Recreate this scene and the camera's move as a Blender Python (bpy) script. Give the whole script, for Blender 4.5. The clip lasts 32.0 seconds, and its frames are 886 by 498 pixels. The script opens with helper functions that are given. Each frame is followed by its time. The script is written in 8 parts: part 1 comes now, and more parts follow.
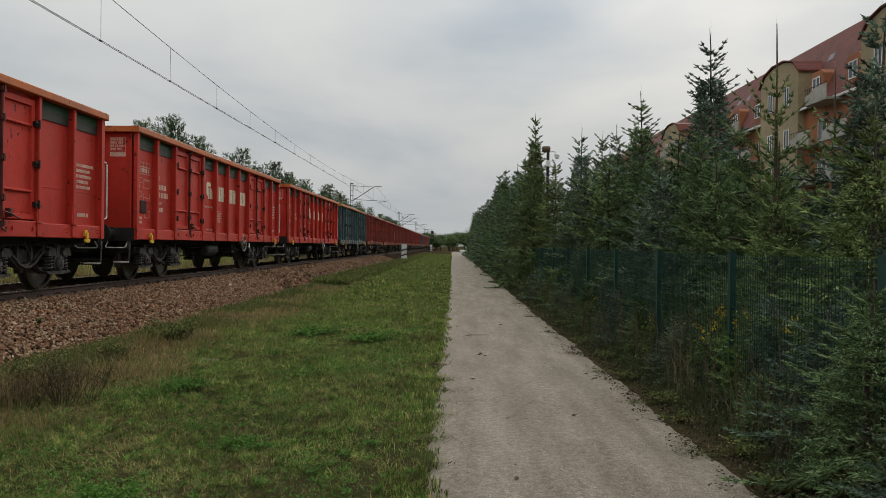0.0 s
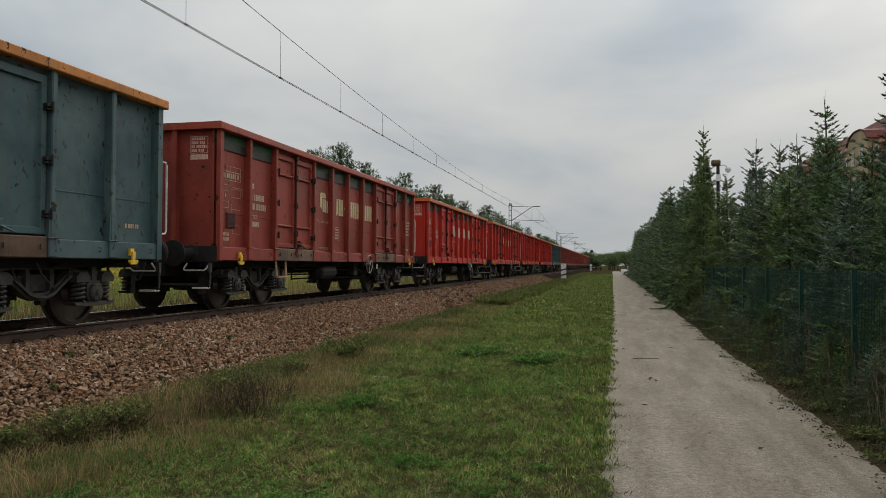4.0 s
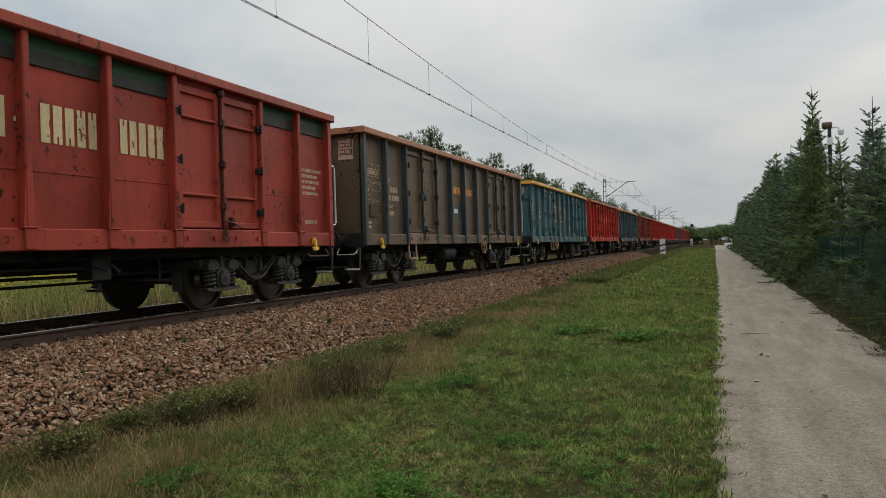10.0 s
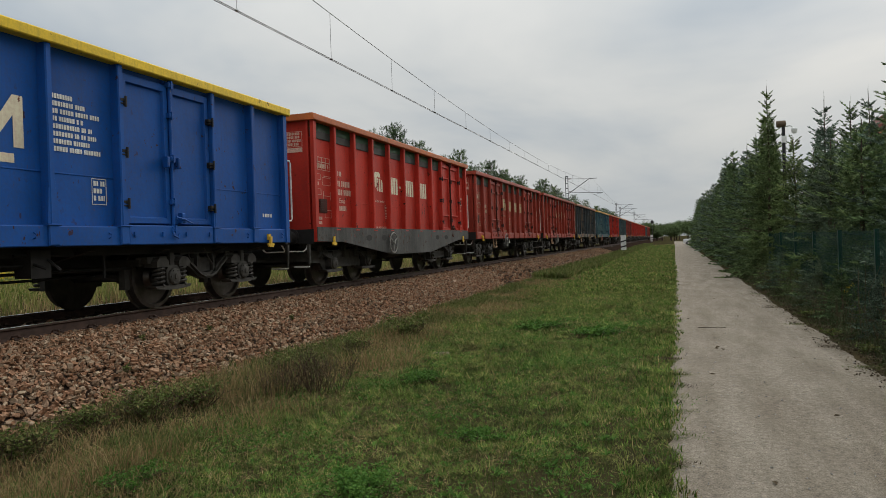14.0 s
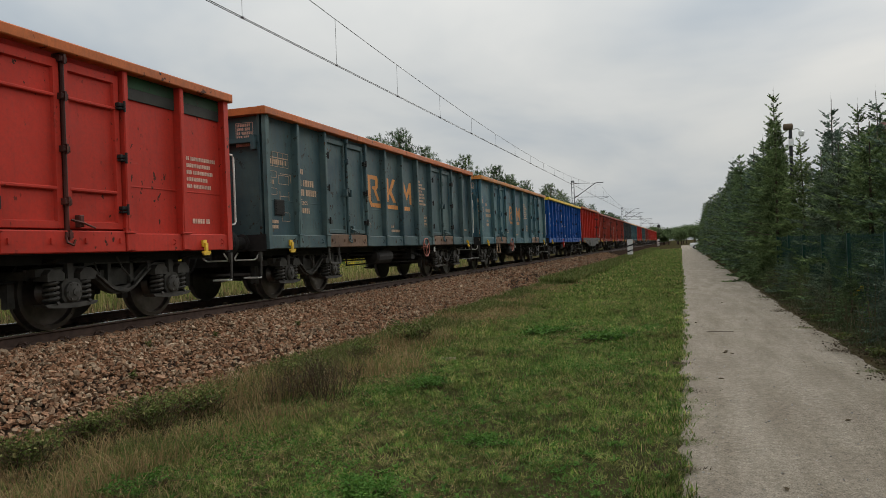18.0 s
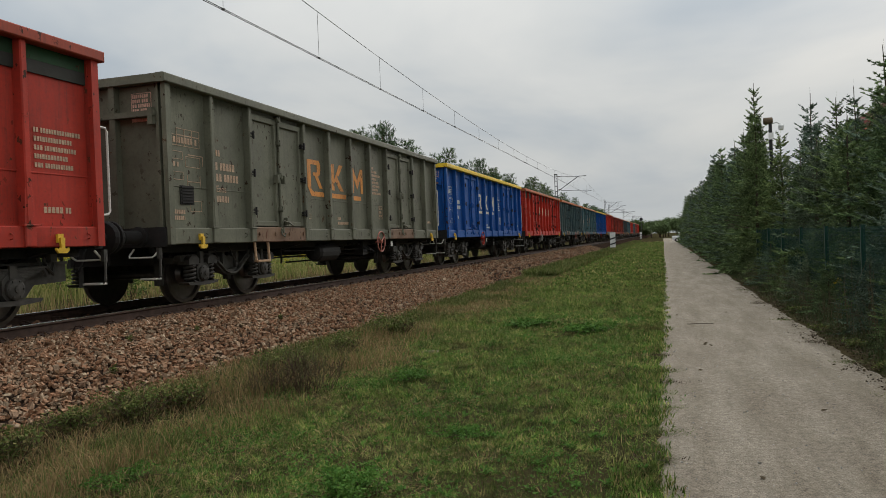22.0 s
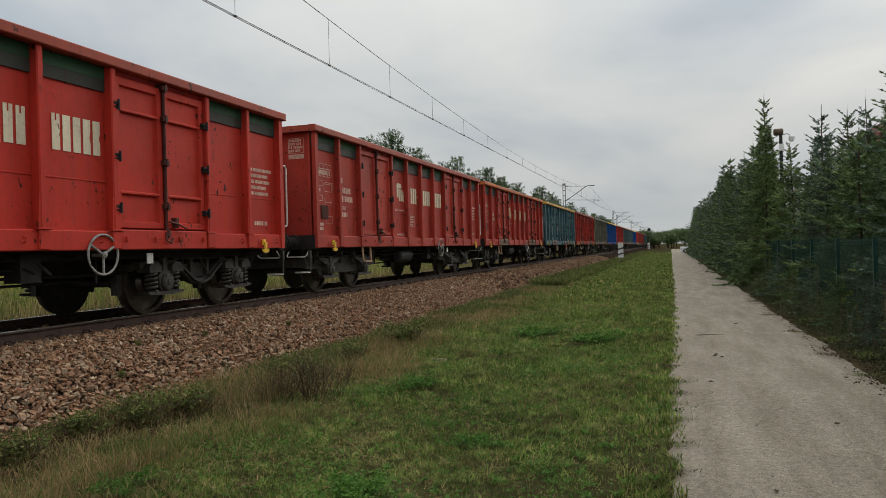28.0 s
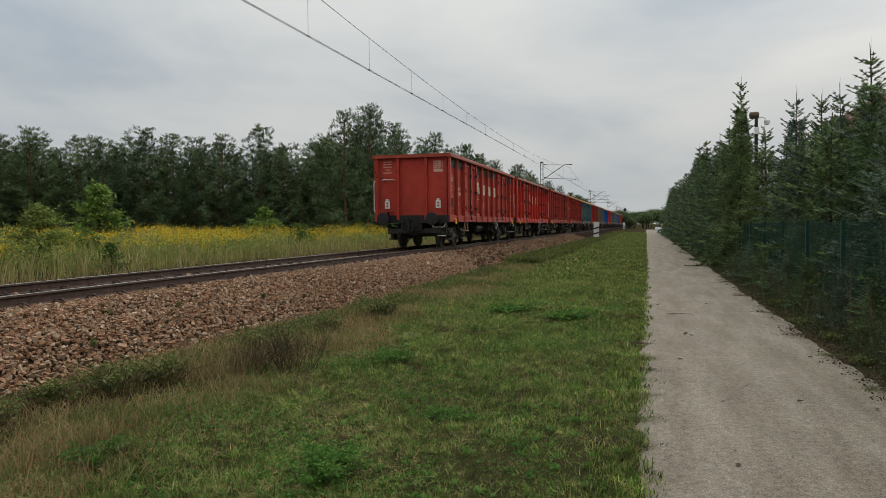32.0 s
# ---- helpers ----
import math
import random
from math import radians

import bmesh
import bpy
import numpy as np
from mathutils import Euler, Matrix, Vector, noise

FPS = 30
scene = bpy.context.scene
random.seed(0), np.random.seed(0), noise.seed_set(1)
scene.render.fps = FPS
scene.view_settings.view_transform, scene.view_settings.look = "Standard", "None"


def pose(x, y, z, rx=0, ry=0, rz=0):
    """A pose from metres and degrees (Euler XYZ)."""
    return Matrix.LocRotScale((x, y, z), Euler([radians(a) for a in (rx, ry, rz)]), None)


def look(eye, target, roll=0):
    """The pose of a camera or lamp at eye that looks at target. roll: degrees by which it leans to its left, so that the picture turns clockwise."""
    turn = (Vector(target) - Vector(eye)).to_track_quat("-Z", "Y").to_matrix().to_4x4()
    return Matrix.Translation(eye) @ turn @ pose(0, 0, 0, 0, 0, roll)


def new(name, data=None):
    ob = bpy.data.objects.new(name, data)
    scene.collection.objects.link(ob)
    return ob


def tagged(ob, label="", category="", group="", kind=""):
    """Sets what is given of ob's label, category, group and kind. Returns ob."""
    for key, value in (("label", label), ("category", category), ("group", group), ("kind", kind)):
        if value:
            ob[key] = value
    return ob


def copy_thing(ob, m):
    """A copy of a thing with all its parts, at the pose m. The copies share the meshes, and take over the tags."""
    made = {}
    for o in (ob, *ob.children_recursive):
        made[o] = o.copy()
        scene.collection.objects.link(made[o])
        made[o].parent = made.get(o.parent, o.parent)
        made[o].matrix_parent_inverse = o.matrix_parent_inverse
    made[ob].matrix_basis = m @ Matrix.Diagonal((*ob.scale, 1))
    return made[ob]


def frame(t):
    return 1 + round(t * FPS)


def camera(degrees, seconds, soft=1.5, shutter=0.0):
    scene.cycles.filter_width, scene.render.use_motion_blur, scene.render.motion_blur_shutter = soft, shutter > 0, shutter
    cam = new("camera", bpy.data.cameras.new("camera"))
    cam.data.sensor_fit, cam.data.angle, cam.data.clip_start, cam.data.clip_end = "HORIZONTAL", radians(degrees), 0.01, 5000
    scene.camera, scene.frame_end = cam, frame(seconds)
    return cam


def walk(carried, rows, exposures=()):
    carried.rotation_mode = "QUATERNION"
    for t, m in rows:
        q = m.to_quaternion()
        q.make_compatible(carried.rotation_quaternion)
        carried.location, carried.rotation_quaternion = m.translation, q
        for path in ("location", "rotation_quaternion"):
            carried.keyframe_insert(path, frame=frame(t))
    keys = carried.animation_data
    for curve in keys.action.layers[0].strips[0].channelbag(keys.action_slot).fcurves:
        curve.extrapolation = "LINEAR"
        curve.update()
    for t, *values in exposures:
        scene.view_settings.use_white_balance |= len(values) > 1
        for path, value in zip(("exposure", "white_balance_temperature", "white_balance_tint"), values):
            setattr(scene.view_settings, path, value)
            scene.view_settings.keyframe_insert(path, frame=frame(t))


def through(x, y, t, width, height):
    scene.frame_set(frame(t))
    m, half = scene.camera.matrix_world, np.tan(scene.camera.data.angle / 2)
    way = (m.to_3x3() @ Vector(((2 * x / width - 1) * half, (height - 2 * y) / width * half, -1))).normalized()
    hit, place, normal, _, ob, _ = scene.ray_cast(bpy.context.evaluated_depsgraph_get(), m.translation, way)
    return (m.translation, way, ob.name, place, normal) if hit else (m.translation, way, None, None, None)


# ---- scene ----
cam = camera(62.2, 32.0, soft=0.4)

PATH = [
    (0, pose(0.095, -0.078, 1.592, 89.76, -0.58, 0.74)),
    (0.5, pose(0.088, -0.062, 1.614, 90.94, 0.03, 1.19)),
    (1, pose(0.057, -0.035, 1.595, 92.18, -0.21, 1.73)),
    (1.5, pose(0.062, -0.036, 1.590, 92.32, -0.14, 1.81)),
    (2, pose(0.088, -0.047, 1.596, 92.18, 0.44, 2.48)),
    (2.5, pose(0.048, -0.027, 1.592, 91.90, 0.75, 4.56)),
    (3, pose(0.025, -0.044, 1.586, 91.49, 0.18, 8.58)),
    (3.5, pose(0.004, -0.075, 1.599, 91.19, -0.04, 11.46)),
    (5.5, pose(0.004, 0.066, 1.596, 92.34, 0.50, 17.76)),
    (6, pose(0.004, 0.021, 1.583, 92.76, 1.12, 20.72)),
    (6.5, pose(0.027, 0.009, 1.572, 92.36, 0.66, 21.67)),
    (7, pose(0.013, -0.011, 1.577, 90.05, 0.48, 21.85)),
    (7.5, pose(0.007, -0.062, 1.573, 90.18, -0.34, 20.84)),
    (8, pose(-0.007, -0.069, 1.565, 90.05, -0.03, 20.40)),
    (8.5, pose(-0.016, -0.042, 1.563, 89.98, 0.63, 20.12)),
    (9, pose(-0.014, -0.046, 1.564, 89.90, 0.58, 19.82)),
    (9.5, pose(-0.020, 0.017, 1.572, 89.76, 1.48, 19.87)),
    (10, pose(-0.024, 0.030, 1.572, 89.88, 1.72, 20.32)),
    (10.5, pose(-0.016, -0.006, 1.568, 89.96, 1.71, 20.43)),
    (11, pose(0.001, -0.055, 1.574, 89.81, 1.48, 20.20)),
    (11.5, pose(-0.005, -0.052, 1.565, 89.62, 1.31, 19.95)),
    (12, pose(-0.006, -0.030, 1.565, 89.42, 0.86, 19.88)),
    (12.5, pose(-0.004, -0.041, 1.568, 89.40, 1.44, 19.57)),
    (13, pose(-0.004, -0.034, 1.565, 89.39, 1.66, 18.54)),
    (13.5, pose(0.001, -0.018, 1.564, 89.41, 1.68, 17.69)),
    (15.5, pose(-0.013, 0.040, 1.561, 89.82, 1.92, 17.36)),
    (16, pose(-0.009, 0.042, 1.560, 89.85, 1.93, 17.57)),
    (16.5, pose(-0.008, 0.029, 1.559, 89.85, 1.95, 17.96)),
    (17, pose(-0.003, 0.025, 1.562, 89.91, 2.01, 17.99)),
    (17.5, pose(-0.005, 0.027, 1.556, 89.88, 1.95, 17.97)),
    (18, pose(-0.008, 0.029, 1.561, 89.95, 2.12, 17.98)),
    (18.5, pose(-0.001, 0.028, 1.558, 89.89, 2.02, 17.96)),
    (19, pose(-0.013, 0.030, 1.564, 90.66, 1.67, 17.82)),
    (19.5, pose(-0.011, 0.039, 1.556, 90.70, 2.16, 17.86)),
    (20, pose(-0.005, 0.034, 1.553, 90.63, 1.89, 17.95)),
    (20.5, pose(0.004, 0.020, 1.554, 90.38, 1.58, 17.76)),
    (21, pose(0.003, 0.015, 1.553, 89.81, 1.90, 17.48)),
    (21.5, pose(0.004, 0.020, 1.554, 89.64, 2.14, 17.05)),
    (22, pose(0.011, 0.016, 1.561, 89.38, 2.21, 16.71)),
    (22.5, pose(0.010, 0.023, 1.562, 89.39, 2.38, 16.45)),
    (23, pose(0.019, 0.018, 1.558, 89.42, 2.43, 16.15)),
    (23.5, pose(0.006, 0.042, 1.562, 89.52, 2.62, 15.89)),
    (24, pose(-0.005, 0.079, 1.566, 90.27, 3.33, 17.17)),
    (24.5, pose(0.009, 0.080, 1.575, 90.94, 5.65, 17.85)),
    (25, pose(0.030, 0.030, 1.567, 90.48, 3.04, 18.17)),
    (25.5, pose(0.013, 0.014, 1.555, 90.50, 0.18, 15.48)),
    (27.5, pose(-0.027, 0.037, 1.556, 90.01, 1.81, 17.02)),
    (28, pose(-0.022, 0.035, 1.551, 90.06, 1.62, 17.27)),
    (28.5, pose(-0.018, 0.042, 1.548, 89.93, 1.26, 17.58)),
    (29, pose(-0.012, 0.024, 1.552, 89.80, 1.59, 17.75)),
    (29.5, pose(-0.011, 0.001, 1.547, 89.58, 1.68, 17.64)),
    (30, pose(-0.011, 0.002, 1.547, 89.33, 1.38, 17.48)),
    (30.5, pose(-0.013, -0.006, 1.550, 88.94, 0.94, 17.21)),
    (31, pose(-0.005, -0.011, 1.546, 88.76, 0.85, 16.37)),
    (31.5, pose(-0.005, -0.002, 1.551, 88.42, 0.44, 15.74)),
    (32, pose(-0.009, 0.012, 1.539, 88.17, 0.48, 15.47)),
]
walk(cam, PATH, [(0.0, -0.07), (4.0, -0.12), (6.2, -0.14), (7.6, 0.0), (32.0, 0.0)])

# ---------------------------------------------------------------- light
SUN_EL, SUN_AZ = 28, 14          # degrees; azimuth to the right of the track's direction
world = bpy.data.worlds.new("overcast_sky")
scene.world = world
world.use_nodes = True
wn, wl = world.node_tree.nodes, world.node_tree.links
wn.clear()
sky = wn.new("ShaderNodeTexSky")
sky.sky_type, sky.sun_disc = "NISHITA", False
sky.sun_elevation, sky.sun_rotation = radians(SUN_EL), radians(SUN_AZ)
sky.air_density, sky.dust_density = 1.0, 2.0
sky_scale = wn.new("ShaderNodeVectorMath")
sky_scale.operation = "SCALE"
sky_scale.inputs["Scale"].default_value = 0.095
wl.new(sky.outputs[0], sky_scale.inputs[0])
tc = wn.new("ShaderNodeTexCoord")
sep = wn.new("ShaderNodeSeparateXYZ")
wl.new(tc.outputs["Generated"], sep.inputs[0])


def wmath(op, a, b=None, c=None):
    n = wn.new("ShaderNodeMath")
    n.operation = op
    for i, v in enumerate((a, b, c)):
        if v is None:
            continue
        if isinstance(v, (int, float)):
            n.inputs[i].default_value = v
        else:
            wl.new(v, n.inputs[i])
    return n.outputs[0]


# cloud sheet: the direction laid on a flat layer, so clouds shrink towards the horizon
zz = wmath("ADD", wmath("MAXIMUM", sep.outputs[2], 0.0), 0.16)
comb = wn.new("ShaderNodeCombineXYZ")
wl.new(wmath("DIVIDE", sep.outputs[0], zz), comb.inputs[0])
wl.new(wmath("DIVIDE", sep.outputs[1], zz), comb.inputs[1])


def wnoise(scale, detail, rough, offset):
    mp = wn.new("ShaderNodeMapping")
    mp.inputs["Location"].default_value = offset
    mp.inputs["Scale"].default_value = (1.0, 0.75, 1.0)
    wl.new(comb.outputs[0], mp.inputs[0])
    n = wn.new("ShaderNodeTexNoise")
    n.inputs["Scale"].default_value, n.inputs["Detail"].default_value, n.inputs["Roughness"].default_value = scale, detail, rough
    n.inputs["Distortion"].default_value = 0.25
    wl.new(mp.outputs[0], n.inputs["Vector"])
    return n.outputs[0]


def wramp(fac, stops):
    r = wn.new("ShaderNodeValToRGB")
    while len(r.color_ramp.elements) < len(stops):
        r.color_ramp.elements.new(0.5)
    for e, (p, col) in zip(r.color_ramp.elements, stops):
        e.position, e.color = p, (*col, 1)
    wl.new(fac, r.inputs[0])
    return r.outputs[0]


cloud = wramp(wnoise(0.85, 5, 0.52, (3.1, 0.4, 0)), [(0.28, (0.37, 0.44, 0.51)), (0.41, (0.51, 0.555, 0.59)), (0.52, (0.625, 0.648, 0.650)), (0.68, (0.74, 0.745, 0.725))])
cover = wramp(wnoise(0.42, 3, 0.5, (1.3, 2.2, 0)), [(0.30, (0.90, 0.90, 0.90)), (0.48, (0.99, 0.99, 0.99))])
haze = wmath("POWER", wmath("SUBTRACT", 1.0, wmath("MAXIMUM", sep.outputs[2], 0.0)), 9.0)
mix1 = wn.new("ShaderNodeMix")
mix1.data_type = "RGBA"
wl.new(cover, mix1.inputs["Factor"])
wl.new(sky_scale.outputs[0], mix1.inputs["A"])
wl.new(cloud, mix1.inputs["B"])
mix2 = wn.new("ShaderNodeMix")
mix2.data_type = "RGBA"
wl.new(haze, mix2.inputs["Factor"])
wl.new(mix1.outputs["Result"], mix2.inputs["A"])
mix2.inputs["B"].default_value = (0.585, 0.605, 0.603, 1)
# an overcast sky grows brighter towards the zenith
bg = wn.new("ShaderNodeBackground")
to_sun = wn.new("ShaderNodeVectorMath")
to_sun.operation = "DOT_PRODUCT"
wl.new(tc.outputs["Generated"], to_sun.inputs[0])
to_sun.inputs[1].default_value = (math.sin(radians(SUN_AZ)) * math.cos(radians(SUN_EL)), math.cos(radians(SUN_AZ)) * math.cos(radians(SUN_EL)), math.sin(radians(SUN_EL)))
glow = wmath("MULTIPLY", wmath("POWER", wmath("MAXIMUM", to_sun.outputs["Value"], 0.0), 30.0), 0.09)
wl.new(wmath("ADD", wmath("ADD", 0.87, glow), wmath("MULTIPLY", wmath("POWER", wmath("MAXIMUM", sep.outputs[2], 0.0), 2.0), 1.9)), bg.inputs["Strength"])
wl.new(mix2.outputs["Result"], bg.inputs[0])
wo = wn.new("ShaderNodeOutputWorld")
wl.new(bg.outputs[0], wo.inputs[0])

sun_data = bpy.data.lights.new("sun", "SUN")
sun_data.energy, sun_data.angle, sun_data.color = 1.6, radians(40), (1.0, 0.96, 0.90)
sun_ob = new("sun", sun_data)
sun_dir = Vector((math.sin(radians(SUN_AZ)) * math.cos(radians(SUN_EL)), math.cos(radians(SUN_AZ)) * math.cos(radians(SUN_EL)), math.sin(radians(SUN_EL))))
sun_ob.matrix_world = look(sun_dir * 60, (0, 0, 0))

# ---------------------------------------------------------------- materials


class Nodes:
    """A principled material and short ways to wire it."""

    def __init__(self, name, rough=0.7, metal=0.0, spec=0.5):
        self.mat = bpy.data.materials.new(name)
        self.mat.use_nodes = True
        self.t = self.mat.node_tree
        self.n, self.l = self.t.nodes, self.t.links
        self.b = self.n["Principled BSDF"]
        self.b.inputs["Roughness"].default_value = rough
        self.b.inputs["Metallic"].default_value = metal
        self.b.inputs["Specular IOR Level"].default_value = spec
        self.tc = self.n.new("ShaderNodeTexCoord")

    def pos(self, scale=(1, 1, 1), world=False):
        mp = self.n.new("ShaderNodeMapping")
        mp.inputs["Scale"].default_value = scale
        if world:
            g = self.n.new("ShaderNodeNewGeometry")
            self.l.new(g.outputs["Position"], mp.inputs[0])
        else:
            self.l.new(self.tc.outputs["Object"], mp.inputs[0])
        return mp.outputs[0]

    def shifted(self, scale=(1, 1, 1), amount=40.0):
        """Object coordinates, moved by the object's random number so that copies differ."""
        oi = self.n.new("ShaderNodeObjectInfo")
        m = self.n.new("ShaderNodeVectorMath")
        m.operation = "MULTIPLY_ADD"
        cb = self.n.new("ShaderNodeCombineXYZ")
        for i in range(3):
            self.l.new(oi.outputs["Random"], cb.inputs[i])
        self.l.new(cb.outputs[0], m.inputs[0])
        m.inputs[1].default_value = (amount, amount * 1.7, amount * 0.6)
        self.l.new(self.pos(scale), m.inputs[2])
        return m.outputs[0]

    def noise(self, vec, scale, detail=4, rough=0.55, out=0):
        x = self.n.new("ShaderNodeTexNoise")
        x.inputs["Scale"].default_value, x.inputs["Detail"].default_value, x.inputs["Roughness"].default_value = scale, detail, rough
        self.l.new(vec, x.inputs["Vector"])
        return x.outputs[out]

    def ramp(self, fac, stops):
        r = self.n.new("ShaderNodeValToRGB")
        while len(r.color_ramp.elements) < len(stops):
            r.color_ramp.elements.new(0.5)
        for e, (p, col) in zip(r.color_ramp.elements, stops):
            col = (col, col, col) if isinstance(col, (int, float)) else col
            e.position, e.color = p, (*col, 1)
        self.l.new(fac, r.inputs[0])
        return r.outputs[0]

    def mix(self, fac, a, b, blend="MIX"):
        m = self.n.new("ShaderNodeMix")
        m.data_type, m.blend_type = "RGBA", blend
        for key, v in (("Factor", fac), ("A", a), ("B", b)):
            if isinstance(v, (int, float)):
                m.inputs[key].default_value = v
            elif isinstance(v, tuple):
                m.inputs[key].default_value = (*v, 1)
            else:
                self.l.new(v, m.inputs[key])
        return m.outputs["Result"]

    def random(self):
        return self.n.new("ShaderNodeObjectInfo").outputs["Random"]

    def island(self):
        return self.n.new("ShaderNodeNewGeometry").outputs["Random Per Island"]

    def bump(self, height, strength=0.4, dist=0.01):
        b = self.n.new("ShaderNodeBump")
        b.inputs["Strength"].default_value, b.inputs["Distance"].default_value = strength, dist
        self.l.new(height, b.inputs["Height"])
        self.l.new(b.outputs[0], self.b.inputs["Normal"])

    def done(self, colour, rough=None, through=None):
        if isinstance(colour, tuple):
            self.b.inputs["Base Color"].default_value = (*colour, 1)
        else:
            self.l.new(colour, self.b.inputs["Base Color"])
        if rough is not None:
            self.l.new(rough, self.b.inputs["Roughness"])
        return self.mat


def wagon_paint(name, col, worn=0.3, fade_to=None, dirt=(0.045, 0.035, 0.03), spread=0.12, rust=(0.10, 0.035, 0.018)):
    """Old wagon enamel: faded patches, vertical grime runs, chips down to rust."""
    m = Nodes(name, 0.62, 0, 0.14)
    fade = m.noise(m.shifted(), 0.9, 4, 0.6)
    dark, light = tuple(c * (1 - spread * 1.6) for c in col), fade_to or tuple(min(1, c * (1 + spread) + 0.006) for c in col)
    c = m.mix(m.ramp(fade, [(0.3, 0.0), (0.7, 1.0)]), dark, light)
    runs = m.ramp(m.noise(m.shifted((1, 9, 0.5)), 1.6, 5, 0.65), [(0.5, 0.0), (0.78, 0.38 * (0.4 + worn))])
    c = m.mix(runs, c, dirt)
    fine = m.ramp(m.noise(m.shifted(), 26, 3, 0.6), [(0.42, 0.0), (0.72, 0.22)])
    c = m.mix(fine, c, dirt)
    chips = m.ramp(m.noise(m.shifted((1, 1, 0.7)), 7.5, 5, 0.62), [(0.71 - 0.07 * worn, 0.0), (0.73 - 0.07 * worn, 1.0)])
    c = m.mix(chips, c, rust)
    patch = m.ramp(m.noise(m.shifted(), 1.1, 2, 0.5), [(0.42, 0.0), (0.60, 1.0)])
    flake = m.ramp(m.noise(m.shifted((1, 1.5, 1.0)), 7.5, 4, 0.55), [(0.655 - 0.05 * worn, 0.0), (0.668 - 0.05 * worn, 1.0)])
    c = m.mix(m.mix(1.0, flake, patch, "MULTIPLY"), c, tuple(k * 0.40 for k in rust))
    pale = m.ramp(m.noise(m.shifted((1, 0.7, 3.5)), 3.1, 6, 0.75), [(0.62, 0.0), (0.82, 0.07 + 0.08 * worn)])
    c = m.mix(pale, c, (0.34, 0.30, 0.25))
    m.bump(m.noise(m.shifted(), 2.2, 3), 0.35, 0.03)
    return m.done(c, m.ramp(fade, [(0.2, 0.48), (0.8, 0.74)]))


def leaf_material(name, cols, rough=0.6, through=0.25, dry=None, clump=0.0):
    m = Nodes(name, max(rough, 0.7), 0, 0.06)
    n = len(cols)
    c = m.ramp(m.island(), [(i / max(1, n - 1) * 0.96, col) for i, col in enumerate(cols)])
    if dry:
        c = m.mix(m.ramp(m.noise(m.pos(world=True), 1.3, 5, 0.7), [(0.54, 0.0), (0.68, 0.68)]), c, dry)
        c = m.mix(1.0, c, m.ramp(m.noise(m.pos(world=True), 11, 4, 0.65), [(0.32, 0.34), (0.68, 1.5)]), "MULTIPLY")
        c = m.mix(1.0, c, m.ramp(m.noise(m.pos(world=True), 3.6, 4, 0.6), [(0.36, 0.55), (0.64, 1.38)]), "MULTIPLY")
    big = m.ramp(m.noise(m.pos(world=True), 0.7, 3), [(0.3, 0.72), (0.7, 1.15)])
    c = m.mix(1.0, c, big, "MULTIPLY")
    if clump:                                            # boughs of older and younger growth, and trees that differ
        c = m.mix(1.0, c, m.ramp(m.noise(m.pos(world=True), clump, 3, 0.6), [(0.36, 0.46), (0.64, 1.58)]), "MULTIPLY")
        c = m.mix(1.0, c, m.ramp(m.random(), [(0.0, (0.80, 0.86, 0.84)), (0.5, (1.0, 1.0, 1.0)), (1.0, (1.16, 1.10, 0.92))]), "MULTIPLY")
    mat = m.done(c)
    tr = m.n.new("ShaderNodeBsdfTranslucent")
    m.l.new(c, tr.inputs[0])
    mx = m.n.new("ShaderNodeMixShader")
    mx.inputs[0].default_value = through
    m.l.new(m.b.outputs[0], mx.inputs[1])
    m.l.new(tr.outputs[0], mx.inputs[2])
    m.l.new(mx.outputs[0], m.n["Material Output"].inputs[0])
    return mat


def plain(name, col, rough=0.6, metal=0.0, vary=0.25, scale=14, spec=0.35):
    m = Nodes(name, rough, metal, spec)
    f = m.ramp(m.noise(m.shifted(), scale, 4, 0.6), [(0.3, 0.0), (0.7, 1.0)])
    c = m.mix(f, tuple(x * (1 - vary) for x in col), tuple(min(1, x * (1 + vary)) for x in col))
    g = m.ramp(m.noise(m.shifted(), scale * 0.13, 3), [(0.35, 0.8), (0.7, 1.1)])
    c = m.mix(1.0, c, g, "MULTIPLY")
    m.bump(m.noise(m.shifted(), scale * 3, 3), 0.2, 0.005)
    return m.done(c)


M_RED = wagon_paint("red_wagon_paint", (0.46, 0.031, 0.017), 0.25)
M_RED_DULL = wagon_paint("dull_red_wagon_paint", (0.375, 0.040, 0.024), 0.4, spread=0.16)
M_RED_WORN = wagon_paint("worn_red_wagon_paint", (0.315, 0.043, 0.025), 0.55, spread=0.22)
M_RED_CHIPPED = wagon_paint("chipped_red_wagon_paint", (0.39, 0.037, 0.022), 0.85, spread=0.2)
M_RED_OLD = wagon_paint("old_red_wagon_paint", (0.27, 0.046, 0.030), 0.6, spread=0.2)
M_RIM_ORANGE = wagon_paint("orange_red_rim_paint", (0.470, 0.122, 0.032), 0.5, spread=0.2)
M_RIM_RED = wagon_paint("dull_red_rim_paint", (0.338, 0.062, 0.035), 0.6, spread=0.2)
M_STRIP = wagon_paint("dark_green_strip_paint", (0.020, 0.062, 0.026), 0.3, spread=0.3)
M_STRIP_BLACK = wagon_paint("sooty_black_strip_paint", (0.030, 0.031, 0.026), 0.3, spread=0.3)
M_RED_GRIMY = wagon_paint("greasy_dark_red_paint", (0.085, 0.022, 0.016), 0.8, spread=0.4)
M_BLUE = wagon_paint("bright_blue_wagon_paint", (0.004, 0.070, 0.285), 0.15)
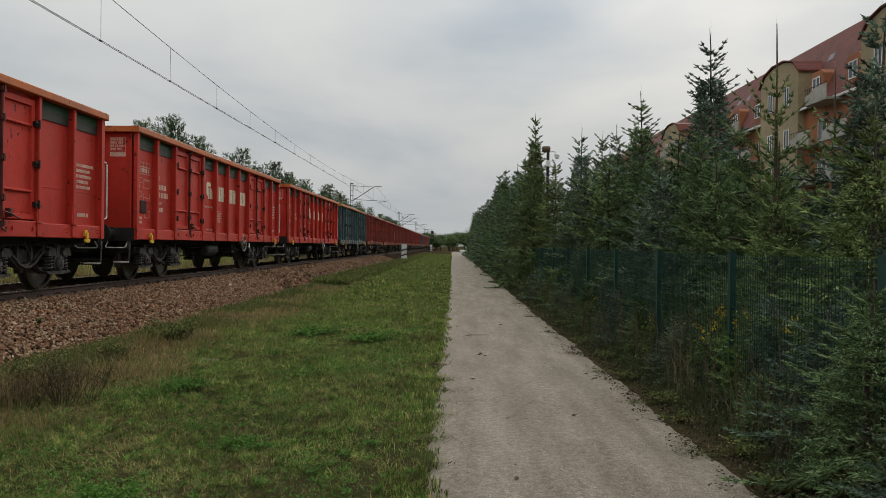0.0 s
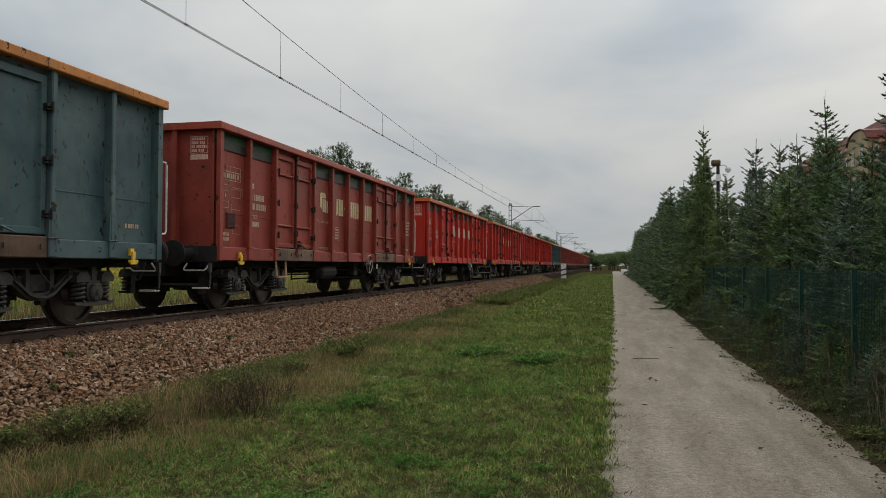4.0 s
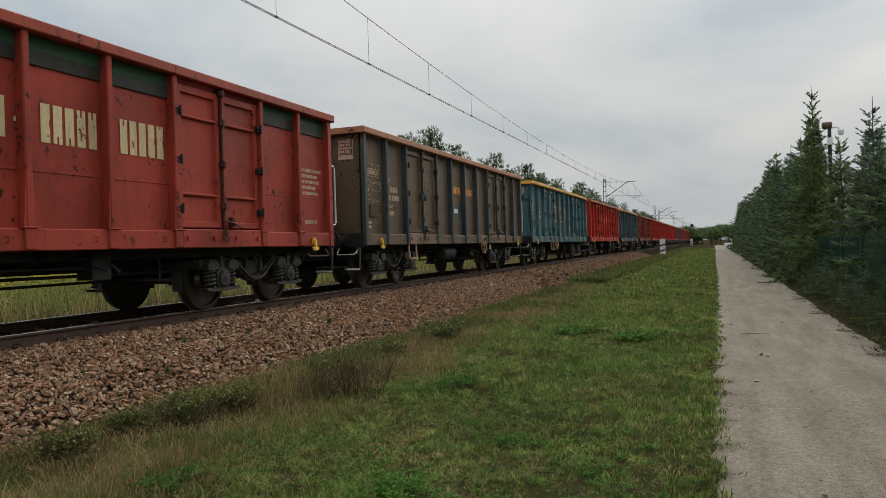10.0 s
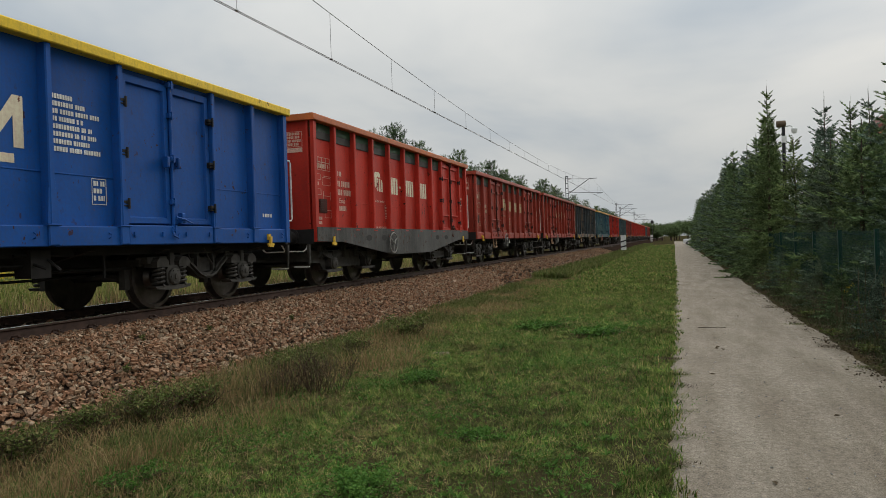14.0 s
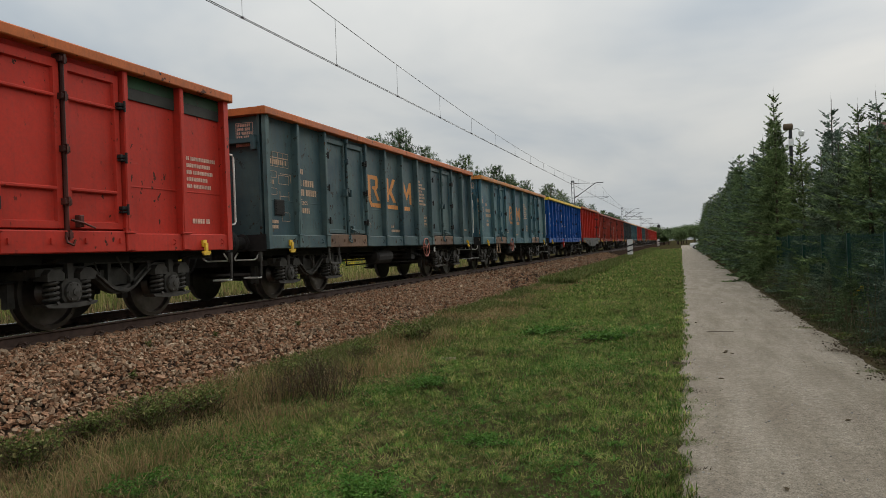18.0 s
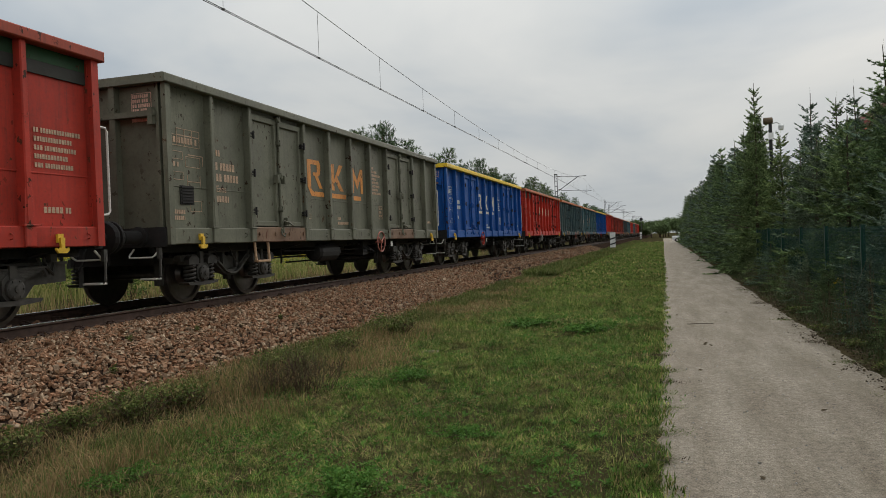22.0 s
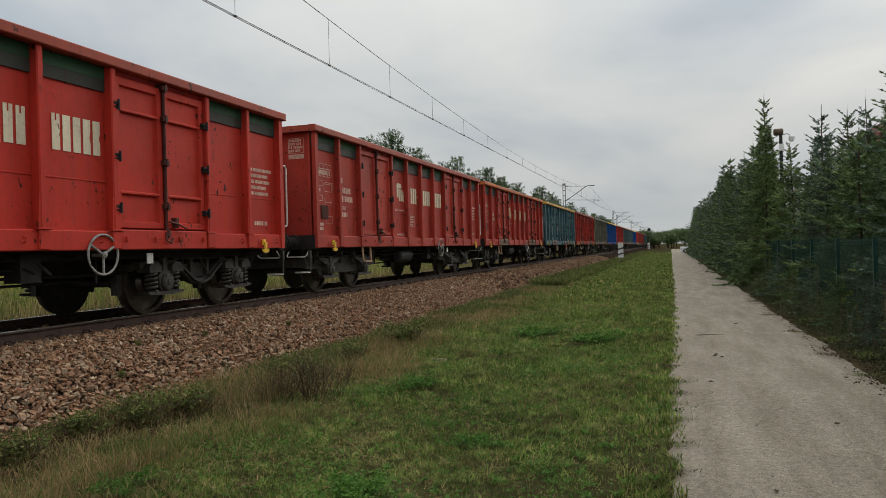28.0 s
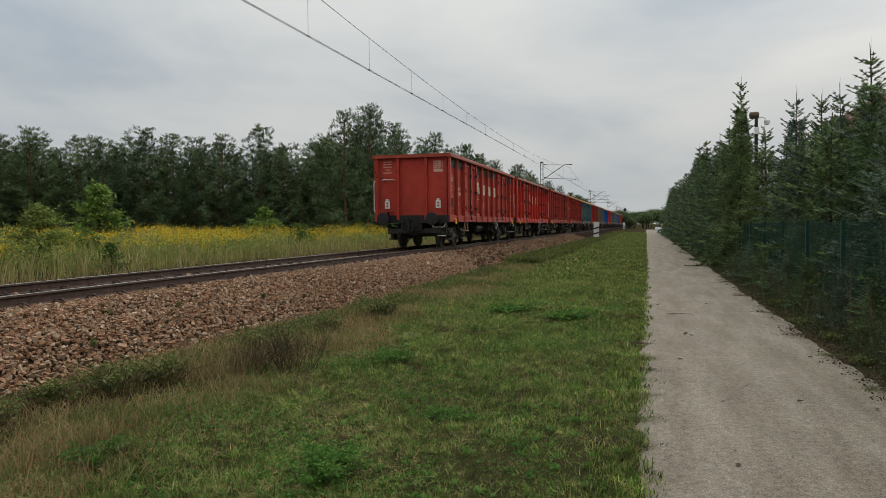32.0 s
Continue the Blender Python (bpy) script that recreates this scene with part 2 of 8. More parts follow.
M_YELLOW_RIM = wagon_paint("yellow_rim_paint", (0.775, 0.525, 0.037), 0.4)
M_OCHRE = wagon_paint("dull_ochre_rim_paint", (0.62, 0.34, 0.06), 0.6, spread=0.25)
M_TEAL = wagon_paint("weathered_teal_wagon_paint", (0.022, 0.140, 0.228), 0.75, (0.118, 0.194, 0.186), dirt=(0.06, 0.06, 0.045), spread=0.3, rust=(0.060, 0.040, 0.022))
M_TEAL_DARK = wagon_paint("grimy_dark_teal_wagon_paint", (0.038, 0.104, 0.138), 0.75, (0.098, 0.146, 0.142), dirt=(0.08, 0.07, 0.048), spread=0.3, rust=(0.060, 0.040, 0.022))
M_ORANGE_RIM = wagon_paint("ochre_orange_rim_paint", (0.525, 0.200, 0.044), 0.6, spread=0.2)
M_GREY = wagon_paint("olive_grey_wagon_paint", (0.142, 0.142, 0.102), 0.6, spread=0.2, rust=(0.075, 0.042, 0.020))
M_BROWN = wagon_paint("dark_brown_grey_wagon_paint", (0.108, 0.076, 0.046), 0.5, spread=0.2, rust=(0.055, 0.034, 0.020))
M_BLUE_RIB = wagon_paint("faded_blue_rib_paint", (0.042, 0.082, 0.108), 0.8, (0.085, 0.088, 0.080), spread=0.3)
M_BROWN_RIM = wagon_paint("rusty_brown_rim_paint", (0.375, 0.163, 0.088), 0.6, spread=0.2)
M_BARE = wagon_paint("bare_brownish_flap_metal", (0.180, 0.108, 0.068), 0.8, spread=0.35)
M_BLACKFRAME = wagon_paint("scuffed_black_frame_paint", (0.026, 0.027, 0.029), 0.9, (0.10, 0.10, 0.095), dirt=(0.16, 0.15, 0.13), spread=0.3)
M_UNDER = plain("brake_dust_black_steel", (0.013, 0.0115, 0.0105), 0.75, 0.0, 0.4, 9)
M_BOGIE = plain("grimy_grey_bogie_steel", (0.044, 0.040, 0.034), 0.7, 0.0, 0.4, 9)
M_TYRE = plain("worn_wheel_steel", (0.10, 0.085, 0.075), 0.42, 0.75, 0.3, 8)
M_LIGHTSTEEL = plain("pale_galvanised_rod", (0.55, 0.53, 0.48), 0.5, 0.1, 0.2, 20)
M_WHEELGREY = plain("chipped_grey_brake_wheel", (0.24, 0.23, 0.21), 0.6, 0.1, 0.3, 20)
M_RUSTROD = plain("tan_rusty_step_steel", (0.38, 0.24, 0.14), 0.65, 0.1, 0.3, 20)
M_WHEELPINK = plain("faded_red_brake_wheel", (0.40, 0.14, 0.105), 0.65, 0.0, 0.3, 20)
M_HOOK = plain("yellow_hook_paint", (0.68, 0.42, 0.03), 0.55, 0.0, 0.2, 20)
M_WHITE_TXT = wagon_paint("chalky_white_lettering", (0.70, 0.63, 0.46), 0.35, dirt=(0.30, 0.06, 0.04), rust=(0.32, 0.05, 0.03))
M_CREAM_TXT = wagon_paint("flaking_cream_lettering", (0.58, 0.48, 0.27), 0.9, dirt=(0.25, 0.06, 0.03), rust=(0.28, 0.045, 0.025))
M_ORANGE_TXT = wagon_paint("flaking_orange_lettering", (0.62, 0.25, 0.06), 0.8, dirt=(0.10, 0.09, 0.08), rust=(0.07, 0.09, 0.09))
M_SMALL_TXT = plain("faded_pale_stencil", (0.44, 0.30, 0.20), 0.7, 0, 0.3, 30)
M_SMALL_RED_TXT = plain("faded_pink_stencil", (0.58, 0.36, 0.28), 0.7, 0, 0.3, 30)
M_SCRAWL = plain("sprayed_dark_scrawl", (0.016, 0.022, 0.026), 0.6, 0.0, 0.3, 20)
M_PLATE = plain("off_white_enamel_plate", (0.60, 0.59, 0.55), 0.5, 0, 0.2, 25)
M_RAILTOP = plain("polished_rail_head_steel", (0.62, 0.60, 0.57), 0.25, 0.85, 0.15, 12)
M_RAIL = plain("brown_rusted_rail_web", (0.070, 0.040, 0.029), 0.8, 0.0, 0.35, 10)
M_SLEEPER = plain("weathered_concrete_sleeper", (0.082, 0.066, 0.054), 0.85, 0, 0.25, 12)
M_MAST = plain("dark_grey_mast_steel", (0.075, 0.075, 0.075), 0.6, 0.3, 0.25, 6)
M_WIRE = plain("dark_copper_wire", (0.045, 0.042, 0.040), 0.5, 0.5, 0.2, 6)
M_INSUL = plain("brown_glazed_insulator", (0.10, 0.045, 0.025), 0.25, 0, 0.2, 10)
M_FENCE = plain("dark_green_fence_coating", (0.006, 0.042, 0.031), 0.45, 0.0, 0.2, 12)
M_BLACKPOLE = plain("black_pole_paint", (0.022, 0.022, 0.024), 0.5, 0.0, 0.2, 8)
M_WHITE = plain("white_enamel", (0.72, 0.72, 0.70), 0.5, 0, 0.12, 10)
# greens darkened so that the hedge's shade is part of the grass colour
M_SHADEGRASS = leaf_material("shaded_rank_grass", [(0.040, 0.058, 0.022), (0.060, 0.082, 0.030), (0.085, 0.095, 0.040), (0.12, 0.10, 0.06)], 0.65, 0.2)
M_STALK = leaf_material("dull_dead_stalks", [(0.10, 0.075, 0.045), (0.16, 0.12, 0.075), (0.22, 0.17, 0.11)], 0.8, 0.1)
M_LITTER = leaf_material("brown_litter", [(0.035, 0.028, 0.020), (0.07, 0.05, 0.03), (0.11, 0.085, 0.05)], 0.9, 0.05)
# near-black bed colour: paints the shade in the gaps between ballast stones
M_BEDGAP = plain("gap_shade_bed", (0.034, 0.023, 0.017), 1.0, 0, 0.4, 25, 0.0)
M_BARK = plain("dark_conifer_bark", (0.075, 0.052, 0.038), 0.9, 0, 0.4, 18)
M_PINEBARK = plain("orange_brown_pine_bark", (0.16, 0.085, 0.05), 0.9, 0, 0.4, 9)
M_SPRUCE = leaf_material("spruce_needles", [(0.045, 0.074, 0.032), (0.086, 0.132, 0.054), (0.140, 0.198, 0.085), (0.225, 0.290, 0.135)], 0.55, 0.06, clump=2.6)
M_BLUESPRUCE = leaf_material("blue_spruce_needles", [(0.044, 0.070, 0.047), (0.086, 0.126, 0.086), (0.140, 0.188, 0.136), (0.225, 0.280, 0.212)], 0.55, 0.06, clump=2.6)
M_PINE = leaf_material("pine_needles", [(0.026, 0.048, 0.025), (0.070, 0.110, 0.054), (0.125, 0.178, 0.090), (0.190, 0.250, 0.138)], 0.55, 0.1, clump=0.9)
M_GRASS = leaf_material("verge_grass_blades", [(0.044, 0.084, 0.014), (0.086, 0.158, 0.027), (0.140, 0.228, 0.044), (0.225, 0.295, 0.078), (0.42, 0.32, 0.145)], 0.55, 0.3, (0.21, 0.165, 0.075))
M_DRY = leaf_material("dry_straw_blades", [(0.170, 0.112, 0.058), (0.268, 0.182, 0.090), (0.400, 0.280, 0.140), (0.154, 0.144, 0.055), (0.109, 0.152, 0.039)], 0.75, 0.2)
M_DULLGRASS = leaf_material("dull_weedy_grass", [(0.065, 0.092, 0.025), (0.094, 0.129, 0.033), (0.129, 0.158, 0.045), (0.210, 0.181, 0.074)], 0.65, 0.25)
M_CLOVER = leaf_material("clover_leaves", [(0.050, 0.115, 0.022), (0.076, 0.166, 0.031), (0.118, 0.216, 0.043)], 0.5, 0.25)
M_LEAF = leaf_material("broad_green_leaves", [(0.048, 0.090, 0.022), (0.078, 0.138, 0.031), (0.114, 0.180, 0.043)], 0.5, 0.3)
M_SCRUB = leaf_material("dusty_scrub_leaves", [(0.040, 0.062, 0.026), (0.066, 0.094, 0.042), (0.10, 0.128, 0.062)], 0.6, 0.2, clump=2.0)
M_YOUNG = leaf_material("bright_young_leaves", [(0.095, 0.160, 0.032), (0.150, 0.230, 0.048), (0.220, 0.300, 0.075)], 0.5, 0.35)
M_MEADOWLEAF = leaf_material("olive_meadow_leaves", [(0.110, 0.150, 0.034), (0.165, 0.215, 0.050), (0.235, 0.265, 0.075)], 0.6, 0.3)
M_MEADOW = leaf_material("tall_meadow_stems", [(0.130, 0.165, 0.042), (0.200, 0.225, 0.062), (0.290, 0.280, 0.092), (0.430, 0.360, 0.165)], 0.65, 0.3)
M_GOLD = leaf_material("goldenrod_blooms", [(0.46, 0.31, 0.018), (0.64, 0.46, 0.022), (0.54, 0.42, 0.040)], 0.7, 0.3)
M_DARKWEED = leaf_material("withered_dark_weed", [(0.055, 0.036, 0.026), (0.095, 0.064, 0.042), (0.085, 0.085, 0.038)], 0.8, 0.1)
M_FARLEAF = leaf_material("far_tree_leaves", [(0.072, 0.112, 0.045), (0.112, 0.160, 0.064), (0.160, 0.208, 0.088)], 0.6, 0.2)


def stone_material():
    m = Nodes("reddish_ballast_stone", 0.9, 0, 0.1)
    r = m.island()
    c = m.ramp(r, [(0.0, (0.145, 0.078, 0.041)), (0.25, (0.275, 0.144, 0.084)), (0.5, (0.320, 0.192, 0.118)), (0.72, (0.215, 0.145, 0.096)), (0.9, (0.420, 0.310, 0.210)), (1.0, (0.108, 0.078, 0.050))])
    c = m.mix(1.0, c, m.ramp(m.noise(m.pos(world=True), 45, 4, 0.65), [(0.3, 0.52), (0.7, 1.40)]), "MULTIPLY")
    c = m.mix(m.ramp(m.noise(m.pos(world=True), 1.1, 3), [(0.45, 0.0), (0.75, 0.35)]), c, (0.151, 0.076, 0.041))
    m.bump(m.noise(m.pos(world=True), 70, 4), 0.25, 0.004)
    return m.done(c)


def stone_single():
    m = Nodes("single_ballast_stone", 0.9, 0, 0.1)
    c = m.ramp(m.random(), [(0.0, (0.145, 0.078, 0.041)), (0.3, (0.269, 0.141, 0.080)), (0.6, (0.334, 0.212, 0.128)), (0.85, (0.409, 0.312, 0.209)), (1.0, (0.151, 0.111, 0.073))])
    c = m.mix(1.0, c, m.ramp(m.noise(m.shifted(), 45, 4, 0.65), [(0.3, 0.55), (0.7, 1.35)]), "MULTIPLY")
    m.bump(m.noise(m.shifted(), 70, 4), 0.25, 0.004)
    return m.done(c)


M_STONE, M_STONE1 = stone_material(), stone_single()


def ground_material():
    m = Nodes("soil_and_thatch", 1.0, 0, 0.0)
    p = m.pos(world=True)
    c = m.mix(m.ramp(m.noise(p, 0.55, 5, 0.6), [(0.35, 0.0), (0.65, 1.0)]), (0.032, 0.033, 0.014), (0.072, 0.052, 0.028))
    c = m.mix(m.ramp(m.noise(p, 9, 5, 0.7), [(0.35, 0.0), (0.75, 0.7)]), c, (0.024, 0.026, 0.010))
    m.bump(m.noise(p, 22, 5, 0.7), 0.8, 0.03)
    return m.done(c)


def path_material():
    m = Nodes("pale_crushed_stone_path", 1.0, 0, 0.05)
    p = m.pos(world=True)
    c = m.mix(m.ramp(m.noise(m.pos((1, 0.16, 1), True), 3.2, 6, 0.65), [(0.34, 0.0), (0.66, 1.0)]), (0.185, 0.155, 0.116), (0.290, 0.252, 0.200))
    c = m.mix(m.ramp(m.noise(p, 0.8, 4, 0.6), [(0.4, 0.0), (0.75, 0.6)]), c, (0.205, 0.170, 0.135))
    c = m.mix(1.0, c, m.ramp(m.noise(p, 85, 3, 0.75), [(0.30, 0.45), (0.5, 1.0), (0.70, 1.45)]), "MULTIPLY")
    c = m.mix(1.0, c, m.ramp(m.noise(p, 22, 4, 0.7), [(0.30, 0.72), (0.70, 1.22)]), "MULTIPLY")
    c = m.mix(m.ramp(m.noise(p, 38, 3, 0.6), [(0.60, 0.0), (0.70, 0.6)]), c, (0.105, 0.088, 0.072))
    m.bump(m.noise(p, 60, 5, 0.75), 1.0, 0.012)
    return m.done(c)


M_GROUND, M_PATH = ground_material(), path_material()

# ---------------------------------------------------------------- mesh helpers


class Mesh:
    """Collects boxes, tubes and prisms into one mesh."""

    def __init__(self):
        self.v, self.f = [], []

    def add(self, verts, faces):
        k = len(self.v)
        self.v += [tuple(p) for p in verts]
        self.f += [tuple(k + i for i in f) for f in faces]
        return self

    def box(self, x0, x1, y0, y1, z0, z1):
        return self.add([(x0, y0, z0), (x1, y0, z0), (x1, y1, z0), (x0, y1, z0), (x0, y0, z1), (x1, y0, z1), (x1, y1, z1), (x0, y1, z1)],
                        [(0, 3, 2, 1), (4, 5, 6, 7), (0, 1, 5, 4), (1, 2, 6, 5), (2, 3, 7, 6), (3, 0, 4, 7)])

    def bar(self, x0, x1, y0, y1, z0, z1, c=0.012):
        """A box whose four long edges on the outer (+x) face are chamfered."""
        return self.add([(x0, y0, z0), (x0, y1, z0), (x0, y1, z1), (x0, y0, z1), (x1 - c, y0, z0), (x1 - c, y1, z0), (x1 - c, y1, z1), (x1 - c, y0, z1),
                         (x1, y0 + c, z0 + c), (x1, y1 - c, z0 + c), (x1, y1 - c, z1 - c), (x1, y0 + c, z1 - c)],
                        [(0, 3, 2, 1), (0, 1, 5, 4), (1, 2, 6, 5), (2, 3, 7, 6), (3, 0, 4, 7), (4, 5, 9, 8), (5, 6, 10, 9), (6, 7, 11, 10), (7, 4, 8, 11), (8, 9, 10, 11)])

    def tube(self, pts, r, n=6, r_end=None, caps=True):
        pts = [Vector(p) for p in pts]
        rings = []
        for i, p in enumerate(pts):
            d = (pts[min(i + 1, len(pts) - 1)] - pts[max(i - 1, 0)]).normalized()
            a = d.cross(Vector((0, 0, 1)) if abs(d.z) < 0.9 else Vector((1, 0, 0))).normalized()
            b = d.cross(a)
            rr = r if r_end is None else r + (r_end - r) * i / (len(pts) - 1)
            rings.append([p + (a * math.cos(2 * math.pi * k / n) + b * math.sin(2 * math.pi * k / n)) * rr for k in range(n)])
        verts = [q for ring in rings for q in ring]
        faces = [(i * n + k, i * n + (k + 1) % n, (i + 1) * n + (k + 1) % n, (i + 1) * n + k) for i in range(len(pts) - 1) for k in range(n)]
        if caps:
            faces += [tuple(range(n - 1, -1, -1)), tuple((len(pts) - 1) * n + k for k in range(n))]
        return self.add(verts, faces)

    def lathe(self, profile, n=16, axis="x", at=(0, 0, 0)):
        """profile: (distance along the axis, radius)."""
        verts, faces = [], []
        for d, r in profile:
            for k in range(n):
                a = 2 * math.pi * k / n
                u, w = r * math.cos(a), r * math.sin(a)
                p = {"x": (d, u, w), "y": (u, d, w), "z": (u, w, d)}[axis]
                verts.append((p[0] + at[0], p[1] + at[1], p[2] + at[2]))
        for i in range(len(profile) - 1):
            faces += [(i * n + k, i * n + (k + 1) % n, (i + 1) * n + (k + 1) % n, (i + 1) * n + k) for k in range(n)]
        faces += [tuple(range(n - 1, -1, -1)), tuple((len(profile) - 1) * n + k for k in range(n))]
        return self.add(verts, faces)

    def prism(self, outline, x0, x1):
        """An outline of (y, z) pushed from x0 to x1."""
        n = len(outline)
        verts = [(x0, y, z) for y, z in outline] + [(x1, y, z) for y, z in outline]
        return self.add(verts, [tuple(range(n - 1, -1, -1)), tuple(range(n, 2 * n))] + [(i, (i + 1) % n, n + (i + 1) % n, n + i) for i in range(n)])

    def data(self, name, smooth=False):
        me = bpy.data.meshes.new(name)
        me.from_pydata(self.v, [], self.f)
        bm = bmesh.new()
        bm.from_mesh(me)
        bmesh.ops.recalc_face_normals(bm, faces=bm.faces)
        bm.to_mesh(me)
        bm.free()
        if smooth:
            me.polygons.foreach_set("use_smooth", [True] * len(me.polygons))
        me.materials.append(None)
        return me


def big_mesh(name, verts, tris, smooth=False):
    """A large triangle mesh straight from arrays."""
    me = bpy.data.meshes.new(name)
    verts, tris = np.asarray(verts, np.float32).reshape(-1, 3), np.asarray(tris, np.int32).reshape(-1, 3)
    me.vertices.add(len(verts))
    me.vertices.foreach_set("co", verts.ravel())
    me.loops.add(tris.size)
    me.loops.foreach_set("vertex_index", tris.ravel())
    me.polygons.add(len(tris))
    me.polygons.foreach_set("loop_start", np.arange(0, tris.size, 3, dtype=np.int32))
    me.update(calc_edges=True)
    me.polygons.foreach_set("use_smooth", [bool(smooth)] * len(tris))
    me.materials.append(None)
    return me


def part(name, me, material, parent=None, label="", at=None):
    ob = new(name, me)
    ob.material_slots[0].link = "OBJECT"
    ob.material_slots[0].material = material
    if parent is not None:
        ob.parent = parent
    if at is not None:
        ob.matrix_basis = at if isinstance(at, Matrix) else Matrix.Translation(at)
    if label:
        tagged(ob, label)
    return ob


def empty(name, m=None):
    ob = new(name)
    ob.empty_display_size = 0.3
    if m is not None:
        ob.matrix_basis = m
    return ob


rng = np.random.default_rng(7)

# ---------------------------------------------------------------- plan, in metres
RAIL_X, RAIL_Z, TRACK_X = -7.316, 0.748, -8.037      # near rail, rail head height, track centre
SPEED, PITCH = 9.97, 14.04                            # train
FENCE_X = 2.79

# ---------------------------------------------------------------- ground, path, track bed


def ground_z(x, y):
    """Height of the land: the path level, a slight rise to the track, the meadow behind it."""
    x, y = np.asarray(x, float), np.asarray(y, float)
    z = np.where(x < -4.2, np.clip((-4.2 - x) * 0.09, 0, 0.22), 0.0)
    z = np.where(x > 2.1, np.clip((x - 2.1) * 0.06, 0, 0.1), z)
    return z + 0.018 * np.sin(x * 2.3 + y * 0.7) * np.sin(y * 1.1 - x) * (np.abs(x - 0.95) > 1.05)


def grid_mesh(name, xs, ys, zf):
    X, Y = np.meshgrid(xs, ys)
    v = np.stack([X.ravel(), Y.ravel(), zf(X, Y).ravel()], 1)
    nx, ny = len(xs), len(ys)
    i = (np.arange(ny - 1)[:, None] * nx + np.arange(nx - 1)[None]).ravel()
    t = np.concatenate([np.stack([i, i + 1, i + nx + 1], 1), np.stack([i, i + nx + 1, i + nx], 1)])
    return big_mesh(name, v, t, True)


gx = np.unique(np.concatenate([np.linspace(-2500, -60, 14), np.linspace(-60, -12, 40), np.linspace(-12, 6, 64), np.linspace(6, 60, 30), np.linspace(60, 2500, 14)]))
gy = np.unique(np.concatenate([np.linspace(-2500, -20, 12), np.linspace(-20, 40, 120), np.linspace(40, 160, 80), np.linspace(160, 3000, 20)]))
ground = part("ground", grid_mesh("ground", gx, gy, ground_z), M_GROUND)
tagged(ground, "thatchy soil of a mown verge and meadow", "ground", kind="structure")


def path_edge(y, seed):
    return 0.012 * np.sin(y * 2.9 + seed) + 0.016 * np.sin(y * 7.3 + seed * 2) + 0.012 * np.sin(y * 17.1 + seed) + 0.014 * np.sin(y * 0.43 + seed)


py = np.concatenate([np.linspace(-14, 30, 700), np.linspace(30.3, 200, 200)])
pv = []
for u in np.linspace(0, 1, 17):
    left, right = -0.16 + path_edge(py, 1.0), 2.17 + path_edge(py, 4.0) * 0.9 + 0.02 * np.sin(py * 1.7)
    zc = 0.012 + 0.022 * (1 - (2 * u - 1) ** 2) + 0.006 * np.sin(py * 0.9 + u * 9)
    zc = np.where((u == 0) | (u == 1), -0.03, zc)
    pv.append(np.stack([left + (right - left) * u, py, zc], 1))
pv = np.stack(pv, 1)
pi = (np.arange(len(py) - 1)[:, None] * 17 + np.arange(16)[None]).ravel()
path = part("path", big_mesh("path", pv.reshape(-1, 3), np.concatenate([np.stack([pi, pi + 1, pi + 18], 1), np.stack([pi, pi + 18, pi + 17], 1)]), True), M_PATH)
tagged(path, "pale crushed-stone footpath with faint wheel tracks", "path", kind="structure")

# ballast bed: shoulder profile across the track
BED = [(-11.6, 0.10), (-10.6, 0.36), (-9.95, RAIL_Z - 0.17), (-6.60, RAIL_Z - 0.17), (-5.75, 0.36), (-5.05, -0.02)]


def bed_z(x):
    return np.interp(x, [p[0] for p in BED], [p[1] for p in BED])


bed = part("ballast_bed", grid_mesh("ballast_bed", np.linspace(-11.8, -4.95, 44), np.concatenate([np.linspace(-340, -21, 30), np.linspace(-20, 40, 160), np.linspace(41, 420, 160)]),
           lambda x, y: bed_z(x) - 0.02 + 0.02 * np.sin(x * 9 + y * 3) * np.sin(y * 7.1)), M_BEDGAP)
tagged(bed, "crushed reddish stone bed under the railway", "ballast", kind="structure")


def stones(n, xs, ys, size, flat=0.75):
    """n angular stones as one array of distorted boxes with cut tops."""
    base = np.array([(-1, -1, -1), (1, -1, -1), (1, 1, -1), (-1, 1, -1), (-1, -1, 1), (1, -1, 1), (1, 1, 1), (-1, 1, 1)], float) * 0.5
    faces = np.array([(0, 2, 1), (0, 3, 2), (4, 5, 6), (4, 6, 7), (0, 1, 5), (0, 5, 4), (1, 2, 6), (1, 6, 5), (2, 3, 7), (2, 7, 6), (3, 0, 4), (3, 4, 7)])
    v = base[None] * (1 + rng.uniform(-0.66, 0.30, (n, 8, 3)))
    s = size * rng.lognormal(0, 0.25, (n, 1)) * np.stack([rng.uniform(0.8, 1.35, n), rng.uniform(0.7, 1.1, n), np.full(n, flat)], 1)
    v = v * s[:, None]
    q = rng.normal(size=(n, 4)) * np.array([1, 0.30, 0.30, 1])
    q /= np.linalg.norm(q, axis=1)[:, None]
    w, x, y, z = q.T
    R = np.stack([1 - 2 * (y * y + z * z), 2 * (x * y - w * z), 2 * (x * z + w * y), 2 * (x * y + w * z), 1 - 2 * (x * x + z * z), 2 * (y * z - w * x),
                  2 * (x * z - w * y), 2 * (y * z + w * x), 1 - 2 * (x * x + y * y)], 1).reshape(n, 3, 3)
    v = np.einsum("nij,nkj->nki", R, v)
    v += np.stack([xs, ys, bed_z(xs) + rng.uniform(-0.03, 0.035, n)], 1)[:, None]
    return v.reshape(-1, 3), (faces[None] + 8 * np.arange(n)[:, None, None]).reshape(-1, 3)


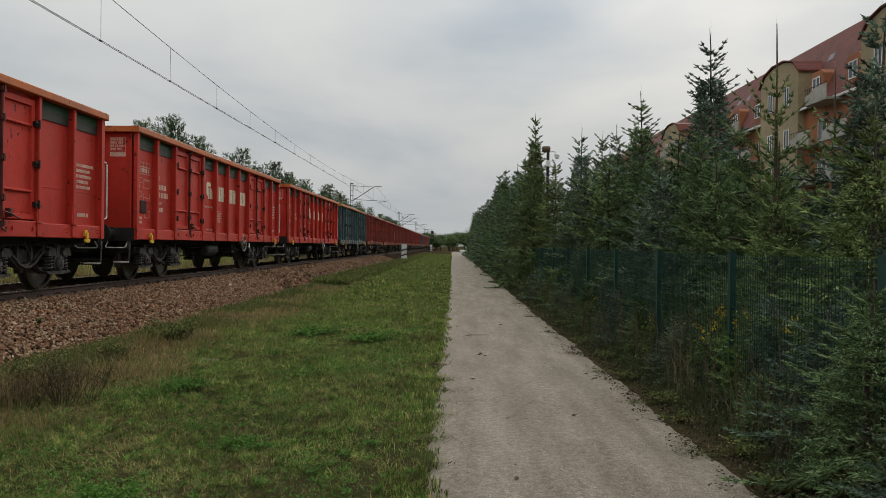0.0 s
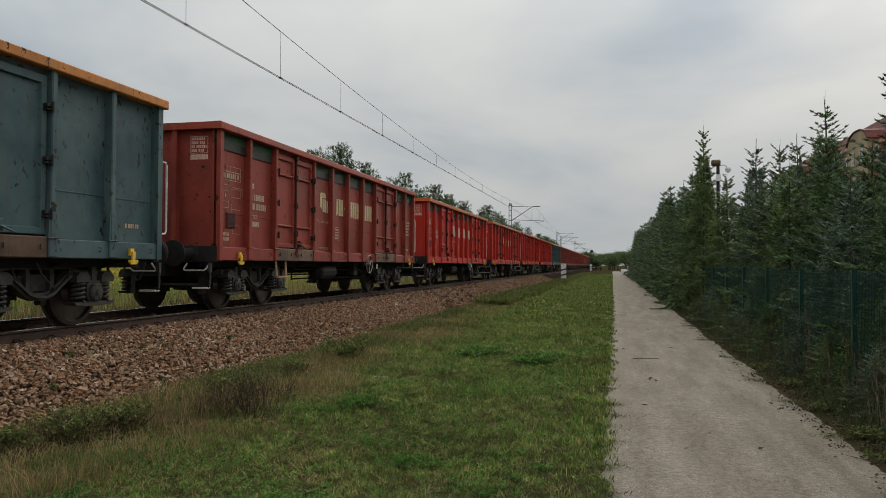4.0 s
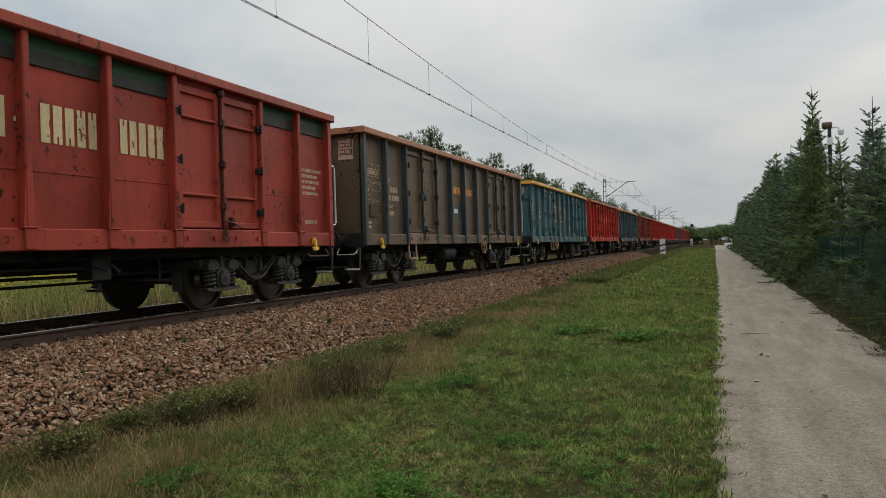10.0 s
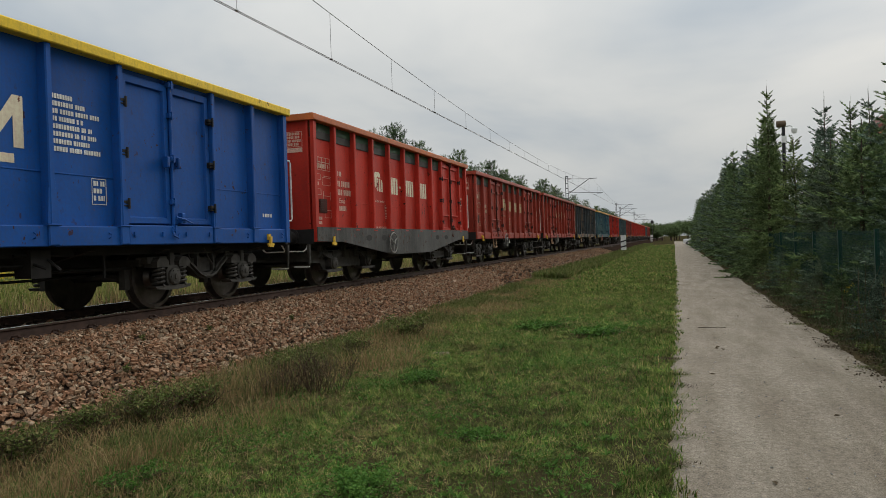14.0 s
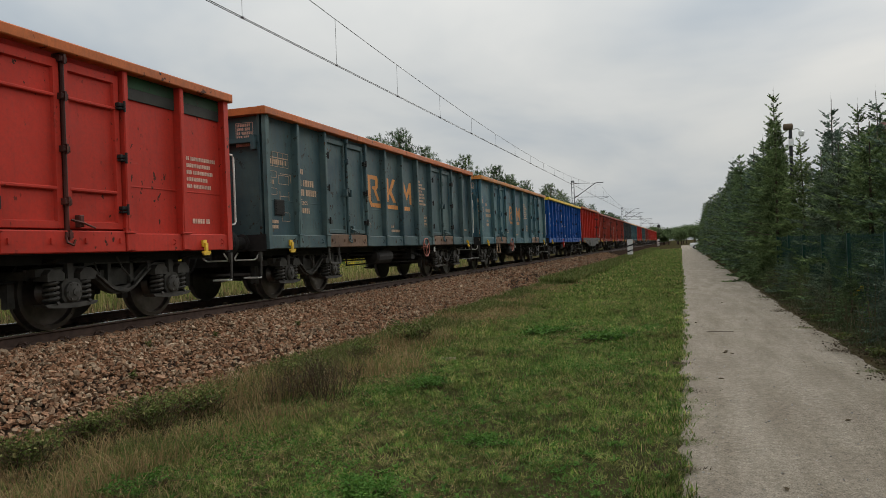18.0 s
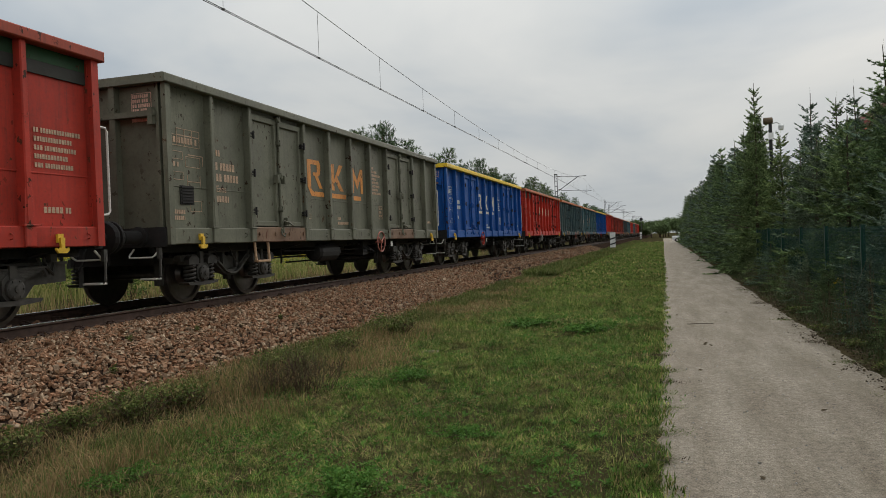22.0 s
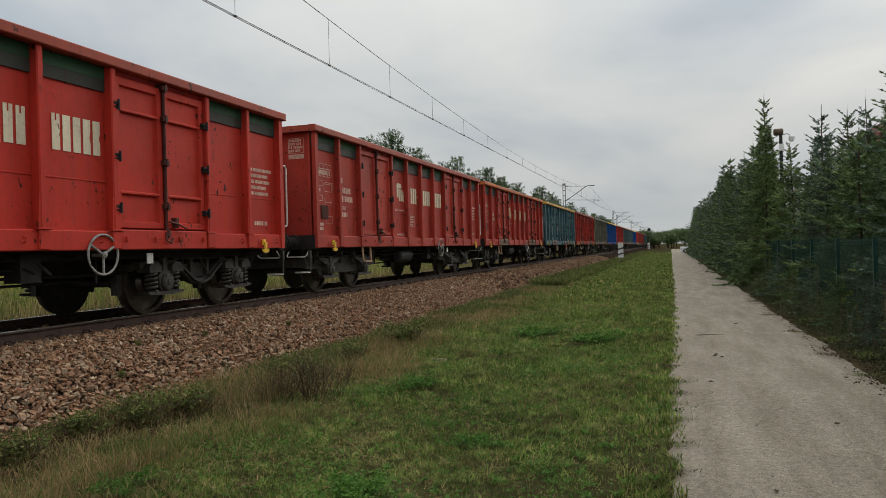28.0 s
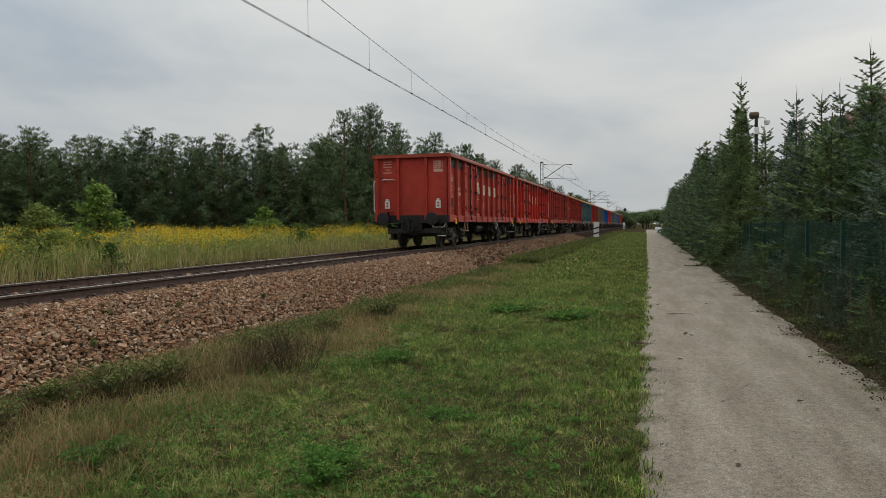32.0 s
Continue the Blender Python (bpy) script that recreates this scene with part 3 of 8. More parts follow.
ns = 43000
sx_, sy_ = rng.uniform(-7.22, -4.95, ns), 1.5 + 22 * rng.random(ns) ** 1.45
v1, t1 = stones(ns, sx_, sy_, 0.038, 0.55)
nm = 7500
v2, t2 = stones(nm, rng.uniform(-7.2, -5.0, nm), 20 + 50 * rng.random(nm) ** 1.3, 0.058)
nr = 6000
v4, t4 = stones(nr, rng.uniform(-7.2, -5.0, nr), rng.uniform(-14, 2.2, nr), 0.046, 0.55)
nb = 3500
v3, t3 = stones(nb, np.where(rng.random(nb) < 0.5, rng.uniform(-8.7, -7.45, nb), rng.uniform(-11.2, -8.95, nb)), rng.uniform(2, 45, nb), 0.05)
vv, tt = np.concatenate([v1, v2, v3, v4]), np.concatenate([t1, t2 + len(v1), t3 + len(v1) + len(v2), t4 + len(v1) + len(v2) + len(v3)])
loose = part("loose_ballast", big_mesh("loose_ballast", vv, tt), M_STONE)
tagged(loose, "angular reddish and grey crushed stones of the track shoulder", "ballast", kind="stuff")

# rails, sleepers, clips
RAIL_PROFILE = [(-0.07, 0), (0.07, 0), (0.07, 0.012), (0.010, 0.032), (0.010, 0.115), (0.035, 0.130), (0.035, 0.150), (-0.035, 0.150), (-0.035, 0.130), (-0.010, 0.115), (-0.010, 0.032), (-0.07, 0.012)]
for rx in (RAIL_X, RAIL_X - 1.5):
    rm = Mesh()
    zz0 = RAIL_Z - 0.155
    n = len(RAIL_PROFILE)
    vs = [(rx + a, yy, zz0 + b) for yy in (-340, 520) for a, b in RAIL_PROFILE]
    rm.add(vs, [(i, (i + 1) % n, n + (i + 1) % n, n + i) for i in range(n)] + [tuple(range(n)), tuple(range(2 * n - 1, n - 1, -1))])
    rail = part("rail", rm.data("rail"), M_RAIL)
    tagged(rail, "brown rusty steel rail with a polished running head", "rail", "rails of the track", "structure")
    part("rail_head", Mesh().box(rx - 0.033, rx + 0.033, -340, 520, RAIL_Z - 0.012, RAIL_Z).data("rail_head"), M_RAILTOP, rail, "polished bright rail head")

sleeper_me = Mesh().add([(-1.3, -0.13, 0), (1.3, -0.13, 0), (1.3, 0.13, 0), (-1.3, 0.13, 0), (-1.28, -0.10, 0.19), (1.28, -0.10, 0.19), (1.28, 0.10, 0.19), (-1.28, 0.10, 0.19)],
                        [(0, 3, 2, 1), (4, 5, 6, 7), (0, 1, 5, 4), (1, 2, 6, 5), (2, 3, 7, 6), (3, 0, 4, 7)]).data("sleeper")
clip = Mesh()
for s in (-1, 1):
    clip.tube([(s * 0.05, -0.05, 0.01), (s * 0.09, -0.055, 0.055), (s * 0.13, -0.02, 0.06), (s * 0.135, 0.03, 0.03), (s * 0.10, 0.06, 0.05), (s * 0.06, 0.045, 0.03)], 0.011, 5)
    clip.box(s * 0.11 - 0.03, s * 0.11 + 0.03, -0.06, 0.06, -0.02, 0.025)
clip_me = clip.data("rail_clip")
track = empty("railway_track", pose(TRACK_X, 0, 0))
tagged(track, "concrete sleepers with spring rail clips in stone ballast", "railway track", kind="structure")
for i in range(-4, 246):
    y = 7.12 + 0.577 * i
    part("sleeper", sleeper_me, M_SLEEPER, track, at=(-0.03, y, RAIL_Z - 0.155 - 0.215))
    if i < 60:
        for rx in (RAIL_X, RAIL_X - 1.5):
            part("rail_clip", clip_me, M_RAIL, track, at=(rx - TRACK_X, y, RAIL_Z - 0.15))

# ---------------------------------------------------------------- the train
SIDE, SILL, TOP = 1.40, 0.955, 3.33               # half width, heights over the rail
# posts along the side and the door openings between them, for three kinds of body
LAYOUTS = {
    "even": ([-6.4, -5.3, -4.2, -2.24, -1.12, 0.0, 1.12, 2.24, 4.2, 5.3, 6.4], [(-4.2, -2.24), (2.24, 4.2)], 4.4),
    "wide": ([-6.35, -4.5, -2.55, -0.84, 0.84, 2.55, 4.5, 6.35], [(-4.5, -2.55), (2.55, 4.5)], 4.4),
    "short": ([-5.48, -4.53, -3.55, -2.54, -1.5, -0.45, 0.67, 1.8, 2.74, 4.61, 5.48], [(2.74, 4.61)], 3.3),
}
TOPS = {"short": TOP + 0.09}                      # the deep-framed wagon is taller
form = {}


def set_layout(name, low=TOP):
    global TOP
    TOP = TOPS.get(name, low)
    ribs, doors, pivot = LAYOUTS[name]
    form.update(name=name, half=ribs[-1], ribs=ribs, doors=doors, pivot=pivot, bays=[(p, r_) for p, r_ in zip(ribs, ribs[1:]) if (p, r_) not in doors])


set_layout("even")
made_meshes = {}


def shared(name, build, smooth=False):
    key = name if name.startswith(("wheelset", "letter", "axle", "coil", "leaf", "cast", "plate")) else form["name"] + name
    if key not in made_meshes:
        made_meshes[key] = build().data(name, smooth)
    return made_meshes[key]


def m_shell():
    m = Mesh()
    t = 0.05
    xi = SIDE - 0.125
    m.box(-xi, -xi + t, -form["half"], form["half"], SILL + 0.1, TOP - 0.02)
    m.box(xi - t, xi, -form["half"], form["half"], SILL + 0.1, TOP - 0.02)
    for s in (-1, 1):
        y0, y1 = sorted((s * (form["half"] - 0.16), s * (form["half"] - 0.11)))
        m.box(-xi + t, xi - t, y0, y1, SILL + 0.05, TOP - 0.02)
    m.box(-xi + t, xi - t, -form["half"] + 0.16, form["half"] - 0.16, SILL + 0.1, SILL + 0.2)
    for y in form["ribs"]:                                   # far side posts
        m.box(-SIDE, -xi, y - 0.05, y + 0.05, SILL, TOP - 0.1)
    for a, b in form["doors"]:
        m.box(-SIDE + 0.02, -xi, a + 0.08, b - 0.08, SILL + 0.3, TOP - 0.25)
    return m


def m_rim():
    m = Mesh()
    for s in (-1, 1):
        x0, x1 = sorted((s * (SIDE - 0.09), s * (SIDE + 0.055)))
        if s > 0:
            m.bar(x0, x1, -form["half"] - 0.09, form["half"] + 0.09, TOP - 0.13, TOP, 0.014)
        else:
            m.box(x0, x1, -form["half"] - 0.09, form["half"] + 0.09, TOP - 0.13, TOP)
        y0, y1 = sorted((s * (form["half"] - 0.10), s * (form["half"] + 0.09)))
        m.box(-SIDE + 0.09, SIDE - 0.09, y0, y1, TOP - 0.125, TOP - 0.006)
    return m


def m_panel(w):
    def f():
        m = Mesh()
        h0, h1 = SILL + 0.20, TOP - 0.13
        nz, ny = 7, 5
        v = []
        for k in range(nz):
            for j in range(ny):
                u, q = j / (ny - 1), k / (nz - 1)
                bulge = 0.007 * math.sin(math.pi * u) * (0.5 + 0.5 * math.sin(3.0 * q + 1))
                v.append((SIDE - 0.115 + bulge, (u - 0.5) * w, h0 + (h1 - h0) * q))
        fcs = [(k * ny + j, k * ny + j + 1, (k + 1) * ny + j + 1, (k + 1) * ny + j) for k in range(nz - 1) for j in range(ny - 1)]
        m.add(v, fcs)
        m.box(SIDE - 0.11, SIDE - 0.05, -w / 2, w / 2, SILL + 0.19, SILL + 0.205)
        m.bar(SIDE - 0.115, SIDE - 0.102, -w / 2, w / 2, SILL + 0.80, SILL + 0.818, 0.004)
        return m
    return f


def m_strip(w, z0, z1):
    return lambda: Mesh().box(SIDE - 0.115, SIDE - 0.09, -w / 2, w / 2, z0, z1)


def m_rib():
    m = Mesh().bar(SIDE - 0.125, SIDE + 0.012, -0.045, 0.045, SILL - 0.035, TOP - 0.12, 0.014)
    m.bar(SIDE - 0.06, SIDE + 0.016, -0.075, 0.075, SILL - 0.03, SILL + 0.20, 0.012)
    m.bar(SIDE - 0.12, SIDE + 0.030, -0.10, 0.10, SILL + 0.195, SILL + 0.215, 0.006)          # ledge over the sill
    m.prism([(-0.075, SILL + 0.22), (0.075, SILL + 0.22), (0.055, SILL + 0.62), (-0.055, SILL + 0.62)], SIDE - 0.05, SIDE + 0.004)
    return m


def m_door(rails=True):
    """One leaf: a raised frame round a recessed sheet, in one piece."""
    m = Mesh()
    w, z0, z1 = 0.90, SILL + 0.24, TOP - 0.2
    back, face, sheet = SIDE - 0.115, SIDE - 0.045, SIDE - 0.085

    def ring(x, iy, zb, zt):
        return [(x, -w / 2 + iy, z0 + zb), (x, w / 2 - iy, z0 + zb), (x, w / 2 - iy, z1 - zt), (x, -w / 2 + iy, z1 - zt)]
    loops = [ring(back, 0, 0, 0), ring(face - 0.01, 0, 0, 0), ring(face, 0.01, 0.01, 0.01), ring(face, 0.09, 0.08, 0.10), ring(sheet, 0.105, 0.095, 0.115)]
    v = [p for l in loops for p in l]
    f = [(k * 4 + i, k * 4 + (i + 1) % 4, (k + 1) * 4 + (i + 1) % 4, (k + 1) * 4 + i) for k in range(4) for i in range(4)]
    m.add(v, f + [(16, 17, 18, 19), (3, 2, 1, 0)])
    for z in (z0 + 0.46, z1 - 0.42) if rails else ():                     # stiffening rails across the sheet
        m.bar(sheet - 0.01, face + 0.004, -w / 2 + 0.06, w / 2 - 0.06, z - 0.022, z + 0.022, 0.012)
    return m


def m_lock_channel():
    return Mesh().box(SIDE - 0.112, SIDE - 0.070, -0.055, 0.055, SILL + 0.22, TOP - 0.14)


def m_lockbar(grips=False):
    m = Mesh().tube([(SIDE - 0.022, 0, SILL + 0.10), (SIDE - 0.022, 0, TOP - 0.14)], 0.024, 8)
    if grips:
        for q in (-0.12, 0.12):                          # grip blocks on the leaves
            m.bar(SIDE - 0.05, SIDE + 0.035, q - 0.030, q + 0.030, SILL + 1.02, SILL + 1.17, 0.012)
    return m_keepers(m)


def m_keepers(m):
    for z in (SILL + 0.17, SILL + 0.55, SILL + 1.15, SILL + 1.75, TOP - 0.2):
        m.bar(SIDE - 0.06, SIDE + 0.020, -0.055, 0.055, z - 0.035, z + 0.035, 0.012)
        m.box(SIDE - 0.03, SIDE + 0.030, -0.016, 0.016, z - 0.055, z + 0.055)
    m.tube([(SIDE + 0.015, 0.02, SILL + 0.34), (SIDE + 0.045, 0.16, SILL + 0.31), (SIDE + 0.035, 0.36, SILL + 0.25)], 0.014, 5)
    m.bar(SIDE - 0.05, SIDE + 0.03, 0.14, 0.21, SILL + 0.26, SILL + 0.40, 0.012)
    m.tube([(SIDE - 0.0, -0.05, SILL + 0.16), (SIDE + 0.03, -0.06, SILL + 0.08), (SIDE + 0.03, 0.03, SILL + 0.05), (SIDE + 0.02, 0.07, SILL + 0.11)], 0.015, 5)
    return m


def m_hinges():
    m = Mesh().bar(SIDE - 0.06, SIDE + 0.016, -0.075, 0.045, -0.014, 0.032, 0.008).bar(SIDE - 0.06, SIDE + 0.016, -0.075, 0.045, -0.05, -0.026, 0.006)
    return m.tube([(SIDE + 0.022, 0.01, -0.075), (SIDE + 0.022, 0.01, 0.06)], 0.017, 6)


def m_flap():
    m = Mesh().bar(SIDE - 0.06, SIDE - 0.002, -0.90, 0.90, SILL - 0.038, SILL + 0.22, 0.012)
    for y in (-0.8, -0.25, 0.25, 0.8):
        m.box(SIDE - 0.004, SIDE + 0.02, y - 0.02, y + 0.02, SILL + 0.07, SILL + 0.13)
    return m


def m_sill():
    m = Mesh()
    for a, b in form["bays"]:
        m.bar(SIDE - 0.06, SIDE - 0.015, a + 0.05, b - 0.05, SILL - 0.040, SILL + 0.195, 0.010)
        m.tube([(SIDE - 0.02, (a + b) / 2 + 0.3, SILL + 0.12), (SIDE + 0.02, (a + b) / 2 + 0.3, SILL + 0.10), (SIDE + 0.02, (a + b) / 2 + 0.3, SILL + 0.06), (SIDE - 0.02, (a + b) / 2 + 0.3, SILL + 0.05)], 0.009, 5)
    m.box(-SIDE + 0.01, -SIDE + 0.06, -form["half"], form["half"], SILL, SILL + 0.195)
    return m


def m_frame():
    """Underframe: centre sill, cross members, brake rods."""
    m = Mesh()
    m.box(-0.35, 0.35, -form["half"] - 0.02, form["half"] + 0.02, SILL - 0.32, SILL + 0.05)
    m.box(-SIDE + 0.12, SIDE - 0.10, -form["half"] + 0.17, form["half"] - 0.17, SILL - 0.05, SILL + 0.09)
    for y in [k * form["half"] / 6.4 for k in (-5.2, -3.8, -2.4, -1.0, 0.4, 1.8, 3.2, 4.6, 5.6)]:
        m.add([(-SIDE + 0.1, y - 0.05, SILL - 0.1), (SIDE - 0.1, y - 0.05, SILL - 0.1), (SIDE - 0.1, y + 0.05, SILL - 0.1), (-SIDE + 0.1, y + 0.05, SILL - 0.1),
               (-0.4, y - 0.05, SILL - 0.3), (0.4, y - 0.05, SILL - 0.3), (0.4, y + 0.05, SILL - 0.3), (-0.4, y + 0.05, SILL - 0.3)],
              [(0, 1, 2, 3), (4, 7, 6, 5), (0, 4, 5, 1), (1, 5, 6, 2), (2, 6, 7, 3), (3, 7, 4, 0)])
    m.box(SIDE - 0.42, SIDE - 0.34, -form["half"] + 0.05, form["half"] - 0.05, SILL - 0.16, SILL + 0.02)
    m.tube([(0.75, -3.2, 0.62), (0.75, 3.2, 0.60)], 0.02, 5)
    m.tube([(1.05, -2.6, 0.74), (1.05, 1.4, 0.70)], 0.014, 5)
    m.tube([(0.55, -1.6, 0.50), (0.55, 2.6, 0.52)], 0.018, 5)
    for y in (-2.6, -0.8, 1.2, 2.3):
        m.tube([(1.0, y, 0.50), (1.0, y, SILL)], 0.02, 5)
    return m


def m_tank():
    return Mesh().lathe([(-0.55, 0.05), (-0.5, 0.17), (-0.42, 0.2), (0.42, 0.2), (0.5, 0.17), (0.55, 0.05)], 14, "y")


def m_brakebox():
    m = Mesh().box(-0.12, 0.12, -0.14, 0.14, -0.16, 0.16)
    m.tube([(0.12, -0.1, 0), (0.3, -0.1, -0.05)], 0.018, 5)
    m.tube([(0.12, 0.1, 0.05), (0.3, 0.1, -0.08)], 0.018, 5)
    m.tube([(0.05, -0.3, 0.1), (0.05, 0.3, 0.1)], 0.02, 5)
    return m


def m_endwall():
    """End sheet with its two posts and a top lip."""
    m = Mesh()
    m.box(-SIDE + 0.02, SIDE - 0.06, form["half"] - 0.105, form["half"] - 0.06, SILL + 0.2, TOP - 0.13)
    return m


def m_endpost():
    return Mesh().box(-0.05, 0.05, form["half"] - 0.06, form["half"] + 0.05, SILL + 0.05, TOP - 0.12)


def m_cornerpost():
    return Mesh().box(SIDE - 0.07, SIDE + 0.006, form["half"] - 0.10, form["half"] + 0.012, SILL - 0.04, TOP - 0.12)


def m_endbeam():
    """Stiffening beam across the end, with its brackets."""
    m = Mesh().bar(-SIDE + 0.16, SIDE - 0.16, form["half"] - 0.06, form["half"] + 0.06, 2.74, 2.82, 0.01)
    for x in (-SIDE + 0.18, SIDE - 0.26):
        m.box(x, x + 0.08, form["half"] - 0.06, form["half"] + 0.075, 2.62, 2.86)
    return m


def m_footboard():
    return Mesh().bar(-0.17, 0.17, 0, 0.22, 0, 0.022, 0.005).box(-0.015, 0.015, 0, 0.16, -0.10, 0.0)


def scrawl(strokes, y0, z0, wide, high):
    """Looping painted strokes; each is (start, waves, height) in shares of the patch."""
    m = Mesh()
    for y_, z_, w_, h_, waves, turn_ in strokes:
        pts = []
        for k in range(25):
            u = k / 24
            a = 2 * math.pi * waves * u + turn_
            pts.append((SIDE - 0.111, y0 + wide * (y_ + w_ * u + 0.05 * math.cos(a)), z0 + high * (z_ + h_ * 0.5 * math.sin(a) * (0.6 + 0.4 * math.sin(5 * u + turn_)))))
        m.tube(pts, 0.0115, 5)
    return m


def m_scrawl_red():
    return scrawl(((0.0, 0.42, 0.9, 0.34, 3.5, 0.2), (0.08, 0.30, 0.7, 0.10, 0.5, 0.1), (0.30, 0.86, 0.3, 0.16, 1.2, 0.0), (0.25, 0.18, 0.75, 0.16, 0.6, 3.4), (0.84, 0.55, 0.06, 0.8, 0.5, 1.6)), -0.97, 1.17, 0.72, 0.62)


def m_scrawl_teal():
    return scrawl(((0.0, 0.72, 0.8, 0.45, 2.5, 0.4), (0.05, 0.30, 0.9, 0.5, 4.5, 1.0), (0.1, 0.52, 0.7, 0.2, 1.0, 2.0)), -2.08, 1.22, 0.82, 0.72)


def m_headstock():
    m = Mesh().box(-SIDE + 0.05, SIDE - 0.06, form["half"] - 0.1, form["half"] + 0.04, SILL - 0.07, SILL + 0.21)
    m.box(-0.25, 0.25, form["half"] - 0.4, form["half"] + 0.06, SILL - 0.22, SILL + 0.12)
    return m


def m_buffer():
    """Stock, plunger and round plate, pointing along +y."""
    return Mesh().lathe([(0.0, 0.15), (0.05, 0.15), (0.06, 0.10), (0.36, 0.095), (0.37, 0.078), (0.51, 0.078), (0.53, 0.20), (0.57, 0.225), (0.595, 0.22), (0.605, 0.12)], 18, "y")


def m_coupling():
    m = Mesh().tube([(0, 0, 0), (0, 0.18, 0), (0, 0.30, -0.04), (0, 0.33, 0.06)], 0.04, 6)
    for s in (-0.07, 0.07):
        m.tube([(s, 0.1, -0.02), (s, 0.2, -0.30), (s * 0.6, 0.24, -0.42), (-s * 0.2, 0.25, -0.44)], 0.018, 5)
    m.tube([(0.32, 0.02, -0.05), (0.33, 0.16, -0.20), (0.30, 0.22, -0.38), (0.26, 0.2, -0.42)], 0.024, 6)
    return m


def m_handrail():
    m = Mesh().tube([(0, 0, 0), (0.02, 0.10, 0.01), (0.02, 0.125, 0.05), (0.02, 0.125, 1.05), (0.02, 0.10, 1.09), (0, 0, 1.10)], 0.016, 6)
    return m


def m_endrail():
    return Mesh().tube([(-0.25, 0, -0.03), (-0.23, 0.06, 0), (0.23, 0.06, 0.01), (0.25, 0, -0.03)], 0.015, 6)


def m_step():
    return Mesh().tube([(0, -0.22, 0.30), (0.02, -0.22, 0.0), (0.03, -0.19, -0.03), (0.03, 0.19, -0.03), (0.02, 0.22, 0.0), (0, 0.22, 0.30)], 0.024, 6).box(-0.03, 0.06, -0.2, 0.2, -0.04, -0.012)


def m_shunter_step():
    """A bent strap that hangs from the corner, and the white rail under the buffer."""
    m = Mesh().tube([(0, 0.1, 0.44), (0.02, 0.1, 0.34), (0.01, 0.1, 0.06), (-0.03, 0.1, 0.015), (-0.26, 0.1, 0.01)], 0.017, 5)
    return m.box(-0.02, 0.03, 0.07, 0.13, 0.30, 0.45)


def m_under_rail():
    return Mesh().tube([(0.0, 0, 0.0), (0.0, 0.10, -0.09), (-0.03, 0.13, -0.12), (-0.40, 0.13, -0.12), (-0.43, 0.10, -0.09), (-0.43, 0, 0.0)], 0.014, 6)


def m_wheel_rim():
    m = Mesh()
    n = 28
    ring = [(0.02 * math.sin(0), 0.245 * math.cos(2 * math.pi * k / n), 0.245 * math.sin(2 * math.pi * k / n)) for k in range(n + 1)]
    m.tube(ring, 0.015, 6, caps=False)
    for k in range(3):
        a = 2 * math.pi * k / 3 + 0.5
        m.tube([(0, 0, 0), (0, 0.24 * math.cos(a), 0.24 * math.sin(a))], 0.016, 5)
    m.lathe([(-0.16, 0.02), (-0.02, 0.03), (0.03, 0.04), (0.04, 0.01)], 8, "x")
    return m


def m_hook():
    m = Mesh().box(-0.03, 0.03, -0.04, 0.04, -0.02, 0.08)
    k = 0.72
    m.prism([(y * k, z * k) for y, z in ((-0.045, 0.05), (0.045, 0.05), (0.035, -0.11), (0.09, -0.14), (0.12, -0.11), (0.13, -0.15), (0.08, -0.20), (-0.08, -0.20), (-0.13, -0.15), (-0.12, -0.11), (-0.09, -0.14), (-0.035, -0.11))], 0.03, 0.06)
    return m


def m_vent():
    m = Mesh().box(0, 0.02, -0.16, 0.16, -0.14, 0.14)
    for k in range(6):
        z = -0.12 + 0.045 * k
        m.box(0.02, 0.034, -0.14, 0.14, z, z + 0.018)
    return m


def strip_of(pts, d):
    """Outline of a band of thickness d along a line of (y, z)."""
    up, low = [], []
    for i, (y, z) in enumerate(pts):
        (ya, za), (yb, zb) = pts[max(i - 1, 0)], pts[min(i + 1, len(pts) - 1)]
        n = math.hypot(yb - ya, zb - za)
        ny, nz = -(zb - za) / n * d / 2, (yb - ya) / n * d / 2
        up.append((y + ny, z + nz))
        low.append((y - ny, z - nz))
    return up + low[::-1]


BELLY = [(-1.34, 0.70), (-0.70, 0.72), (-0.52, 0.70), (-0.36, 0.59), (-0.20, 0.47), (-0.08, 0.43), (0.08, 0.43), (0.20, 0.47), (0.36, 0.59), (0.52, 0.70), (0.70, 0.72), (1.34, 0.70)]


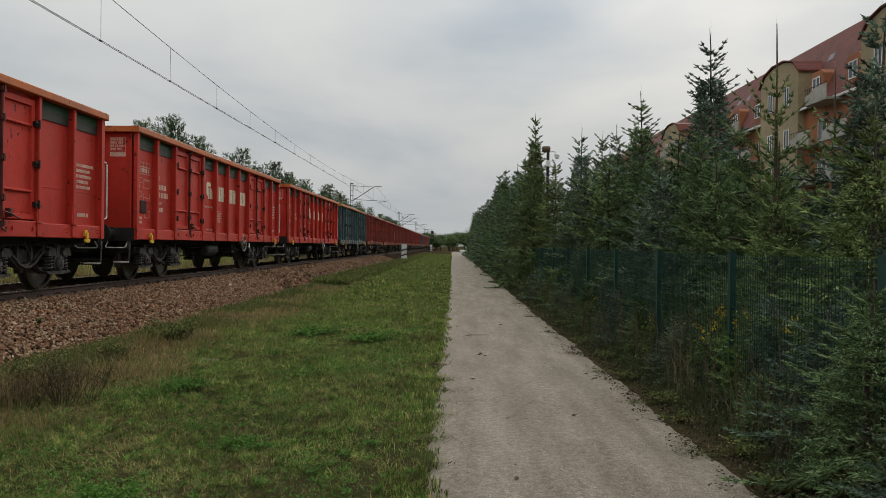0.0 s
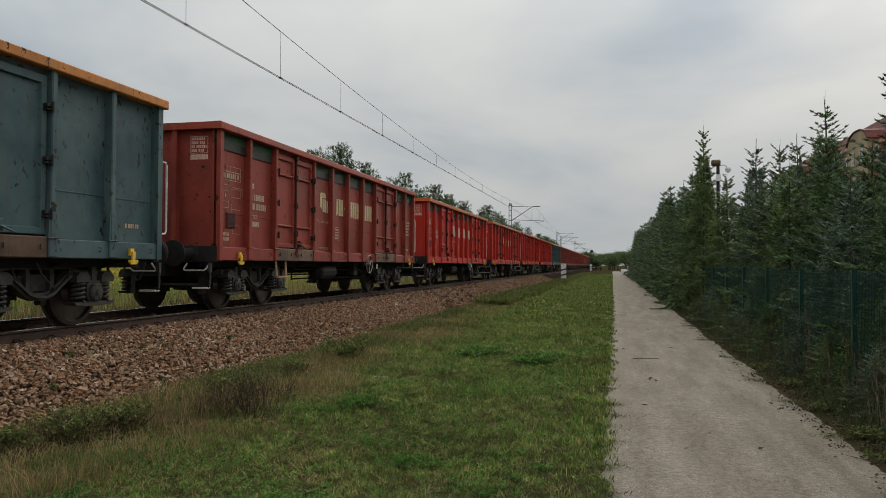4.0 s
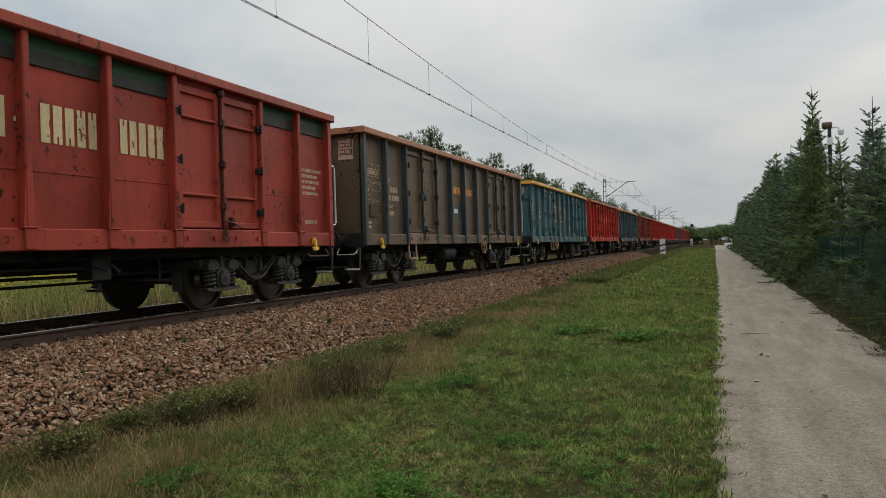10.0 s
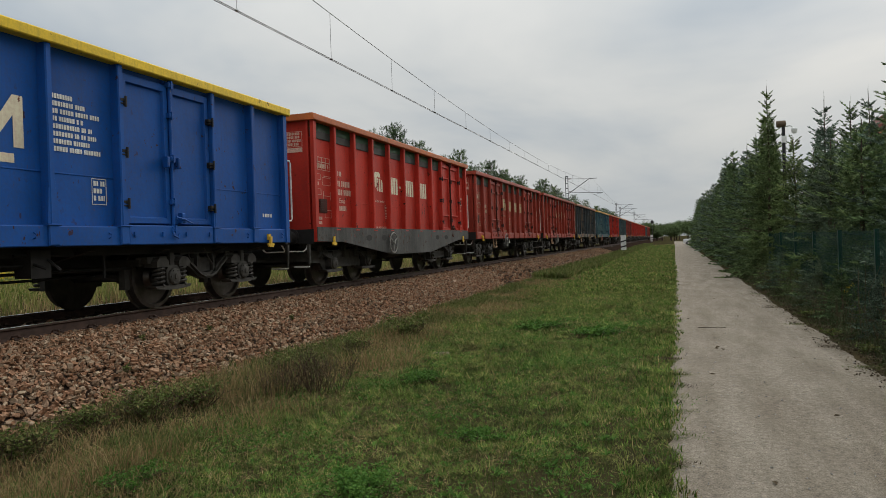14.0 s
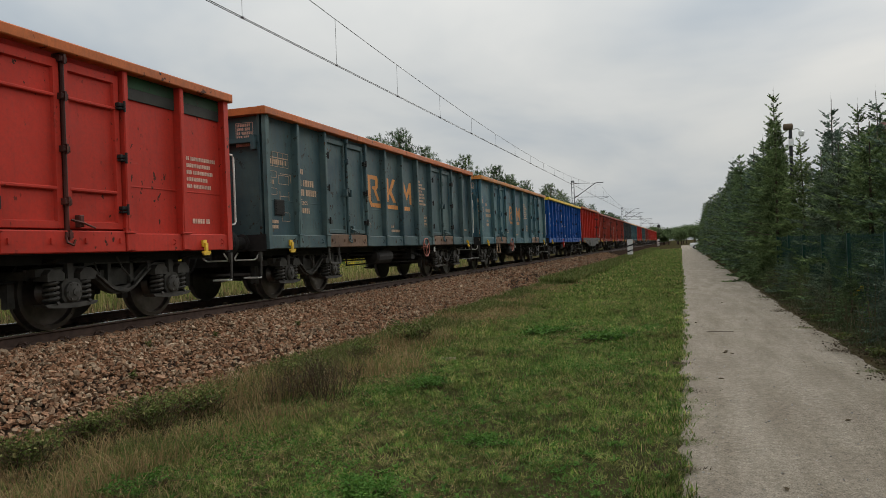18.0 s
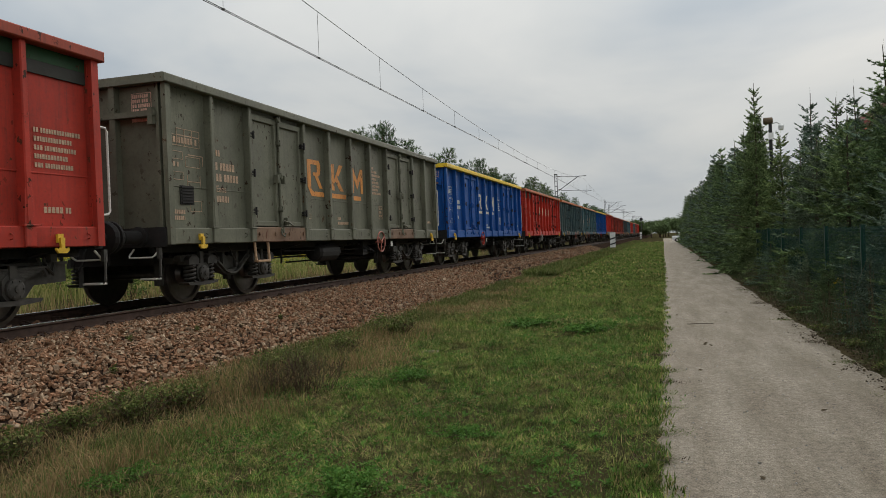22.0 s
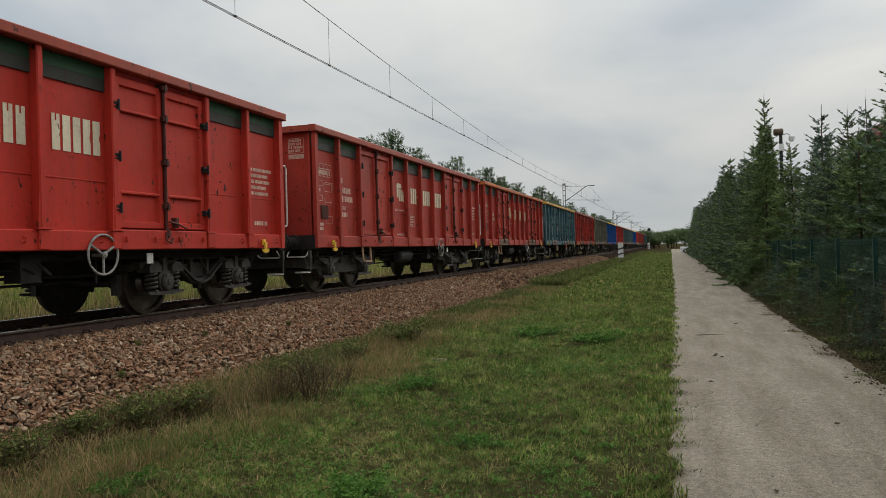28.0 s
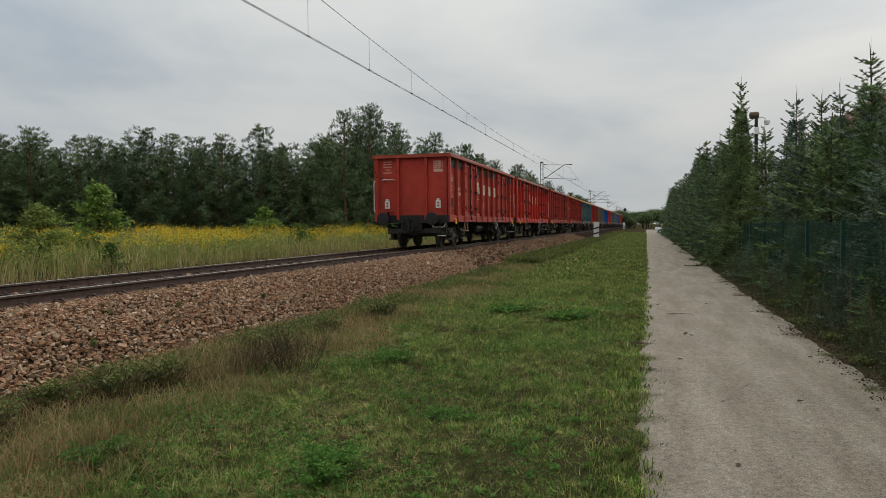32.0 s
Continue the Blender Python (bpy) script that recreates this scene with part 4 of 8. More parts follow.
def m_bogie_frame():
    """Cast side frames with a hanging belly, windows under the top chord, hoods over the springs."""
    m = Mesh()
    for s in (-1, 1):
        x0, x1 = sorted((s * 0.94, s * 1.05))
        m.prism(strip_of(BELLY, 0.095), x0, x1)
        m.prism(strip_of(BELLY[2:-2], 0.030), *sorted((s * 0.90, s * 1.10)))                     # flange of the belly
        m.prism(strip_of([(-0.62, 0.78), (-0.4, 0.80), (0.4, 0.80), (0.62, 0.78)], 0.05), x0, x1)
        for y in (-0.20, 0.20):
            m.box(x0, x1, y - 0.03, y + 0.03, 0.47, 0.80)
        m.box(*sorted((s * 0.92, s * 0.99)), -0.30, 0.30, 0.50, 0.70)                            # bolster end behind the window
        for y in (-0.9, 0.9):
            for k in (-0.24, 0.24):                                                              # spring hoods
                m.prism([(y + k - 0.125, 0.60), (y + k + 0.125, 0.60), (y + k + 0.125, 0.68), (y + k + 0.07, 0.735), (y + k - 0.07, 0.735), (y + k - 0.125, 0.68)], *sorted((s * 0.93, s * 1.15)))
            m.box(*sorted((s * 1.06, s * 1.12)), y - 0.045, y + 0.045, 0.62, 0.80)
        for y in (-0.48, 0.48):                                                                  # brake hanger, oil pipe
            m.tube([(s * 1.08, y, 0.80), (s * 1.10, y * 0.92, 0.66), (s * 1.07, y * 0.8, 0.62)], 0.016, 5)
        m.tube([(s * 1.10, -0.12, 0.86), (s * 1.13, -0.05, 0.70), (s * 1.10, 0.10, 0.60)], 0.012, 5)
    m.box(-0.94, 0.94, -0.2, 0.2, 0.44, 0.72)
    m.box(-0.94, 0.94, -1.37, -1.30, 0.62, 0.72)
    m.box(-0.94, 0.94, 1.30, 1.37, 0.62, 0.72)
    for s in (-1, 1):                                                                            # brake blocks and hangers
        for y in (-1.40, -0.40, 0.40, 1.40):
            m.box(0.70 * s - 0.05, 0.70 * s + 0.05, y - 0.05, y + 0.05, 0.30, 0.62)
    return m


def m_axlebox():
    """Box round the journal with a bolted cover, and the tray that carries the springs."""
    m = Mesh().prism([(-0.10, 0.34), (0.10, 0.34), (0.15, 0.40), (0.15, 0.56), (0.09, 0.62), (-0.09, 0.62), (-0.15, 0.56), (-0.15, 0.40)], 0.96, 1.13)
    m.lathe([(1.11, 0.125), (1.165, 0.12), (1.175, 0.10), (1.185, 0.045), (1.20, 0.04), (1.205, 0.01)], 14, "x", (0, 0, 0.46))
    for k in range(6):
        a = math.pi * k / 3
        m.box(1.16, 1.185, 0.095 * math.cos(a) - 0.012, 0.095 * math.cos(a) + 0.012, 0.46 + 0.095 * math.sin(a) - 0.012, 0.46 + 0.095 * math.sin(a) + 0.012)
    m.prism([(-0.40, 0.335), (0.40, 0.335), (0.36, 0.295), (0.12, 0.275), (-0.12, 0.275), (-0.36, 0.295)], 0.95, 1.14)
    m.box(1.02, 1.10, -0.05, 0.05, 0.60, 0.72)
    return m


def m_spring():
    turns = 4.5
    pts = [(0.078 * math.cos(a), 0.078 * math.sin(a), 0.27 * a / (2 * math.pi * turns)) for a in np.linspace(0, 2 * math.pi * turns, 50)]
    return Mesh().tube(pts, 0.021, 5)


def m_leafspring():
    m = Mesh()
    for k in range(6):
        w = 0.52 - 0.07 * k
        m.prism([(-w, 0.72 - 0.026 * k - 0.02), (-w * 0.5, 0.70 - 0.026 * k), (0, 0.685 - 0.026 * k), (w * 0.5, 0.70 - 0.026 * k), (w, 0.72 - 0.026 * k - 0.02),
                 (w, 0.70 - 0.026 * k - 0.02), (w * 0.5, 0.677 - 0.026 * k), (0, 0.662 - 0.026 * k), (-w * 0.5, 0.677 - 0.026 * k), (-w, 0.70 - 0.026 * k - 0.02)], 1.03, 1.12)
    m.box(1.02, 1.14, -0.05, 0.05, 0.5, 0.72)
    for s in (-1, 1):                                   # hanger links
        m.tube([(1.08, s * 0.50, 0.70), (1.08, s * 0.60, 0.60), (1.08, s * 0.63, 0.78)], 0.026, 6)
        m.box(1.0, 1.13, s * 0.58 - 0.05, s * 0.58 + 0.05, 0.74, 0.84)
    return m


def m_plate_frame():
    """Heavy plate side frame of the leaf-sprung bogie."""
    m = Mesh()
    for s in (-1, 1):
        x0, x1 = sorted((s * 0.96, s * 1.0))
        half_side = [(1.78, 0.74), (1.78, 0.50), (1.30, 0.48), (1.17, 0.34), (1.06, 0.34), (1.05, 0.57), (0.75, 0.57), (0.74, 0.34), (0.63, 0.34), (0.56, 0.37)]
        m.prism([(-y_, z_) for y_, z_ in half_side] + half_side[::-1], x0, x1)
        for y_ in (-0.3, 0.3):
            m.box(x0 - 0.012, x1 + 0.012, y_ - 0.16, y_ + 0.16, 0.56, 0.68)
        for y_ in (-0.36, 0.36, -1.36, 1.36):                                                    # slanted hanger links
            m.tube([(s * 1.05, y_ - 0.04, 0.80), (s * 1.06, y_ + 0.06, 0.58)], 0.022, 5)
            m.tube([(s * 1.05, y_ + 0.04, 0.80), (s * 1.06, y_ + 0.12, 0.60)], 0.016, 5)
        m.box(*sorted((s * 0.98, s * 1.03)), -1.78, 1.78, 0.715, 0.745)                          # top flange
        m.box(*sorted((s * 0.98, s * 1.03)), -0.56, 0.56, 0.37, 0.395)
    m.box(-0.96, 0.96, -0.2, 0.2, 0.44, 0.72)
    m.box(-0.96, 0.96, -1.78, -1.71, 0.52, 0.70)
    m.box(-0.96, 0.96, 1.71, 1.78, 0.52, 0.70)
    return m


def m_wheelset():
    m = Mesh()
    m.lathe([(-1.0, 0.07), (1.0, 0.07)], 10, "x")
    for s in (-1, 1):
        prof = [(0.655, 0.475), (0.68, 0.49), (0.69, 0.463), (0.79, 0.455), (0.795, 0.40), (0.745, 0.385), (0.735, 0.17), (0.80, 0.12), (0.80, 0.07)]
        m.lathe([(s * d, r) for d, r in prof], 28, "x")
        m.box(s * 0.796 - 0.004, s * 0.796 + 0.004, -0.012, 0.012, 0.40, 0.45)
    return m


WHEEL_Z = 0.458


def bogie(parent, y, leaf):
    b = part("bogie", shared("plate_bogie_frame" if leaf else "cast_bogie_frame", m_plate_frame if leaf else m_bogie_frame), M_BOGIE, parent, at=(0, y, 0))
    for dy in (-0.9, 0.9):
        part("wheelset", shared("wheelset", m_wheelset, False), M_TYRE, b, "steel wheels worn bright on the tread", at=(0, dy, WHEEL_Z))
        for s in (0, 180):
            turn = pose(0, dy, 0, 0, 0, s)
            part("axle_box", shared("axle_box", m_axlebox), M_BOGIE, b, at=turn)
            if leaf:
                part("leaf_spring", shared("leaf_spring", m_leafspring), M_BOGIE, b, at=turn)
            else:
                sx = 1.06 if s == 0 else -1.06
                for k in (-0.24, 0.24):
                    part("coil_spring", shared("coil_spring", m_spring), M_BOGIE, b, at=(sx, dy + k, 0.335))
    return b


def bars(rows, x=0.0):
    """Flat lettering bars on the near side: (y0, y1, z0, z1), 3 mm proud."""
    m = Mesh()
    for y0, y1, z0, z1 in rows:
        m.box(x - 0.004, x, y0, y1, z0, z1)
    return m


def lines_of(y, z, widths, h, gap, dash=0.0, seed=1):
    """Lines of unreadable small writing, each broken into short words."""
    out, r = [], random.Random(seed)
    for i, w in enumerate(widths):
        a = y
        while a < y + w - 0.01:
            b = min(y + w, a + h * r.uniform(0.40, 0.66))
            out.append((a, b, z - i * (h + gap) - h, z - i * (h + gap)))
            a = b + h * (0.2 if r.random() < 0.85 else 0.6)
    return out


def frame_of(y0, y1, z0, z1, t=0.008):
    return [(y0, y1, z0, z0 + t), (y0, y1, z1 - t, z1), (y0, y0 + t, z0 + t, z1 - t), (y1 - t, y1, z0 + t, z1 - t)]


PX = SIDE - 0.1035        # face of the panels' writing


def m_block(w, h, kind):
    """A plain upright block, whole or with a short notch, standing for one letter of a company name."""
    o = {0: [(0, 0), (w, 0), (w, h), (w * .60, h), (w * .60, h * .80), (w * .40, h * .80), (w * .40, h), (0, h)],
         1: [(0, 0), (w * .40, 0), (w * .40, h * .20), (w * .60, h * .20), (w * .60, 0), (w, 0), (w, h), (0, h)],
         2: [(0, 0), (w, 0), (w, h * .34), (w * .86, h * .5), (w, h * .66), (w, h), (0, h)],
         3: [(0, 0), (w, 0), (w, h), (0, h)]}[kind]
    return Mesh().prism(o, -0.004, 0)


def company(w, mat, groups, z0, z1):
    for g, (y0, y1, n) in enumerate(groups):
        step = (y1 - y0) / n
        for k in range(n):
            kind = (g * 2 + k * 3 + k // 2) % 4
            key = "letter_block_%d_%d_%d" % (kind, round(step * 1000), round((z1 - z0) * 1000))
            part("letter_block", shared(key, lambda: m_block(step * 0.74, z1 - z0, kind)), mat, w, at=(PX, y0 + k * step, z0))


def m_logo_round():
    m = Mesh()
    y0, z0 = -1.82, 2.10
    m.prism([(y0, z0 + .12), (y0, z0 + .40), (y0 + .05, z0 + .46), (y0 + .30, z0 + .46), (y0 + .36, z0 + .40), (y0 + .36, z0 + .34), (y0 + .14, z0 + .34), (y0 + .12, z0 + .06)], PX - .004, PX)
    m.prism([(y0 + .16, z0), (y0 + .16, z0 + .30), (y0 + .22, z0 + .32), (y0 + .22, z0)], PX - .004, PX)
    m.prism([(y0 + .27, z0), (y0 + .27, z0 + .31), (y0 + .36, z0 + .31), (y0 + .36, z0)], PX - .004, PX)
    m.prism([(y0 + .41, z0), (y0 + .41, z0 + .30), (y0 + .46, z0 + .28), (y0 + .50, z0 + .22), (y0 + .50, z0)], PX - .004, PX)
    return m


def m_company_three(places, z0):
    """Three large angular block shapes, each underlined; places: (start, width) of each."""
    def f():
        m = Mesh()
        h, t = 0.58, 0.12

        def shape(y, w, pts):
            m.prism([(y + u * w, z0 + q * h) for u, q in pts], PX - .004, PX)
        (a, wa), (b, wb), (c, wc) = places
        shape(a, wa, [(0, 0.05), (0, 1), (0.72, 1), (0.80, 0.90), (0.80, 0.55), (0.70, 0.45), (0.34, 0.45), (0.34, 0.56), (0.60, 0.58), (0.60, 0.84), (0.20, 0.84), (0.20, 0.0), (0.30, -0.10), (1.0, -0.10), (1.0, -0.27), (0.22, -0.27)])
        shape(a, wa, [(0.44, 0.45), (0.64, 0.45), (0.92, 0.02), (0.72, 0.02)])
        shape(b, wb, [(0.12, 0.02), (0.12, 1), (0.30, 1), (0.30, 0.02)])
        shape(b, wb, [(0.305, 0.42), (0.62, 1), (0.84, 1), (0.52, 0.48), (0.86, 0.02), (0.64, 0.02), (0.38, 0.36), (0.305, 0.30)])
        shape(b, wb, [(0, -0.10), (1, -0.10), (1, -0.27), (0, -0.27)])
        shape(c, wc, [(0, 0.02), (0, 1), (0.2, 1), (0.5, 0.52), (0.8, 1), (1.0, 1), (1.0, 0.02), (0.8, 0.02), (0.8, 0.62), (0.5, 0.18), (0.2, 0.62), (0.2, 0.02)])
        shape(c, wc, [(0, -0.10), (0.8, -0.10), (0.8, -0.27), (0, -0.27)])
        return m
    return f


def m_table():
    """Load table with its frame and number bars."""
    r = frame_of(-6.28, -5.50, 2.36, 2.52) + frame_of(-6.05, -5.50, 2.52, 2.62)
    r += [(y, y + 0.012, 2.36, 2.62) for y in (-6.05, -5.87, -5.69)]
    r += lines_of(-6.25, 2.49, (0.7,), 0.09, 0.02, seed=3)
    return bars(r, PX)


def m_capacity():
    r = frame_of(-6.25, -5.92, 2.16, 2.28) + lines_of(-6.2, 2.12, (0.22,), 0.07, 0.03, seed=5) + frame_of(-5.86, -5.50, 2.06, 2.22)
    r += [(-5.80, -5.44, 2.24, 2.252), (-5.44, -5.428, 2.10, 2.25)]
    r += frame_of(-6.25, -5.92, 1.86, 1.98) + [(-5.83, -5.818, 1.78, 1.94), (-5.52, -5.508, 1.78, 1.94), (-5.83, -5.51, 1.84, 1.852)]
    r += frame_of(-5.78, -5.50, 1.40, 1.56) + lines_of(-6.2, 1.42, (0.3, 0.28), 0.06, 0.03, seed=6)
    r += frame_of(-6.25, -5.95, 1.03, 1.13)
    return bars(r, PX)


def m_numbers():
    return bars(lines_of(-5.18, 2.40, (0.22,), 0.10, 0.07, seed=8) + lines_of(-5.18, 2.20, (0.62, 0.72), 0.12, 0.06, seed=9) + lines_of(-5.1, 1.67, (0.34,), 0.10, 0.05, seed=10), PX)


def m_small(dy=0.0):
    r = frame_of(-0.72 + dy, -0.38 + dy, 1.46, 1.78) + lines_of(-0.69 + dy, 1.74, (0.26, 0.22, 0.26, 0.2), 0.04, 0.03, seed=12)
    r += lines_of(5.5, 2.28, (0.7, 0.55, 0.62, 0.5, 0.58), 0.055, 0.045, seed=14) + lines_of(5.6, 1.38, (0.4,), 0.07, 0.03, seed=15)
    r += lines_of(-1.0, 1.20, (0.3,), 0.05, 0.02, seed=16)
    return bars(r, PX)


def m_small_three():
    r = lines_of(1.26, 2.68, (0.30, 0.50, 0.72, 0.46, 0.60, 0.66, 0.55, 0.72), 0.055, 0.032, seed=21) + frame_of(1.82, 2.06, 1.42, 1.74) + lines_of(1.85, 1.71, (0.18, 0.16, 0.18), 0.06, 0.03, seed=22)
    r += frame_of(-2.09, -1.86, 1.36, 1.46) + lines_of(-0.6, 1.42, (0.16, 0.62), 0.06, 0.04, seed=23) + lines_of(-0.4, 1.16, (0.3,), 0.05, 0.02, seed=24)
    r += lines_of(5.7, 1.42, (0.3,), 0.06, 0.03, seed=25)
    return bars(r, PX)


def words(text, size, y, z, name):
    """Readable stencilled words in the built-in font, standing on the near side."""
    def f():
        cu = bpy.data.curves.new(name, "FONT")
        cu.body, cu.size, cu.extrude = text, size, 0.0015
        ob = new(name, cu)
        dg = bpy.context.evaluated_depsgraph_get()
        dg.update()
        me = bpy.data.meshes.new_from_object(ob.evaluated_get(dg))
        bpy.data.objects.remove(ob)
        bpy.data.curves.remove(cu)
        me.transform(Matrix(((0, 0, 1, PX), (1, 0, 0, y), (0, 1, 0, z), (0, 0, 0, 1))))
        me.materials.clear()
        me.materials.append(None)
        return me
    if name not in made_meshes:
        made_meshes[name] = f()
    return made_meshes[name]


def m_brakeplate():
    return Mesh().box(0, 0.012, -0.06, 0.06, -0.07, 0.07)


def m_fishbelly():
    """Deep black side sill that bellies down between the bogies."""
    return Mesh().prism([(-5.47, SILL + 0.25), (-5.47, SILL - 0.03), (-4.3, SILL - 0.05), (-1.5, SILL - 0.38), (1.5, SILL - 0.38), (4.3, SILL - 0.05), (5.47, SILL - 0.03), (5.47, SILL + 0.25)], SIDE - 0.012, SIDE + 0.022)


def m_slot_shade():
    # raised black oval that paints the shade of an opening; no hole is cut
    o = [(0.16 * math.cos(a_) * (1.0 if abs(math.cos(a_)) > 0.5 else 1.25), 0.065 * math.sin(a_)) for a_ in np.linspace(0, 2 * math.pi, 17)[:-1]]
    return Mesh().prism(o, 0, 0.004)


def m_lamp():
    return Mesh().box(0, 0.035, -0.09, 0.09, -0.14, 0.14).box(0.035, 0.045, -0.05, 0.05, 0.14, 0.2)


def wagon(label, paint, rim, rib=None, strip=None, mark="", mark_mat=None, txt=None, flap=None, leaf=False, belly=False, rail_mat=None, wheel_mat=None, wheel_y=1.65, tail=False, step_mat=None, steps=True, layout="even", step_y=-3.9, railed=True, scrawled=False):
    rib, flap, txt = rib or paint, flap or paint, txt or M_SMALL_TXT
    rail_mat, step_mat = rail_mat or M_LIGHTSTEEL, step_mat or M_RUSTROD
    set_layout(layout)
    dm, dl, dr = {"even": (0.13, 0, 0), "wide": (0, -0.2, 0.1), "short": (-0.42, 0.90, -0.92)}[layout]      # where the lettering moves to
    w = empty("goods_wagon")
    tagged(w, label, "goods wagon", "wagons of the train")
    part("body", shared("wagon_shell", m_shell), paint, w)
    part("rim", shared("wagon_rim", m_rim), rim, w, "flat top rail of a lighter colour")
    part("underframe", shared("wagon_underframe", m_frame), M_UNDER, w)
    part("side_sill", shared("wagon_side_sill", m_sill), paint, w)
    for a, b in form["bays"]:
        wd, c = b - a - 0.06, (a + b) / 2
        key = "%d" % round(wd * 1000)
        part("panel", shared("wagon_panel_" + key, m_panel(wd)), paint, w, at=(0, c, 0))
        if strip:
            part("strip", shared("wagon_strip_" + key, m_strip(wd, TOP - 0.29, TOP - 0.13)), strip, w, "dark green band under the rim", at=(0, c, 0))
            part("strip", shared("wagon_low_strip_" + key, m_strip(wd, TOP - 0.44, TOP - 0.292)), M_STRIP_BLACK, w, "sooty black band below the green one", at=(0, c, 0))
    for y in form["ribs"][1:-1]:
        part("rib", shared("wagon_rib", m_rib), rib, w, at=(0, y, 0))
    for s in (1, -1):
        turn = pose(0, 0, 0, 0, 0, 0 if s > 0 else 180)
        part("end_wall", shared("wagon_end_wall", m_endwall), paint, w, at=turn)
        part("headstock", shared("wagon_headstock", m_headstock), M_UNDER, w, at=turn)
        for x in (-0.52, 0.52):
            part("end_post", shared("wagon_end_post", m_endpost), rib, w, at=turn @ Matrix.Translation((x, 0, 0)))
            part("buffer", shared("wagon_buffer", m_buffer, False), M_UNDER, w, "round black sprung buffer", at=turn @ Matrix.Translation((x * 1.72, form["half"] + 0.03, 1.03)))
        part("coupling", shared("wagon_coupling", m_coupling), M_UNDER, w, at=turn @ Matrix.Translation((0, form["half"] + 0.04, 1.0)))
        st = part("shunter_step", shared("wagon_shunter_step", m_shunter_step), M_BOGIE, w, at=(SIDE - 0.12, s * (form["half"] + 0.12) - 0.1, 0.42))
        part("tread", shared("wagon_step_tread", lambda: Mesh().bar(-0.30, -0.02, 0.05, 0.17, 0.005, 0.03, 0.006)), rail_mat, st)
        part("under_rail", shared("wagon_under_rail", m_under_rail), rail_mat, w, "thin white rail below the buffer", at=turn @ Matrix.Translation((1.22 if s > 0 else -0.79, form["half"] + 0.03, 0.86)))
        part("label_sheet", shared("wagon_label_sheet", lambda: bars(frame_of(-0.17, 0.17, 0.02, 0.32) + lines_of(-0.15, 0.30, (0.28, 0.26, 0.29, 0.24), 0.05, 0.018, seed=31) + [(-0.17, 0.17, -0.09, 0.0)], 0)), M_SMALL_RED_TXT, w, "faded pink stencilled sheet", at=turn @ pose(0.95 * s, form["half"] - 0.055, 2.78, 0, 0, 90))
        part("stencil", shared("wagon_end_stencil", lambda: bars(lines_of(-0.17, 0.30, (0.32, 0.32, 0.32), 0.035, 0.055, seed=33) + frame_of(-0.06, 0.08, -0.03, 0.03) + lines_of(-0.17, -0.09, (0.34,), 0.035, 0.05, seed=34), 0)), M_SMALL_RED_TXT, w, "thin stencilled rows", at=turn @ pose(0.92, form["half"] - 0.055, 2.80, 0, 0, 90))["kind"] = "stuff"
        part("grab_rail", shared("wagon_grab_rail", m_endrail), rail_mat, w, "white-painted grab rail", at=turn @ Matrix.Translation((0.90, form["half"] - 0.06, 2.44)))
        part("corner_post", shared("wagon_corner_post" if s > 0 else "wagon_corner_post_back", m_cornerpost if s > 0 else lambda: Mesh().box(SIDE - 0.07, SIDE + 0.006, -form["half"] - 0.012, -form["half"] + 0.10, SILL - 0.04, TOP - 0.12)), rib, w)
        bogie(w, s * form["pivot"], leaf)
        part("lifting_hook", shared("wagon_hook", m_hook), M_HOOK, w, "yellow rope hook", at=(SIDE - 0.01, s * (form["half"] - 0.7), 0.985))
    for s in (1, -1):
        part("hand_rail", shared("wagon_hand_rail", m_handrail), rail_mat, w, "white-painted hand rail", at=pose(s * (SIDE - 0.03), s * (form["half"] + 0.01), 1.30, 0, 0, 0 if s > 0 else 180))
    for a, b in form["doors"]:
        c = (a + b) / 2
        for s in (-1, 1):
            d = part("door", shared("wagon_door", m_door) if mark == "red" and railed else shared("wagon_plain_door", lambda: m_door(False)), paint, w, "hinged steel door leaf", at=(0, c + s * 0.465, 0))
            for z in (0.5, 1.15, 1.8):
                part("hinge", shared("wagon_hinge", m_hinges), M_UNDER, d, at=pose(0, s * 0.455, SILL + z))
        part("lock_channel", shared("wagon_lock_channel", m_lock_channel), M_RED_GRIMY if mark == "red" else rib, w, "greasy dark channel between the door leaves", at=(0, c, 0))
        part("locking_bar", shared("wagon_lockbar", m_lockbar) if mark == "red" else shared("wagon_gripped_lockbar", lambda: m_lockbar(True)), M_RED_GRIMY if mark == "red" else rib, w, at=(0, c, 0))
        part("flap", shared("wagon_flap", m_flap), flap, w, at=(0, c, 0))
    if steps:
        part("step", shared("wagon_step", m_step), step_mat, w, "bent tan steel footstep", at=(SIDE - 0.05, step_y, 0.62))
    part("vent", shared("wagon_vent", m_vent), {"red": M_RED_GRIMY, "three": M_UNDER}.get(mark, paint) if paint is not M_BLUE else paint, w, at=(PX - 0.01, -5.86 + dl, 1.64))
    part("brake_wheel", shared("wagon_brake_wheel", m_wheel_rim), wheel_mat or M_WHEELGREY, w, "three-spoked hand brake wheel", at=(SIDE + (0.06 if belly else 0.0), wheel_y, 0.86))
    part("brake_tank", shared("wagon_brake_tank", m_tank), M_UNDER, w, at=(1.0, -0.75, 0.68))
    part("brake_gear", shared("wagon_brake_gear", m_brakebox), M_UNDER, w, at=(1.05, 1.15, 0.72))
    part("brake_plate", shared("wagon_brake_plate", m_brakeplate), M_PLATE, w, "small off-white brake plate", at=(SIDE - 0.10, wheel_y + 0.95, 0.80))
    tagged(part("marking", shared("wagon_load_table", m_table), txt, w, at=(0, dl, 0)), kind="stuff")
